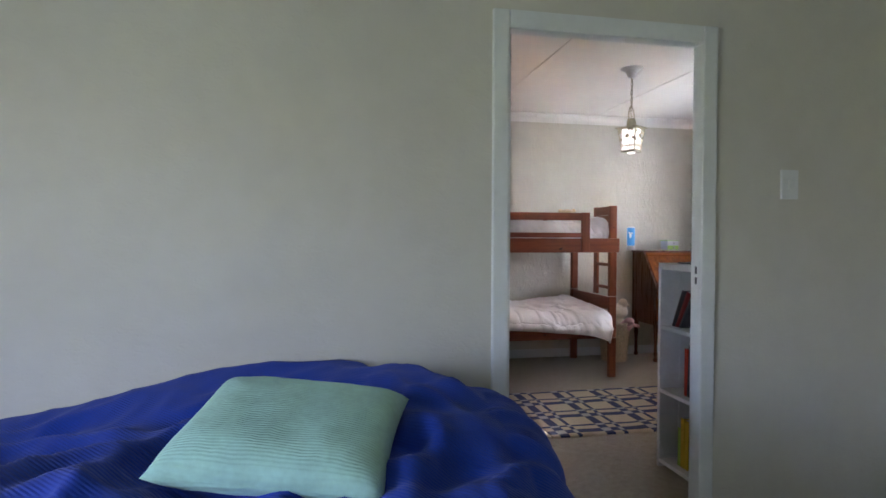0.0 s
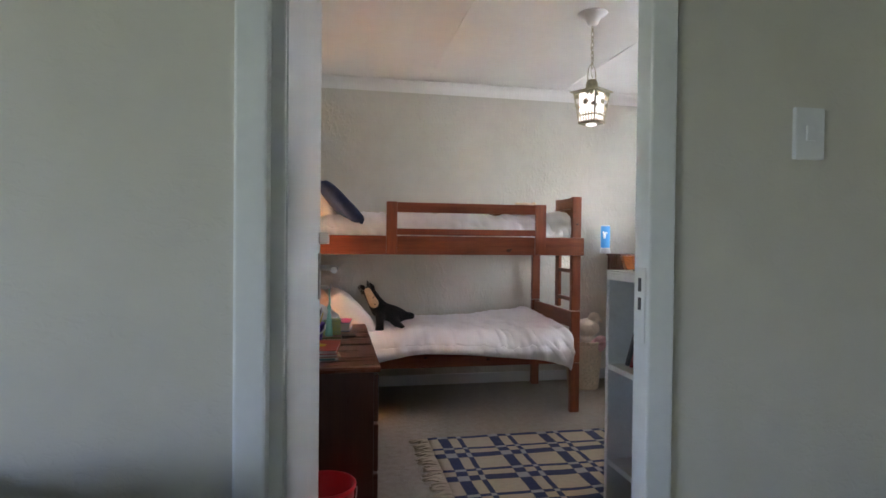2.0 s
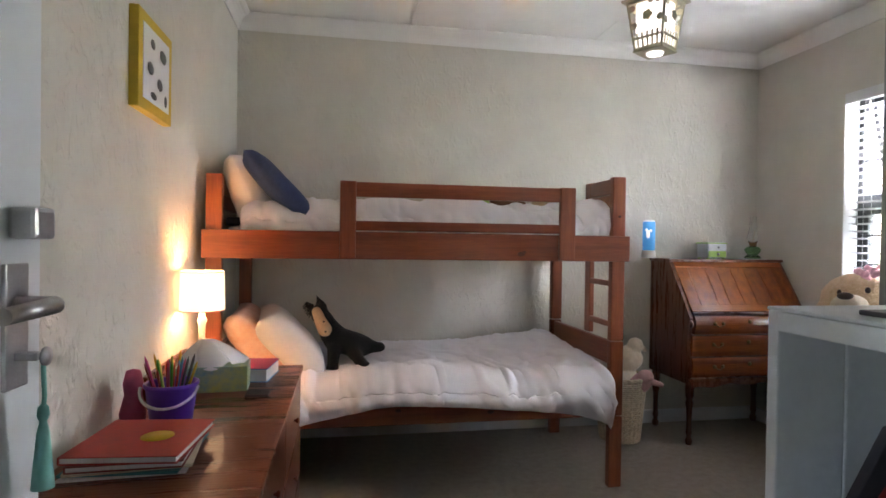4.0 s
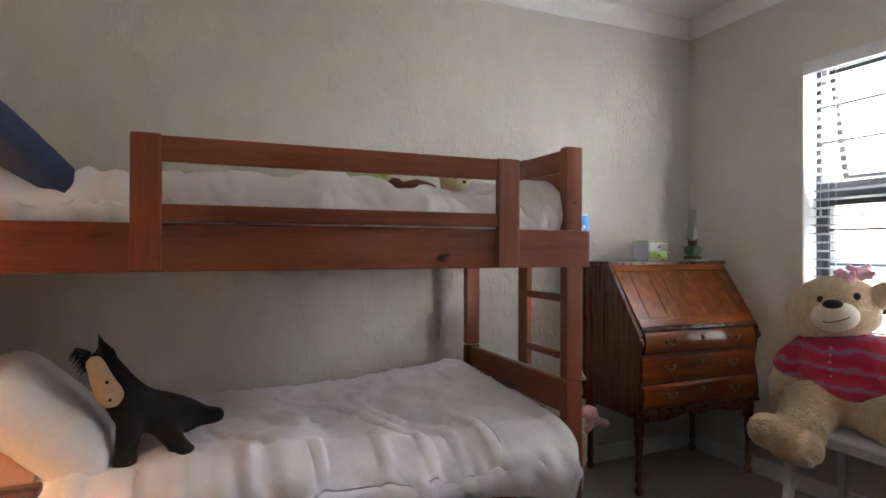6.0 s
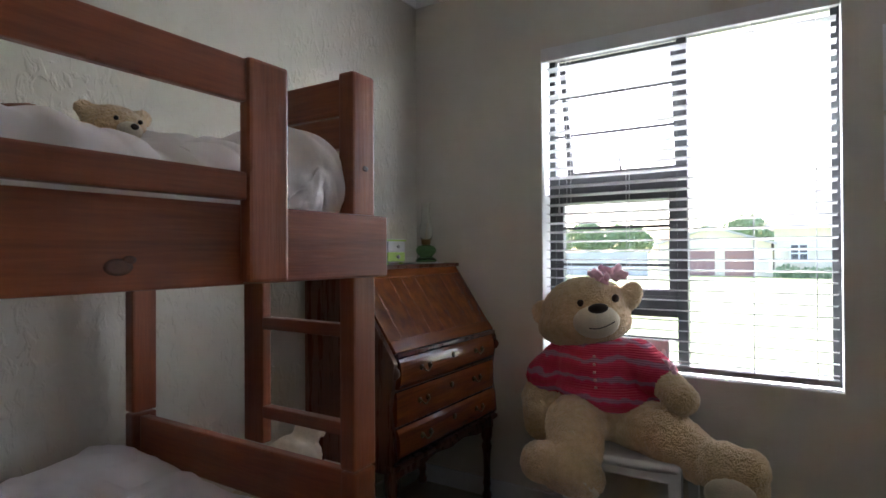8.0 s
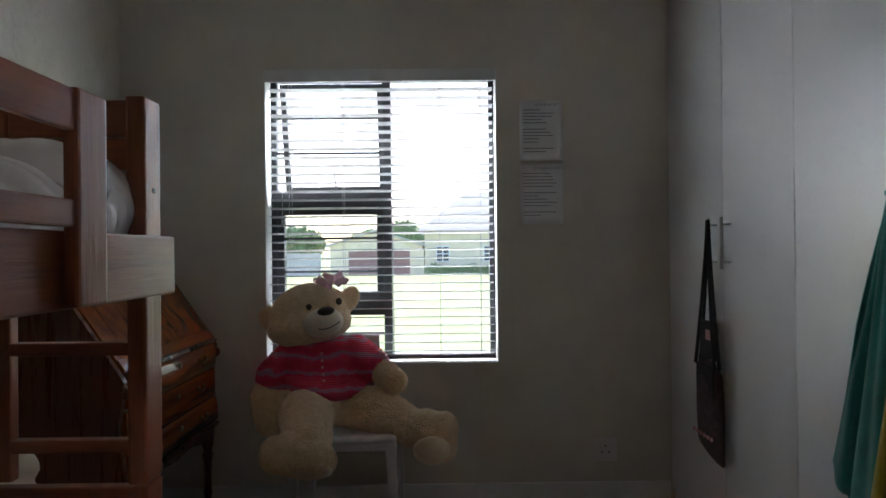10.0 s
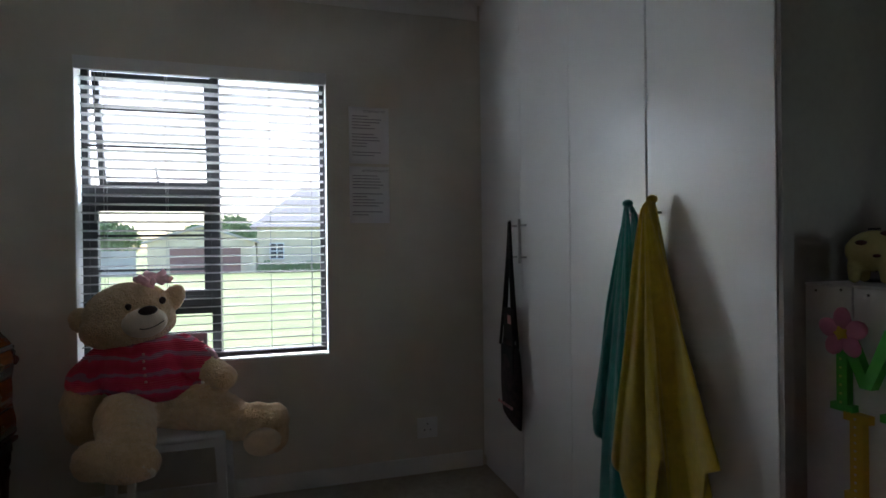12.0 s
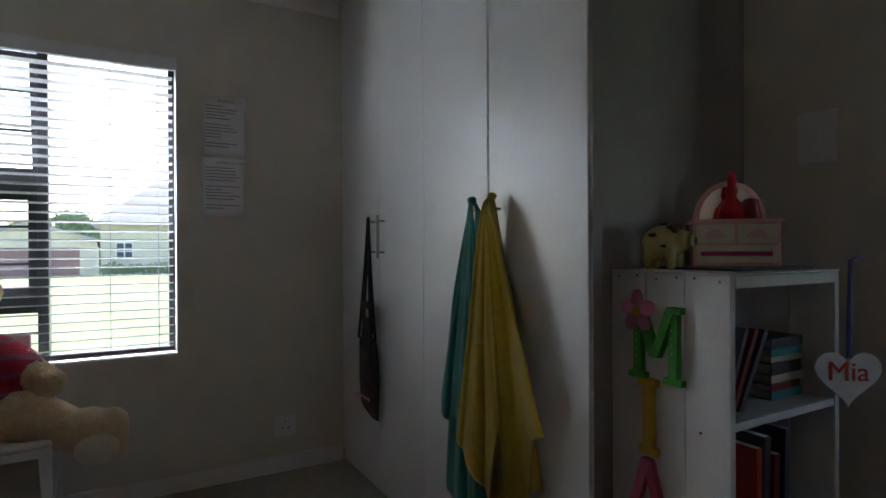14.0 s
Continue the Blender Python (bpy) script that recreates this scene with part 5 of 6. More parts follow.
bucket = thing("pencil_bucket", "small purple plastic bucket full of coloured pencils", "bucket", (0.800, 3.795, CZ))
part("bucket_wall", lathe([(0.050, 0.0), (0.054, 0.004), (0.066, 0.100), (0.071, 0.104), (0.071, 0.112), (0.066, 0.114), (0.062, 0.110), (0.050, 0.008), (0.001, 0.006)], 28), PURPLE_PLASTIC, bucket)
pts = [(0.074 * math.cos(math.pi * i / 14), -0.02 - 0.058 * math.sin(math.pi * i / 14), 0.104 - 0.045 * math.sin(math.pi * i / 14)) for i in range(15)]
part("handle", tube(pts, 0.004, 6), PLASTIC_WHITE, bucket)
pencil_cols = [ORANGE_RED, YELLOW, GREEN, SKY_BLUE, MAGENTA, PINK, TEAL, DARK_RED, CHARCOAL, LIME]
for i in range(22):
    a, r = i * 2.4, 0.012 + 0.034 * ((i * 7) % 10) / 10
    lean = 0.35 + 0.2 * ((i * 3) % 5) / 5
    p0 = Vector((r * 0.5 * math.cos(a), r * 0.5 * math.sin(a), 0.02))
    p1 = p0 + Vector((r * 1.3 * lean * math.cos(a + 0.3) * 2, r * 1.3 * lean * math.sin(a + 0.3) * 2, 0.13 + 0.03 * ((i * 5) % 7) / 7))
    d = (p1 - p0).normalized()
    part("pencil", tube([p0, p1, p1 + d * 0.014], [0.0038, 0.0038, 0.0008], 6), pencil_cols[i % 10], bucket)

tissue = thing("tissue_box", "tissue box with green and blue pattern and a pulled tissue", "tissue box", (0.832, 4.155, CZ), 4)
bm = box(-0.115, 0.115, -0.058, 0.058, 0, 0.085, 0.003)
part("carton", bm, material("tissue_carton", (0.10, 0.30, 0.42), 0.5, colour2=(0.50, 0.56, 0.16), scale=9), tissue)
def tis(u, v):
    a = 2 * math.pi * u
    r = 0.075 * (1 - v) ** 0.75 + 0.012
    return (r * 1.15 * math.cos(a) * (1 + 0.25 * math.sin(3 * a)) - 0.02 * v, r * 0.6 * math.sin(a) * (1 + 0.2 * math.cos(4 * a)), 0.085 + 0.085 * v + 0.012 * math.sin(5 * a) * (1 - v))
part("tissue", add_sheet(bmesh.new(), tis, 40, 12), PAPER, tissue, "crumpled white tissue")
b = book("book", "thick paperback with blue and red cover by the tissue box", 0.135, 0.185, 0.048, SKY_BLUE, (0.945, 4.318, CZ), -7)
part("cover_picture", box(-0.066, 0.066, -0.090, 0.090, 0.048, 0.0492), MAGENTA, b)
tagged(mesh_object("phone", box(0.955, 1.03, 4.02, 4.09, CZ, CZ + 0.009, 0.003), CHARCOAL), "small black card lying on the chest", "card")
t = thing("toy_figure", "small pink plastic toy by the pencil bucket", "toy", (0.70, 3.80, CZ))
part("body", lathe([(0.030, 0), (0.034, 0.03), (0.022, 0.08), (0.026, 0.11), (0.018, 0.145), (0.002, 0.15)], 16), PINK, t)

# red bin and shoe in front of the chest
bin_ = thing("waste_bin", "round red plastic bin with wire handle on the carpet", "bin", (0.875, 3.14, 0))
part("bin_wall", lathe([(0.095, 0.0), (0.100, 0.006), (0.122, 0.270), (0.128, 0.275), (0.128, 0.287), (0.121, 0.290), (0.116, 0.284), (0.094, 0.012), (0.001, 0.010)], 32), RED_PLASTIC, bin_)
pts = [(0.130 * math.cos(math.pi * i / 16), -0.130 * math.sin(math.pi * i / 16) * 0.98, 0.268 - 0.10 * math.sin(math.pi * i / 16)) for i in range(17)]
part("wire_handle", tube(pts, 0.0025, 6), STEEL, bin_)
shoe = thing("shoe", "red canvas shoe with white sole on the carpet", "shoe", (1.03, 3.02, 0), 70)
bm = bmesh.new()
add_limb(bm, [(-0.08, 0, 0.045, 0.036), (-0.02, 0, 0.045, 0.036), (0.06, 0, 0.035, 0.034), (0.09, 0, 0.032, 0.030)])
soften(part("upper", bm, RED_PLASTIC, shoe, "red canvas upper"), 0.008, 4)
bm = bmesh.new()
for k in range(7):
    add_ball(bm, (-0.085 + 0.03 * k, 0, 0.010), (0.036, 0.040, 0.011), sub=2)
part("sole", bm, PLASTIC_WHITE, shoe, "white rubber sole")
part("toe_cap", add_ball(bmesh.new(), (0.102, 0, 0.030), (0.030, 0.033, 0.028)), PLASTIC_WHITE, shoe)

# picture on the west wall
pic = thing("picture", "small canvas print with yellow border and black and white cow patches", "picture", (W, 4.10, 1.742), -90)
part("canvas", box(-0.16, 0.16, 0.001, 0.030, -0.15, 0.15, 0.003), YELLOW, pic)
part("print", box(-0.125, 0.125, 0.030, 0.0315, -0.115, 0.115), PAPER, pic)
for i, (x, z, a, b_) in enumerate(((-0.06, 0.06, 0.035, 0.022), (0.04, 0.07, 0.022, 0.016), (0.06, -0.01, 0.03, 0.02), (-0.03, -0.04, 0.028, 0.02), (-0.09, -0.08, 0.015, 0.02), (0.03, -0.09, 0.03, 0.012))):
    part("patch", add_ball(bmesh.new(), (x, 0.0315, z), (a, 0.0012, b_), sub=2), CHARCOAL, pic)

# ---- rug ----
def rug():
    t = thing("rug", "woven cream rug with navy and grey window-check pattern and fringe", "rug", (0, 0, 0))
    X0, X1, Y0, Y1 = 1.475, 3.03, 3.36, 4.335
    z0, z1 = 0.001, 0.012
    px, py = 0.315, 0.30
    wide, thin, gap = 0.062, 0.028, 0.055
    def kinds(a0, a1, pitch, first):
        """Stripe edges along one axis: list of (start, end, kind)."""
        out, a, marks = [], a0, []
        k = a0 + first
        while k < a1:
            marks += [(k, k + wide, 1), (k + wide + gap, k + wide + gap + thin, 1)]
            k += pitch
        for s, e, _ in marks:
            if s >= a1:
                break
            if s > a:
                out.append((a, s, 0))
            out.append((s, min(e, a1), 1))
            a = min(e, a1)
        if a < a1:
            out.append((a, a1, 0))
        return out
    sx, sy = kinds(X0, X1, px, 0.06), kinds(Y0, Y1, py, 0.04)
    me_mats = [RUG_CREAM, RUG_NAVY, RUG_GREY]
    bm = bmesh.new()
    for (a, b, ka) in sx:
        na = max(1, round((b - a) / 0.03))
        for (c, d, kc) in sy:
            nc = max(1, round((d - c) / 0.03))
            mi = 2 if (ka and kc) else (1 if (ka or kc) else 0)
            for i in range(na):
                for j in range(nc):
                    vs = []
                    for (p, q) in ((i, j), (i + 1, j), (i + 1, j + 1), (i, j + 1)):
                        x, y = a + (b - a) * p / na, c + (d - c) * q / nc
                        x += 0.006 * noise.noise(Vector((x * 4, y * 9, 1)))
                        y2 = y + 0.010 * noise.noise(Vector((x * 5, y * 3, 5)))
                        vs.append(bm.verts.new((x, y2, z1 + 0.004 * noise.noise(Vector((x * 5, y2 * 5, 2))))))
                    f = bm.faces.new(vs)
                    f.material_index, f.smooth = mi, True
    bmesh.ops.remove_doubles(bm, verts=bm.verts, dist=0.002)
    edge = [e for e in bm.edges if e.is_boundary]
    r = bmesh.ops.extrude_edge_only(bm, edges=edge)
    for v in r["geom"]:
        if isinstance(v, bmesh.types.BMVert):
            v.co.z = z0
    part("weave", bm, me_mats, t)
    for xs, sgn in ((X0, -1), (X1, 1)):
        bm = bmesh.new()
        k = Y0 + 0.01
        while k < Y1 - 0.005:
            ln = random.uniform(0.06, 0.12)
            sway = random.uniform(-0.03, 0.03)
            for s in range(3):
                o = random.uniform(-0.008, 0.008)
                add_tube(bm, [(xs, k + o, 0.008), (xs + sgn * ln * 0.4, k + o + sway * 0.3 + random.uniform(-0.008, 0.008), 0.012), (xs + sgn * ln * 0.75, k + sway * 0.8 + random.uniform(-0.012, 0.012), 0.008), (xs + sgn * ln, k + sway + random.uniform(-0.015, 0.015), 0.004)], [0.004, 0.0038, 0.0035, 0.002], 4)
            k += 0.021
        part("fringe", bm, FRINGE, t, "twisted cream fringe")


rug()
# ---- built-in cupboard ----
KF = 2.99                                                # face of the doors
XS = [2.212, 2.675, 3.145, 3.590, 4.104]
cup = thing("built_in_cupboard", "white floor-to-ceiling built-in cupboard with four plain doors", "cupboard")
part("carcass", box(2.235, 4.105, 2.27, KF - 0.020, 0.0, CEIL - 0.002), CUPBOARD_SHADE, cup)
part("end_strip", box(2.200, 2.222, 2.955, KF - 0.004, 0.0, CEIL - 0.003, 0.002), CUPBOARD_SHADE, cup, "narrow edge strip with the shade of the gap in its grey")
part("plinth", box(2.23, 4.10, KF - 0.030, KF - 0.012, 0.0, 0.055, 0.002), CUPBOARD, cup)
doors = []
for i, (a, b) in enumerate(zip(XS, XS[1:])):
    g0, g1 = (0.0015, 0.0045) if i == 0 else ((0.0045, 0.0015) if i == 1 else (0.0015, 0.0015))
    d = part("cupboard_door", box(a + g0, b - g1, KF - 0.019, KF, 0.058, CEIL - 0.006, 0.002), CUPBOARD, cup)
    doors.append(d)


def bar_handle(x, parent):
    bm = bmesh.new()
    for z in (1.152, 1.298):
        add_lathe(bm, [(0.0045, 0.0), (0.0045, 0.034)], 10, pose(x, KF, z, -90, 0, 0))
    add_tube(bm, [(x, KF + 0.034, 1.125), (x, KF + 0.034, 1.325)], 0.006, 10)
    part("bar_handle", bm, STEEL, parent, "steel bar handle")


for x, d in ((3.535, doors[2]), (3.640, doors[3]), (2.725, doors[1]), (2.610, doors[0])):
    bar_handle(x, d)


def towel(name, label, mat, hook, front, back, seed, out):
    """A bath towel hung by its middle over a handle: two layers that fan out in folds to pointed corners."""
    t = thing(name, label, "towel")
    def hem(pts, u):
        for (u0, x0, z0), (u1, x1, z1) in zip(pts, pts[1:]):
            if u <= u1:
                k = (u - u0) / (u1 - u0)
                k = k * k * (3 - 2 * k)
                return x0 + (x1 - x0) * k, z0 + (z1 - z0) * k
        return pts[-1][1:]
    for nm, pts, depth, amp in (("front_layer", front, out, 0.024), ("back_layer", back, out - 0.030, 0.008)):
        def fn(u, v):
            x1, z1 = hem(pts, u)
            w = v ** 0.92
            x = hook[0] + (x1 - hook[0]) * w + 0.012 * (0.5 - u) * (1 - v)
            z = hook[1] + (z1 - hook[1]) * v
            fold = math.sin(u * 15 + seed) * 0.6 + 0.45 * math.sin(u * 31 + seed * 2 + 1.5 * v) + 0.5 * noise.noise(Vector((u * 7, v * 2.2, seed)))
            y = KF + depth + amp * fold * min(1, v * 2.2) + 0.5 * amp * math.sin(math.pi * u) * v
            y -= 0.010 * max(0, abs(u - 0.5) - 0.4) * 10 * v
            if v < 0.05:
                y -= (depth - 0.040) * (1 - v / 0.05) ** 2
            return (x, max(KF + 0.003, y), z)
        ob = part(nm, add_sheet(bmesh.new(), fn, 110, 60), mat, t, smooth=True)
        so = ob.modifiers.new("thickness", "SOLIDIFY")
        so.thickness, so.offset = 0.007, 1.0
    part("fold_over", add_ball(bmesh.new(), (hook[0], KF + 0.040, hook[1] - 0.006), (0.017, 0.016, 0.013)), mat, t)
    return t


towel("towel", "teal bath towel hanging over the cupboard handle", TEAL_TOWEL, (2.715, 1.338),
      ((0, 2.925, 0.625), (0.16, 2.875, 0.555), (0.30, 2.862, 0.330), (0.62, 2.745, 0.215), (1, 2.660, 0.330)),
      ((0, 2.880, 0.360), (0.5, 2.78, 0.200), (1, 2.655, 0.30)), 1.0, 0.040)
towel("towel", "mustard yellow bath towel hanging over the cupboard handle", YELLOW_TOWEL, (2.598, 1.342),
      ((0, 2.800, 0.600), (0.22, 2.725, 0.500), (0.42, 2.632, 0.400), (0.55, 2.565, 0.345), (0.62, 2.522, 0.600), (0.68, 2.490, 0.610), (0.76, 2.455, 0.370), (0.84, 2.415, 0.400), (0.88, 2.390, 0.615), (1, 2.325, 0.650)),
      ((0, 2.755, 0.560), (0.5, 2.58, 0.330), (1, 2.375, 0.480)), 4.2, 0.066)

# black patterned cloth bag on the left handles
bag = thing("shoulder_bag", "black patterned cloth bag hanging by its straps from a handle", "bag")
bx = 3.622
def bagfn(u, v):
    a = 2 * math.pi * u
    w = 0.088 + 0.016 * v
    return (bx + 0.005 + w * math.cos(a) * (1 - 0.08 * math.sin(v * 3)), KF + 0.030 + (0.018 + 0.020 * math.sin(math.pi * v)) * math.sin(a) + 0.010, 0.745 - 0.345 * v + 0.03 * math.cos(a))
part("pouch", add_sheet(bmesh.new(), bagfn, 40, 16), material("patterned_cloth", (0.010, 0.008, 0.010), 0.8, colour2=(0.09, 0.055, 0.06), scale=38), bag, smooth=True)
for s in (-1, 1):
    for yo in (0.0, 0.02):
        pts = [(bx + s * (0.004 + 0.074 * (k / 8) ** 1.4), KF + 0.044 + yo * (k / 8), 1.318 - 0.58 * k / 8) for k in range(9)]
        part("strap", tube(pts, 0.007, 6), BLACK, bag)
part("flap", box(bx - 0.070, bx + 0.070, KF + 0.060, KF + 0.066, 0.62, 0.745, 0.003), BLACK, bag)
for k in range(6):
    part("bead", add_ball(bmesh.new(), (bx - 0.075 + 0.029 * k, KF + 0.076, 0.470), (0.009, 0.005, 0.009), sub=2), PALE_PINK, bag)
part("tag", box(bx - 0.045, bx - 0.005, KF + 0.058, KF + 0.062, 0.845, 0.885, 0.001, None), PALE_PINK, bag)
bm = bmesh.new()
add_box(bm, bx - 0.07, bx + 0.05, KF + 0.046, KF + 0.060, 0.77, 0.92, 0.006)
part("purse", bm, BLACK, bag)

# typed lists on the east wall
for z, title, seed in ((1.785, "MORNING LIST", 1), (1.478, "AFTERNOON LIST", 5)):
    t = thing("paper_sheet", "white sheet with a typed daily list taped to the wall", "paper", (E_ - 0.002, 3.606, z), 90, "lists on the wall")
    part("page", add_sheet(bmesh.new(), lambda u, v: (-0.104 + 0.208 * u, 0.0005 + 0.004 * (math.sin(u * 5 + seed) * v * v * 0.5 + 0.3), 0.146 - 0.292 * v), 8, 8, 0.0006), PAPER, t)
    bm = text_mesh(title, 0.017, 0.0002)
    bmesh.ops.transform(bm, matrix=pose(-0.028, 0.0055, 0.118, 0, 0, 180), verts=bm.verts)
    part("heading", bm, INK, t)
    rnd = random.Random(seed)
    for k in range(14):
        if k in (5, 11):
            continue
        x0 = 0.088
        x1 = x0 - rnd.uniform(0.07, 0.165)
        zz = 0.098 - 0.0155 * k
        part("text_line", box(x1, x0, 0.0048, 0.0054, zz - 0.0021, zz + 0.0021), INK, t)

# ---- white plank bookcase by the door ----
KX0, KX1, KY0, KY1, KZ = 1.888, 2.250, 2.410, 2.880, 1.107
case = thing("bookcase", "white painted plank bookcase with open shelves full of books", "bookcase")
xs = [KX0, KX0 + 0.118, KX0 + 0.234, KX1]
for a, b in zip(xs, xs[1:]):
    part("plank", box(a + 0.0008, b - 0.0008, KY1 - 0.020, KY1, 0.0, KZ - 0.001, 0.0035), SHELF_WHITE, case)
    part("plank", box(a + 0.0008, b - 0.0008, KY0, KY0 + 0.020, 0.0, KZ - 0.001, 0.0035), SHELF_WHITE, case)
    part("top_plank", box(a + 0.0008, b - 0.0008, KY0 - 0.004, KY1 + 0.002, KZ - 0.001, KZ + 0.004, 0.0015), SHELF_WHITE, case)
part("top_rail", box(KX0 - 0.001, KX0 + 0.018, KY0 + 0.02, KY1 - 0.02, KZ - 0.030, KZ - 0.002, 0.003), SHELF_WHITE, case)
for z in (0.045, 0.428, 0.772):
    part("shelf", box(KX0 + 0.004, KX1 - 0.014, KY0 + 0.02, KY1 - 0.02, z - 0.020, z, 0.003), SHELF_WHITE, case)
for k in range(4):
    y = KY0 + 0.02 + k * (KY1 - KY0 - 0.04) / 4
    part("back_board", box(KX1 - 0.013, KX1 - 0.002, y + 0.001, y + (KY1 - KY0 - 0.04) / 4 - 0.001, 0.03, KZ - 0.002, 0.002), SHELF_WHITE, case)
for x in (KX0 + 0.025, KX0 + 0.09, KX0 + 0.14, KX0 + 0.20, KX0 + 0.26, KX0 + 0.32):
    part("nail_head", lathe([(0.003, 0), (0.003, 0.0012)], 8, pose(x, KY1 + 0.0012, KZ - 0.012 - 0.004 * math.sin(x * 40), 90, 0, 0)), CHARCOAL, case)
part("nail_head", lathe([(0.004, 0), (0.004, 0.0012)], 8, pose(KX0 + 0.075, KY1 + 0.0012, 0.735, 90, 0, 0)), KNOT, case)


def upright_book(w, h, d, mat, y, z, lean, label):
    """A book standing on a shelf with its spine towards the room."""
    t = thing("book", label, "book", (KX0 + 0.045, y, z), 0, "books on the white bookcase")
    m = Matrix.Rotation(radians(lean), 4, "X")
    part("cover", add_box(bmesh.new(), 0.0, d, 0.0, w, 0.0, h, 0.0025, m), mat, t)
    part("page_block", add_box(bmesh.new(), 0.004, d + 0.001, 0.003, w - 0.003, 0.003, h + 0.0008, 0.0, m), PAPER, t)
    return t


rnd = random.Random(11)
covers = [(CHARCOAL, "black"), (DARK_RED, "dark red"), (CREAM, "cream"), (ORANGE_RED, "red"), (TEAL, "teal"), (SKY_BLUE, "blue"), (YELLOW, "yellow"), (MAGENTA, "magenta"), (LIME, "lime green")]
for zs, y_from, y_to, picks in ((0.4285, KY0 + 0.14, KY0 + 0.30, (0, 1, 0, 3, 1)), (0.0455, KY0 + 0.10, KY0 + 0.36, (1, 0, 2, 0, 1, 6, 6, 8))):
    y = y_from
    for pk in picks:
        w = rnd.uniform(0.016, 0.038)
        if y + w > y_to:
            break
        mt, nm = covers[pk]
        lean = rnd.choice((0, 0, 0, 3, 5))
        upright_book(w, rnd.uniform(0.20, 0.285), rnd.uniform(0.16, 0.21), mt, y + 0.004 * lean, zs, lean * 0.6, nm + " book standing on the bookcase shelf")
        y += w + 0.004 + 0.003 * lean
for k, (mt, nm) in enumerate(((CHARCOAL, "charcoal"), (DARK_RED, "dark red"), (CHARCOAL, "charcoal"))):
    t = thing("book", nm + " book leaning on the top shelf", "book", (KX0 + 0.05, 2.83 - 0.030 * k, 0.774), 0, "books on the white bookcase")
    m = Matrix.Rotation(radians(24 + 3 * k), 4, "X")
    part("cover", add_box(bmesh.new(), 0.0, 0.17, -0.014, 0.0, 0.0, 0.22, 0.002, m), mt, t)
    part("page_block", add_box(bmesh.new(), 0.004, 0.171, -0.011, -0.003, 0.003, 0.2208, 0.0, m), PAPER, t)

zs = 0.7725
for mt, nm, h, dy in ((TEAL, "teal", 0.024, 0.0), (DARK_RED, "dark red", 0.018, 0.012), (CREAM, "cream", 0.022, -0.006), (CHARCOAL, "black", 0.030, 0.008), (CREAM, "cream", 0.016, -0.010), (TEAL, "teal", 0.020, 0.004), (CHARCOAL, "black", 0.026, 0.0)):
    t = thing("book", nm + " book lying in a pile on the shelf", "book", (KX0 + 0.07, KY0 + 0.045 + dy, zs), dy * 250, "books on the white bookcase")
    bm = box(0.0, 0.19, 0.0, 0.145, 0.0, 0.0025, 0.0008)
    add_box(bm, 0.0, 0.19, 0.0, 0.145, h - 0.0025, h, 0.0008)
    add_box(bm, 0.0, 0.003, 0.0, 0.145, 0.002, h - 0.002)
    part("cover", bm, mt, t)
    part("page_block", box(0.003, 0.186, 0.004, 0.141, 0.0025, h - 0.0025), PAPER, t)
    zs += h + 0.0005

# letters and flower on its end panel
def serif_letter(label, mat, x, z, strokes, dots, depth=0.018):
    """A thick cut-out letter from slabs with slab serifs and pale spots."""
    t = thing("wall_letter", label, "wall letter", (x, KY1 + 0.001, z), 0, "letters on the bookcase")
    bm = bmesh.new()
    for k, outline in enumerate(strokes):
        add_prism(bm, outline, depth + 0.0006 * k)
    part("letter_body", bm, mat, t)
    for (dx, dz) in dots:
        part("spot", add_lathe(bmesh.new(), [(0.003, 0.0), (0.003, 0.001)], 8, pose(dx, depth + 0.0035, dz, 90, 0, 0)), LIME if mat is GREEN else CREAM, t)
    return t


def rect(x0, x1, z0, z1):
    return [(x0, z0), (x1, z0), (x1, z1), (x0, z1)]


H, Wd = 0.095, 0.082
serif_letter("green spotted wooden letter M on the bookcase", GREEN, 2.080, 0.930,
             [rect(0.042, 0.066, -H, H), rect(-0.066, -0.042, -H, H), rect(0.030, 0.080, -H, -H + 0.016), rect(-0.080, -0.028, -H, -H + 0.016), rect(0.044, 0.078, H - 0.016, H), rect(-0.078, -0.044, H - 0.016, H),
              [(0.066, H), (0.040, H), (-0.012, -0.035), (0.012, -0.035)], [(-0.066, H), (-0.040, H), (0.012, -0.035), (-0.012, -0.035)]],
             [(s * 0.054, -0.075 + 0.019 * k) for s in (-1, 1) for k in range(8)] + [(s * (0.010 + 0.008 * k), -0.015 + 0.020 * k) for s in (-1, 1) for k in range(4)])
serif_letter("yellow spotted wooden letter I on the bookcase", YELLOW, 2.103, 0.741,
             [rect(-0.014, 0.014, -0.096, 0.096), rect(-0.027, 0.027, -0.096, -0.078), rect(-0.027, 0.027, 0.078, 0.096)], [(0, -0.085 + 0.017 * k) for k in range(11)])
serif_letter("pink wooden letter A on the bookcase", PINK, 2.108, 0.536,
             [[(0.014, 0.096), (-0.014, 0.096), (-0.072, -0.096), (-0.046, -0.096)], [(0.014, 0.096), (-0.014, 0.096), (0.046, -0.096), (0.072, -0.096)], rect(-0.036, 0.036, -0.035, -0.015), rect(0.034, 0.084, -0.096, -0.08), rect(-0.084, -0.034, -0.096, -0.08)], [])
PETAL_PINK = material("petal_pink_paint", (0.62, 0.20, 0.33), 0.5, vary=0.06, scale=12)
fl = thing("wooden_flower", "pink wooden flower with yellow centre on the bookcase", "decoration", (2.127, KY1 + 0.020, 1.007))
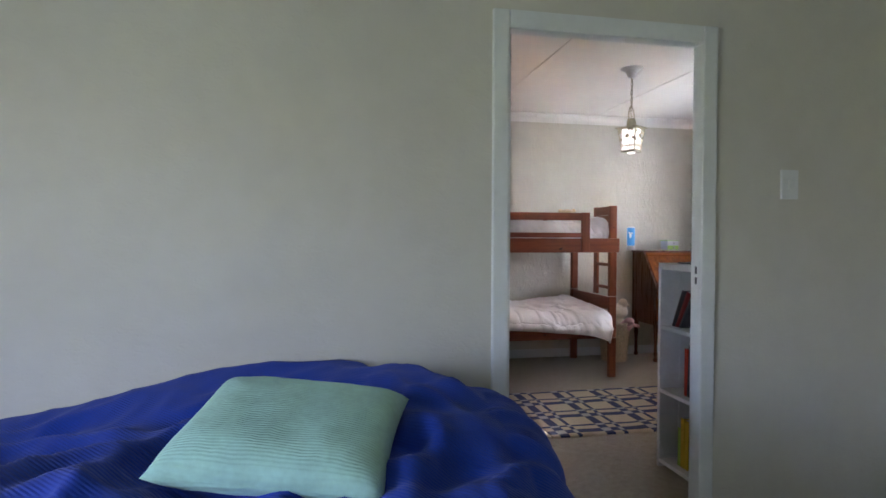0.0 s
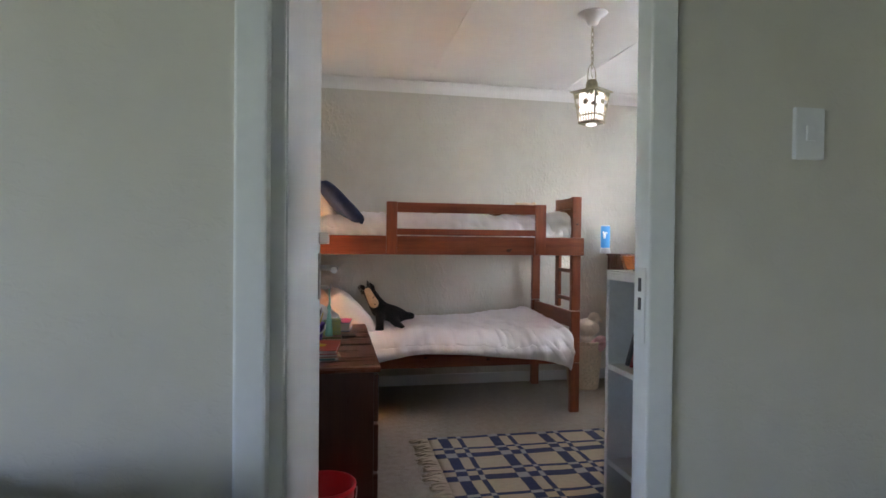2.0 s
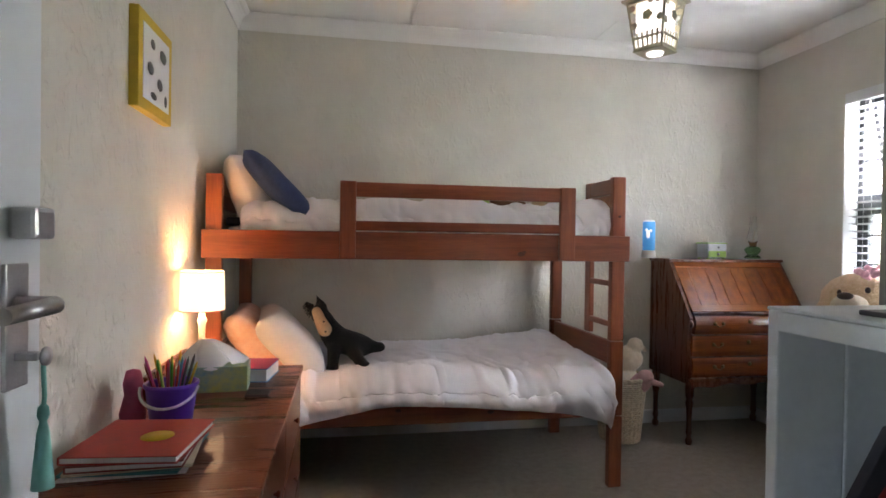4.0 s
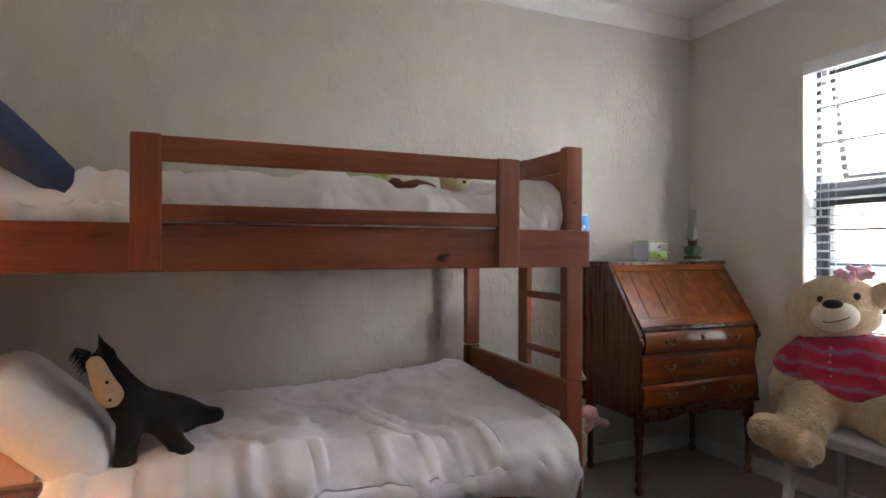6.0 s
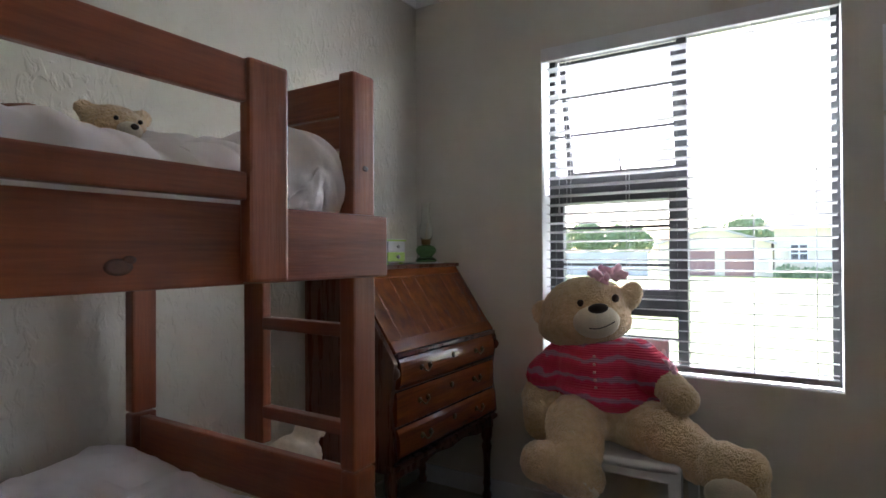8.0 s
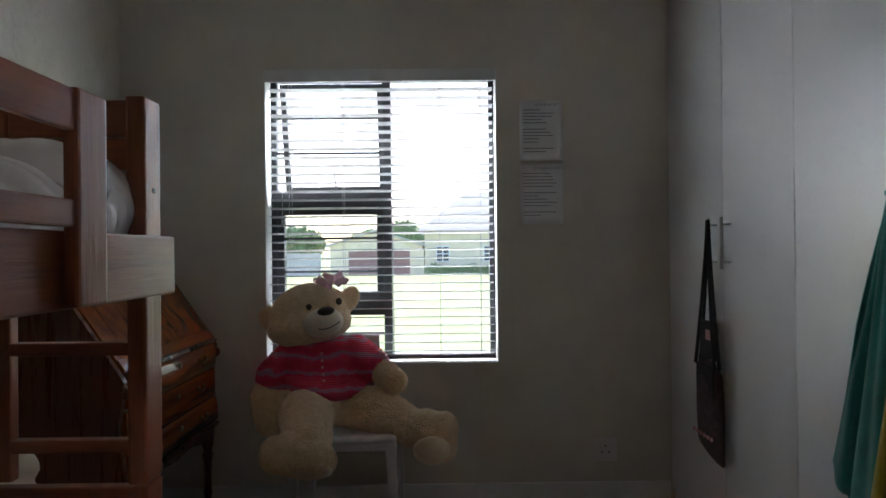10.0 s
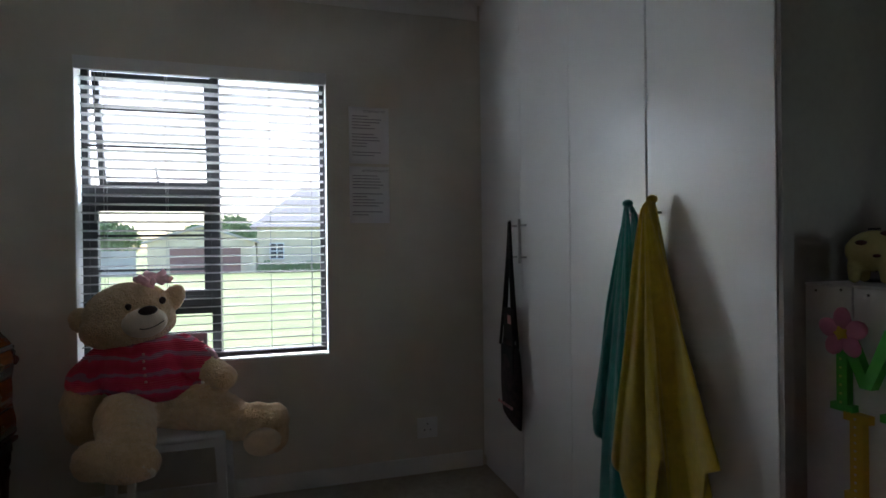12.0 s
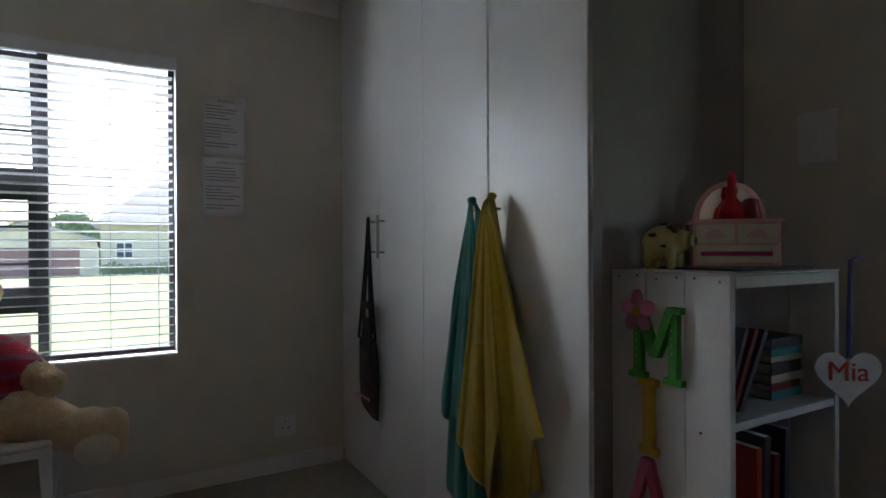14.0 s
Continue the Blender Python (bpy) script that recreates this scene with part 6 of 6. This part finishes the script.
for k in range(5):
    a = 2 * math.pi * k / 5 + 0.3
    bm = add_ball(bmesh.new(), (0.031 * math.cos(a), 0.004, 0.031 * math.sin(a)), (0.027, 0.005, 0.021), (0, -math.degrees(a), 0), sub=2)
    part("petal", bm, PETAL_PINK, fl)
bm = bmesh.new()
star = []
for k in range(10):
    a, r = math.pi * k / 5, 0.016 if k % 2 == 0 else 0.010
    star.append((r * math.cos(a), r * math.sin(a)))
part("centre", add_prism(bm, star, 0.006, Matrix.Translation((0, 0.006, 0))), YELLOW, fl)

# piggy bank, jewellery box, papers on top
pig = thing("piggy_bank", "glazed cream ceramic pig money box on the bookcase", "money box", (2.135, 2.795, KZ + 0.005), 17)
bm = bmesh.new()
add_ball(bm, (0, 0, 0.072), (0.058, 0.050, 0.048))
add_ball(bm, (-0.052, 0, 0.078), (0.026, 0.030, 0.028))
for x in (-0.030, 0.030):
    for y in (-0.026, 0.026):
        add_limb(bm, [(x, y, 0.04, 0.016), (x, y, 0.012, 0.0135)])
soften(part("body", bm, PORCELAIN, pig), 0.005, 6)
part("snout", lathe([(0.018, 0.0), (0.019, 0.006), (0.014, 0.010), (0.001, 0.008)], 18, pose(-0.074, 0, 0.076, 0, -90, 0)), PORCELAIN, pig)
part("nostril", lathe([(0.010, 0.0), (0.010, 0.001)], 14, pose(-0.0835, 0, 0.076, 0, -90, 0)), CHARCOAL, pig)
for k, (x, y, z, r) in enumerate(((0.01, 0.048, 0.092, 0.012), (-0.018, 0.045, 0.062, 0.009), (0.02, -0.040, 0.098, 0.012), (-0.03, 0.020, 0.112, 0.014))):
    n_ = Vector((x / 0.058 ** 2, y / 0.05 ** 2, (z - 0.072) / 0.048 ** 2)).normalized()
    part("glaze_patch", add_ball(bmesh.new(), Vector((x, y, z)) - n_ * 0.002, (r, r * 0.6, r * 0.5), sub=2), CERAMIC_BROWN if k != 2 else GREEN, pig)
for y in (-0.022, 0.022):
    part("ear", add_ball(bmesh.new(), (-0.040, y, 0.108), (0.010, 0.012, 0.014), sub=2), CERAMIC_BROWN, pig)
part("key_slot", box(-0.012, 0.012, -0.002, 0.002, 0.119, 0.124), CHARCOAL, pig)

jew = thing("jewellery_box", "pale pink jewellery box with drawers and a dome mirror figure", "jewellery box", (2.075, 2.585, KZ + 0.012), 40)
part("body", box(-0.105, 0.105, -0.075, 0.075, 0, 0.118, 0.004), PALE_PINK, jew)
part("lid_edge", box(-0.112, 0.112, -0.082, 0.082, 0.118, 0.126, 0.002), PALE_PINK, jew)
for x in (-0.050, 0.050):
    d = part("drawer", box(x - 0.046, x + 0.046, 0.075, 0.079, 0.062, 0.112, 0.0015), CREAM, jew)
    part("picture", add_prism(bmesh.new(), [(x - 0.028, 0.076), (x + 0.028, 0.076), (x + 0.018, 0.092), (x, 0.101), (x - 0.018, 0.092)], 0.001, Matrix.Translation((0, 0.079, 0))), PALE_PINK, d)
d = part("drawer", box(-0.096, 0.096, 0.075, 0.079, 0.010, 0.055, 0.0015), CREAM, jew)
part("picture", box(-0.085, 0.085, 0.079, 0.080, 0.028, 0.040), MAGENTA, d)
arch = [(0.095 * math.cos(math.pi * k / 14), 0.126 + 0.115 * math.sin(math.pi * k / 14)) for k in range(15)]
part("lid", add_prism(bmesh.new(), arch, 0.014, Matrix.Translation((0, -0.076, 0))), PALE_PINK, jew)
mirror = material("mirror_silver", (0.85, 0.87, 0.88), 0.03, metal=1.0, vary=0.0)
inner = [(0.078 * math.cos(math.pi * k / 14), 0.132 + 0.094 * math.sin(math.pi * k / 14)) for k in range(15)]
part("mirror", add_prism(bmesh.new(), inner, 0.002, Matrix.Translation((0, -0.0625, 0))), mirror, jew)
bm = lathe([(0.040, 0.126), (0.030, 0.165), (0.012, 0.190), (0.016, 0.205), (0.011, 0.225), (0.013, 0.240), (0.003, 0.262)], 18)
part("figurine", bm, RED_PLASTIC, jew, "red plastic figurine")
bm = lathe([(0.028, 0.126), (0.022, 0.160), (0.020, 0.180), (0.002, 0.186)], 14, pose(-0.045, 0.01, 0))
part("figurine", bm, DARK_RED, jew, "dark red plastic figurine")
tagged(mesh_object("folder", box(1.93, 2.18, 2.455, 2.77, KZ + 0.0045, KZ + 0.0115, 0.002), CHARCOAL), "dark card folder lying flat on the bookcase", "folder")

# white heart on a blue ribbon
heart = thing("hanging_heart", "white wooden heart with red lettering on a blue ribbon", "decoration", (KX0 - 0.022, 2.425, 0.838), 52)
heart.scale = (1.1, 1.0, 1.1)
out = []
for k in range(40):
    a = 2 * math.pi * k / 40
    out.append((0.0046 * 16 * math.sin(a) ** 3 * 0.98, 0.0046 * (13 * math.cos(a) - 5 * math.cos(2 * a) - 2 * math.cos(3 * a) - math.cos(4 * a)) * 0.98))
hb = part("heart_plate", add_prism(bmesh.new(), out, 0.010), SHELF_WHITE, heart)
bm = text_mesh("Mia", 0.064, 0.0008)
bmesh.ops.transform(bm, matrix=pose(0, 0.0112, -0.012, 0, 0, 180), verts=bm.verts)
part("lettering", bm, ORANGE_RED, hb)
part("ribbon", tube([(-0.004, 0.004, 0.040), (-0.006, 0.003, 0.15), (-0.010, 0.002, 0.27), (-0.040, -0.012, 0.279)], [0.006, 0.006, 0.006, 0.004], 6), material("blue_ribbon", (0.08, 0.10, 0.32), 0.6, vary=0.1), heart)

# ---- bed under a royal blue blanket on the landing ----
bed = thing("day_bed", "low bed against the wall under a heaped royal blue blanket", "bed")
LX0, LX1, LY0, LY1 = -0.98, 0.684, 1.075, 2.06
part("bed_base", box(LX0 + 0.03, LX1 - 0.06, LY0 + 0.03, LY1 - 0.01, 0.10, 0.30, 0.01), PINE_X, bed)
for x in (LX0 + 0.05, LX1 - 0.14):
    for y in (LY0 + 0.05, LY1 - 0.1):
        part("leg", box(x, x + 0.06, y, y + 0.06, 0.0, 0.10, 0.004), PINE_Z, bed)
part("mattress", box(LX0 + 0.03, LX1 - 0.06, LY0 + 0.03, LY1 - 0.01, 0.30, 0.50, 0.04), BEDDING, bed)


def blanket_height(x, y):
    u = (x + 1.15) / 1.915
    v = (y - 1.22) / 0.88
    z = 0.590 + 0.160 * math.exp(-((x + 0.02) / 0.58) ** 2) * max(0, v) ** 2.4 + 0.05 * v
    z += 0.095 * math.exp(-(((x - 0.42) / 0.19) ** 2 + ((y - 1.82) / 0.30) ** 2))
    z -= 0.02 * max(0, -(x + 0.45)) ** 0.9
    edge = min(1.0, 0.15 + 1.6 * (1 - v))
    z += edge * (0.040 * noise.noise(Vector((x * 1.6 + y, y * 3.0 - x, 4.0))) + 0.030 * folds(x * 0.5 + y * 0.9, y * 0.5 - 0.25 * x, 7.0, 3.2))
    z += edge * 0.046 * (1 - abs(noise.noise(Vector((x * 2.2 + y * 1.3, y * 5.0 - x * 1.6, 11.0)))) * 2.6)
    z += edge * 0.030 * (1 - abs(noise.noise(Vector((x * 6.0 - y * 3.0, y * 4.0 + x * 2.6, 21.0)))) * 2.6)
    z += edge * 0.010 * math.sin(9 * (x * 0.5 + y) + 2.5 * math.sin(3 * x))
    return z


def blanket(u, v):
    """Drapes over the front and the foot end down to the floor."""
    ex, ey = 0.42, 0.50
    X = -1.20 + u * (1.965 + ex)
    Y = 2.10 - v * (0.88 + ey)
    over_x, over_y = max(0, X - (0.625)), max(0, (1.34) - Y)
    x, y = min(X, 0.625), max(Y, 1.34)
    z = blanket_height(x, y)
    def roll(d, r=0.14):
        if d < r * math.pi / 2:
            return r * math.sin(d / r), r * (1 - math.cos(d / r))
        return r, r + (d - r * math.pi / 2)
    dx, zx = roll(over_x)
    dy, zy = roll(over_y)
    z -= zx + zy
    w = 0.030 * math.sin(14 * y + 3 * math.sin(5 * y) + 2 * over_x) * min(1, over_x * 5) + 0.020 * math.sin(12 * x + 2 * math.sin(6 * x)) * min(1, over_y * 5)
    x, y = x + dx + (w if over_x > 0 else 0), y - dy - (w if over_y > 0 and over_x == 0 else 0)
    def ease(a):
        a = min(1.0, max(0.0, a))
        return a * a * (3 - 2 * a)
    lean = ease((y - 1.40) / 0.5) * (1 - ease((x - 0.22) / 0.32))      # heaped against the wall, pulled forward at the foot
    f = 0.87 + 0.13 * lean
    back = max(0.0, (y - 2.02) / 0.08) ** 2 * (1 - lean)
    z = 1.244 + f * (z - 1.244) if z > 0.40 else 0.012 + (1.244 - 0.844 * f - 0.012) * max(0.0, z - 0.012) / 0.388
    return (0.141 + f * (x - 0.141), 0.107 + f * (y - 0.107) + 0.10 * back, max(0.012, z - 0.30 * back))


ob = mesh_object("blanket", add_sheet(bmesh.new(), blanket, 190, 130, 0.010), BLUE_BLANKET, True)
tagged(ob, "heaped royal blue fleece blanket over the bed", "blanket")

cu = add_cushion(bmesh.new(), 0.48, 0.39, 0.125, Matrix(), 1, 30, 0.008)
c = tagged(mesh_object("cushion", cu, MINT, True), "mint green ribbed knit cushion lying on the blanket", "cushion")
c.matrix_world = pose(0.053, 1.406, 0.801, 13, 4, -14)

# ---- outside ----
def ground_z(x):
    return -0.35 - 0.37 * min(1, max(0, (x - 6) / 40))


bm = bmesh.new()
gx = [-900, -3, 6, 12, 20, 30, 40, 46, 80, 200, 900]
gy = [-900, -60, -20, 0, 10, 20, 40, 80, 900]
vs = [[bm.verts.new((x, y, ground_z(x))) for y in gy] for x in gx]
for i in range(len(gx) - 1):
    for j in range(len(gy) - 1):
        bm.faces.new((vs[i][j], vs[i + 1][j], vs[i + 1][j + 1], vs[i][j + 1]))
GRASS = material("mown_grass", (0.16, 0.21, 0.08), 0.95, colour2=(0.25, 0.29, 0.14), scale=0.6, bump=0.6, bump_scale=40)
setting("ground", bm, GRASS, "pale mown lawn sloping gently away", "lawn")
OUT_WALL = material("cream_outer_plaster", (0.68, 0.61, 0.47), 0.9, vary=0.08, scale=1.5)
TILE = material("grey_roof_tiles", (0.29, 0.28, 0.29), 0.85, vary=0.2, scale=3, stretch=(1, 1, 3))
BROWN_DOOR = material("brown_garage_door", (0.26, 0.15, 0.14), 0.6, vary=0.12, scale=3, stretch=(1, 0.2, 6))
LEAF = material("shrub_leaves", (0.12, 0.19, 0.09), 0.8, colour2=(0.20, 0.28, 0.15), scale=3)
BARK = material("tree_bark", (0.10, 0.075, 0.05), 0.9, vary=0.25, scale=8)
ROOF_LIGHT = material("pale_sheet_roof", (0.42, 0.42, 0.42), 0.6, vary=0.08, scale=2)


def gable_house(name, label, x0, x1, y0, y1, zb, ze, zr, roof_mat, openings):
    """A house with walls, a pitched roof whose gable faces the lawn, and its openings."""
    t = thing(name, label, "house")
    bm = bmesh.new()
    ym = (y0 + y1) / 2
    out = [(y0, zb), (y1, zb), (y1, ze), (ym, zr), (y0, ze)]
    sw = Matrix(((0, 1, 0, x0), (1, 0, 0, 0), (0, 0, 1, 0), (0, 0, 0, 1)))
    add_prism(bm, out, x1 - x0, sw)
    part("wall", bm, OUT_WALL, t)
    for a, b in ((y0, ym), (y1, ym)):
        bm = bmesh.new()
        o = 0.35 if a < b else -0.35
        s = (zr - ze) / abs(ym - a)
        e = (a - o, ze - abs(o) * s)
        add_prism(bm, [e, (ym, zr), (ym, zr + 0.16), (e[0], e[1] + 0.16)], x1 - x0 + 0.8, Matrix.Translation((-0.4, 0, 0.02)) @ sw)
        part("roof", bm, roof_mat, t)
    for kind, a, b, z0, z1 in openings:
        if kind == "garage":
            d = part("garage_door", box(x0 - 0.04, x0 + 0.02, a, b, z0, z1, 0.01), BROWN_DOOR, t)
            for k in range(4):
                z = z0 + (z1 - z0) * (k + 0.5) / 4
                part("door_panel", box(x0 - 0.065, x0 - 0.04, a + 0.08, b - 0.08, z - (z1 - z0) / 9.5, z + (z1 - z0) / 9.5, 0.01), BROWN_DOOR, d)
        else:
            w = part("window", box(x0 - 0.03, x0 + 0.02, a, b, z0, z1, 0.01), CHARCOAL, t)
            for k in range(3):
                z = z0 + (z1 - z0) * k / 2
                part("frame", box(x0 - 0.06, x0 - 0.03, a, b, z - 0.05, z + 0.05), PLASTIC_WHITE, w)
            for y in (a, (a + b) / 2, b):
                part("frame", box(x0 - 0.07, x0 - 0.031, y - 0.05, y + 0.05, z0, z1), PLASTIC_WHITE, w)
    return t


gable_house("garage", "cream gabled garage with two brown doors across the lawn", 50, 58, 5.6, 13.6, -0.75, 1.75, 3.0, ROOF_LIGHT, (("garage", 6.7, 8.7, -0.70, 1.30), ("garage", 9.4, 12.0, -0.70, 1.30)))
# house with hipped tile roof
t = thing("house", "cream house with a steep grey tiled roof across the lawn", "house")
part("wall", box(50, 62, -9, 5.4, -0.78, 3.15), OUT_WALL, t)
bm = bmesh.new()
base = [bm.verts.new(p) for p in ((49.3, -9.7, 3.0), (49.3, 6.0, 3.0), (62.7, 6.0, 3.0), (62.7, -9.7, 3.0))]
top = [bm.verts.new(p) for p in ((55.5, -5.0, 6.9), (55.5, 1.6, 6.9))]
bm.faces.new(base)
for f in ((base[0], base[1], top[1], top[0]), (base[2], base[3], top[0], top[1]), (base[1], base[2], top[1]), (base[3], base[0], top[0])):
    bm.faces.new(f)
part("roof", bm, TILE, t)
for y0, y1 in ((3.3, 4.4), (-2.2, 0.3)):
    w = part("window", box(49.96, 50.02, y0, y1, 0.35, 1.65, 0.01), CHARCOAL, t)
    for z in (0.35, 1.0, 1.65):
        part("frame", box(49.90, 49.96, y0, y1, z - 0.05, z + 0.05), PLASTIC_WHITE, w)
    for y in (y0, (y0 + y1) / 2, y1):
        part("frame", box(49.89, 49.955, y - 0.05, y + 0.05, 0.35, 1.65), PLASTIC_WHITE, w)
for k in range(12):
    part("rafter_end", box(49.4, 50.0, -8.5 + k * 1.22, -8.35 + k * 1.22, 2.82, 2.98, 0.01), OUT_WALL, t)
t = thing("boundary_wall", "low grey boundary wall with gate posts beyond the lawn", "wall", kind="structure")
part("wall", box(47.5, 47.75, 13.9, 34, -0.75, 1.15, 0.02), ROOF_LIGHT, t)
for y in (5.45, 4.9):
    part("gate_post", box(48.5, 48.8, y, y + 0.25, -0.75, 1.35, 0.02), OUT_WALL, t)


def leafy(bm, at, size, count, seed, leaf=0.16):
    """A clump of small leaf cards with gaps and a ragged outline."""
    r = random.Random(seed)
    for _ in range(count):
        d = Vector((r.gauss(0, 1), r.gauss(0, 1), r.gauss(0, 1))).normalized() * (0.55 + 0.5 * r.random())
        p = Vector(at) + Vector((d.x * size[0], d.y * size[1], d.z * size[2]))
        m = Matrix.Translation(p) @ Euler((r.uniform(0, 6), r.uniform(0, 6), r.uniform(0, 6))).to_matrix().to_4x4()
        s = leaf * r.uniform(0.6, 1.5)
        vs_ = [bm.verts.new(m @ Vector(q)) for q in ((-s, 0, 0), (0, -s * 0.5, 0.02), (s, 0, 0), (0, s * 0.5, 0.02))]
        bm.faces.new(vs_)


bm = bmesh.new()
for k in range(16):
    leafy(bm, (48.0 + 0.2 * math.sin(k * 2), 5.0 - 0.42 * k, -0.35 + 0.12 * math.sin(k * 1.7)), (0.45, 0.42, 0.42 + 0.1 * math.sin(k)), 160, k, 0.10)
tagged(mesh_object("hedge", bm, LEAF), "clipped green hedge in front of the house", "hedge", kind="stuff")


def tree(at, h, spread, seed):
    t = thing("tree", "broad green garden tree beyond the houses", "tree", at, 0, "trees beyond the lawn")
    r = random.Random(seed)
    part("trunk", tube([(0, 0, 0), (0.1, 0.05, h * 0.3), (0.0, 0.1, h * 0.6)], [0.30, 0.22, 0.10], 9), BARK, t)
    bm = bmesh.new()
    tips = []
    for k in range(7):
        a = k * 0.9 + r.random()
        tip = (spread * 0.6 * math.cos(a), spread * 0.6 * math.sin(a), h * r.uniform(0.55, 0.9))
        add_tube(bm, [(0, 0, h * 0.3), (tip[0] * 0.5, tip[1] * 0.5, h * 0.5), tip], [0.12, 0.08, 0.03], 6)
        tips.append(tip)
    part("limbs", bm, BARK, t)
    bm = bmesh.new()
    for k, tip in enumerate(tips + [(0, 0, h * 0.85), (0, 0, h * 0.6)]):
        leafy(bm, tip, (spread * 0.45, spread * 0.45, h * 0.22), 320, seed * 20 + k, 0.22)
    part("crown", bm, LEAF, t)


tree((66, 24.5, -0.8), 5.2, 3.4, 1)
tree((64, 19.5, -0.8), 4.6, 2.6, 2)
tree((74, 8.2, -0.8), 5.8, 3.0, 3)
tree((80, 14.0, -0.8), 5.0, 3.2, 4)
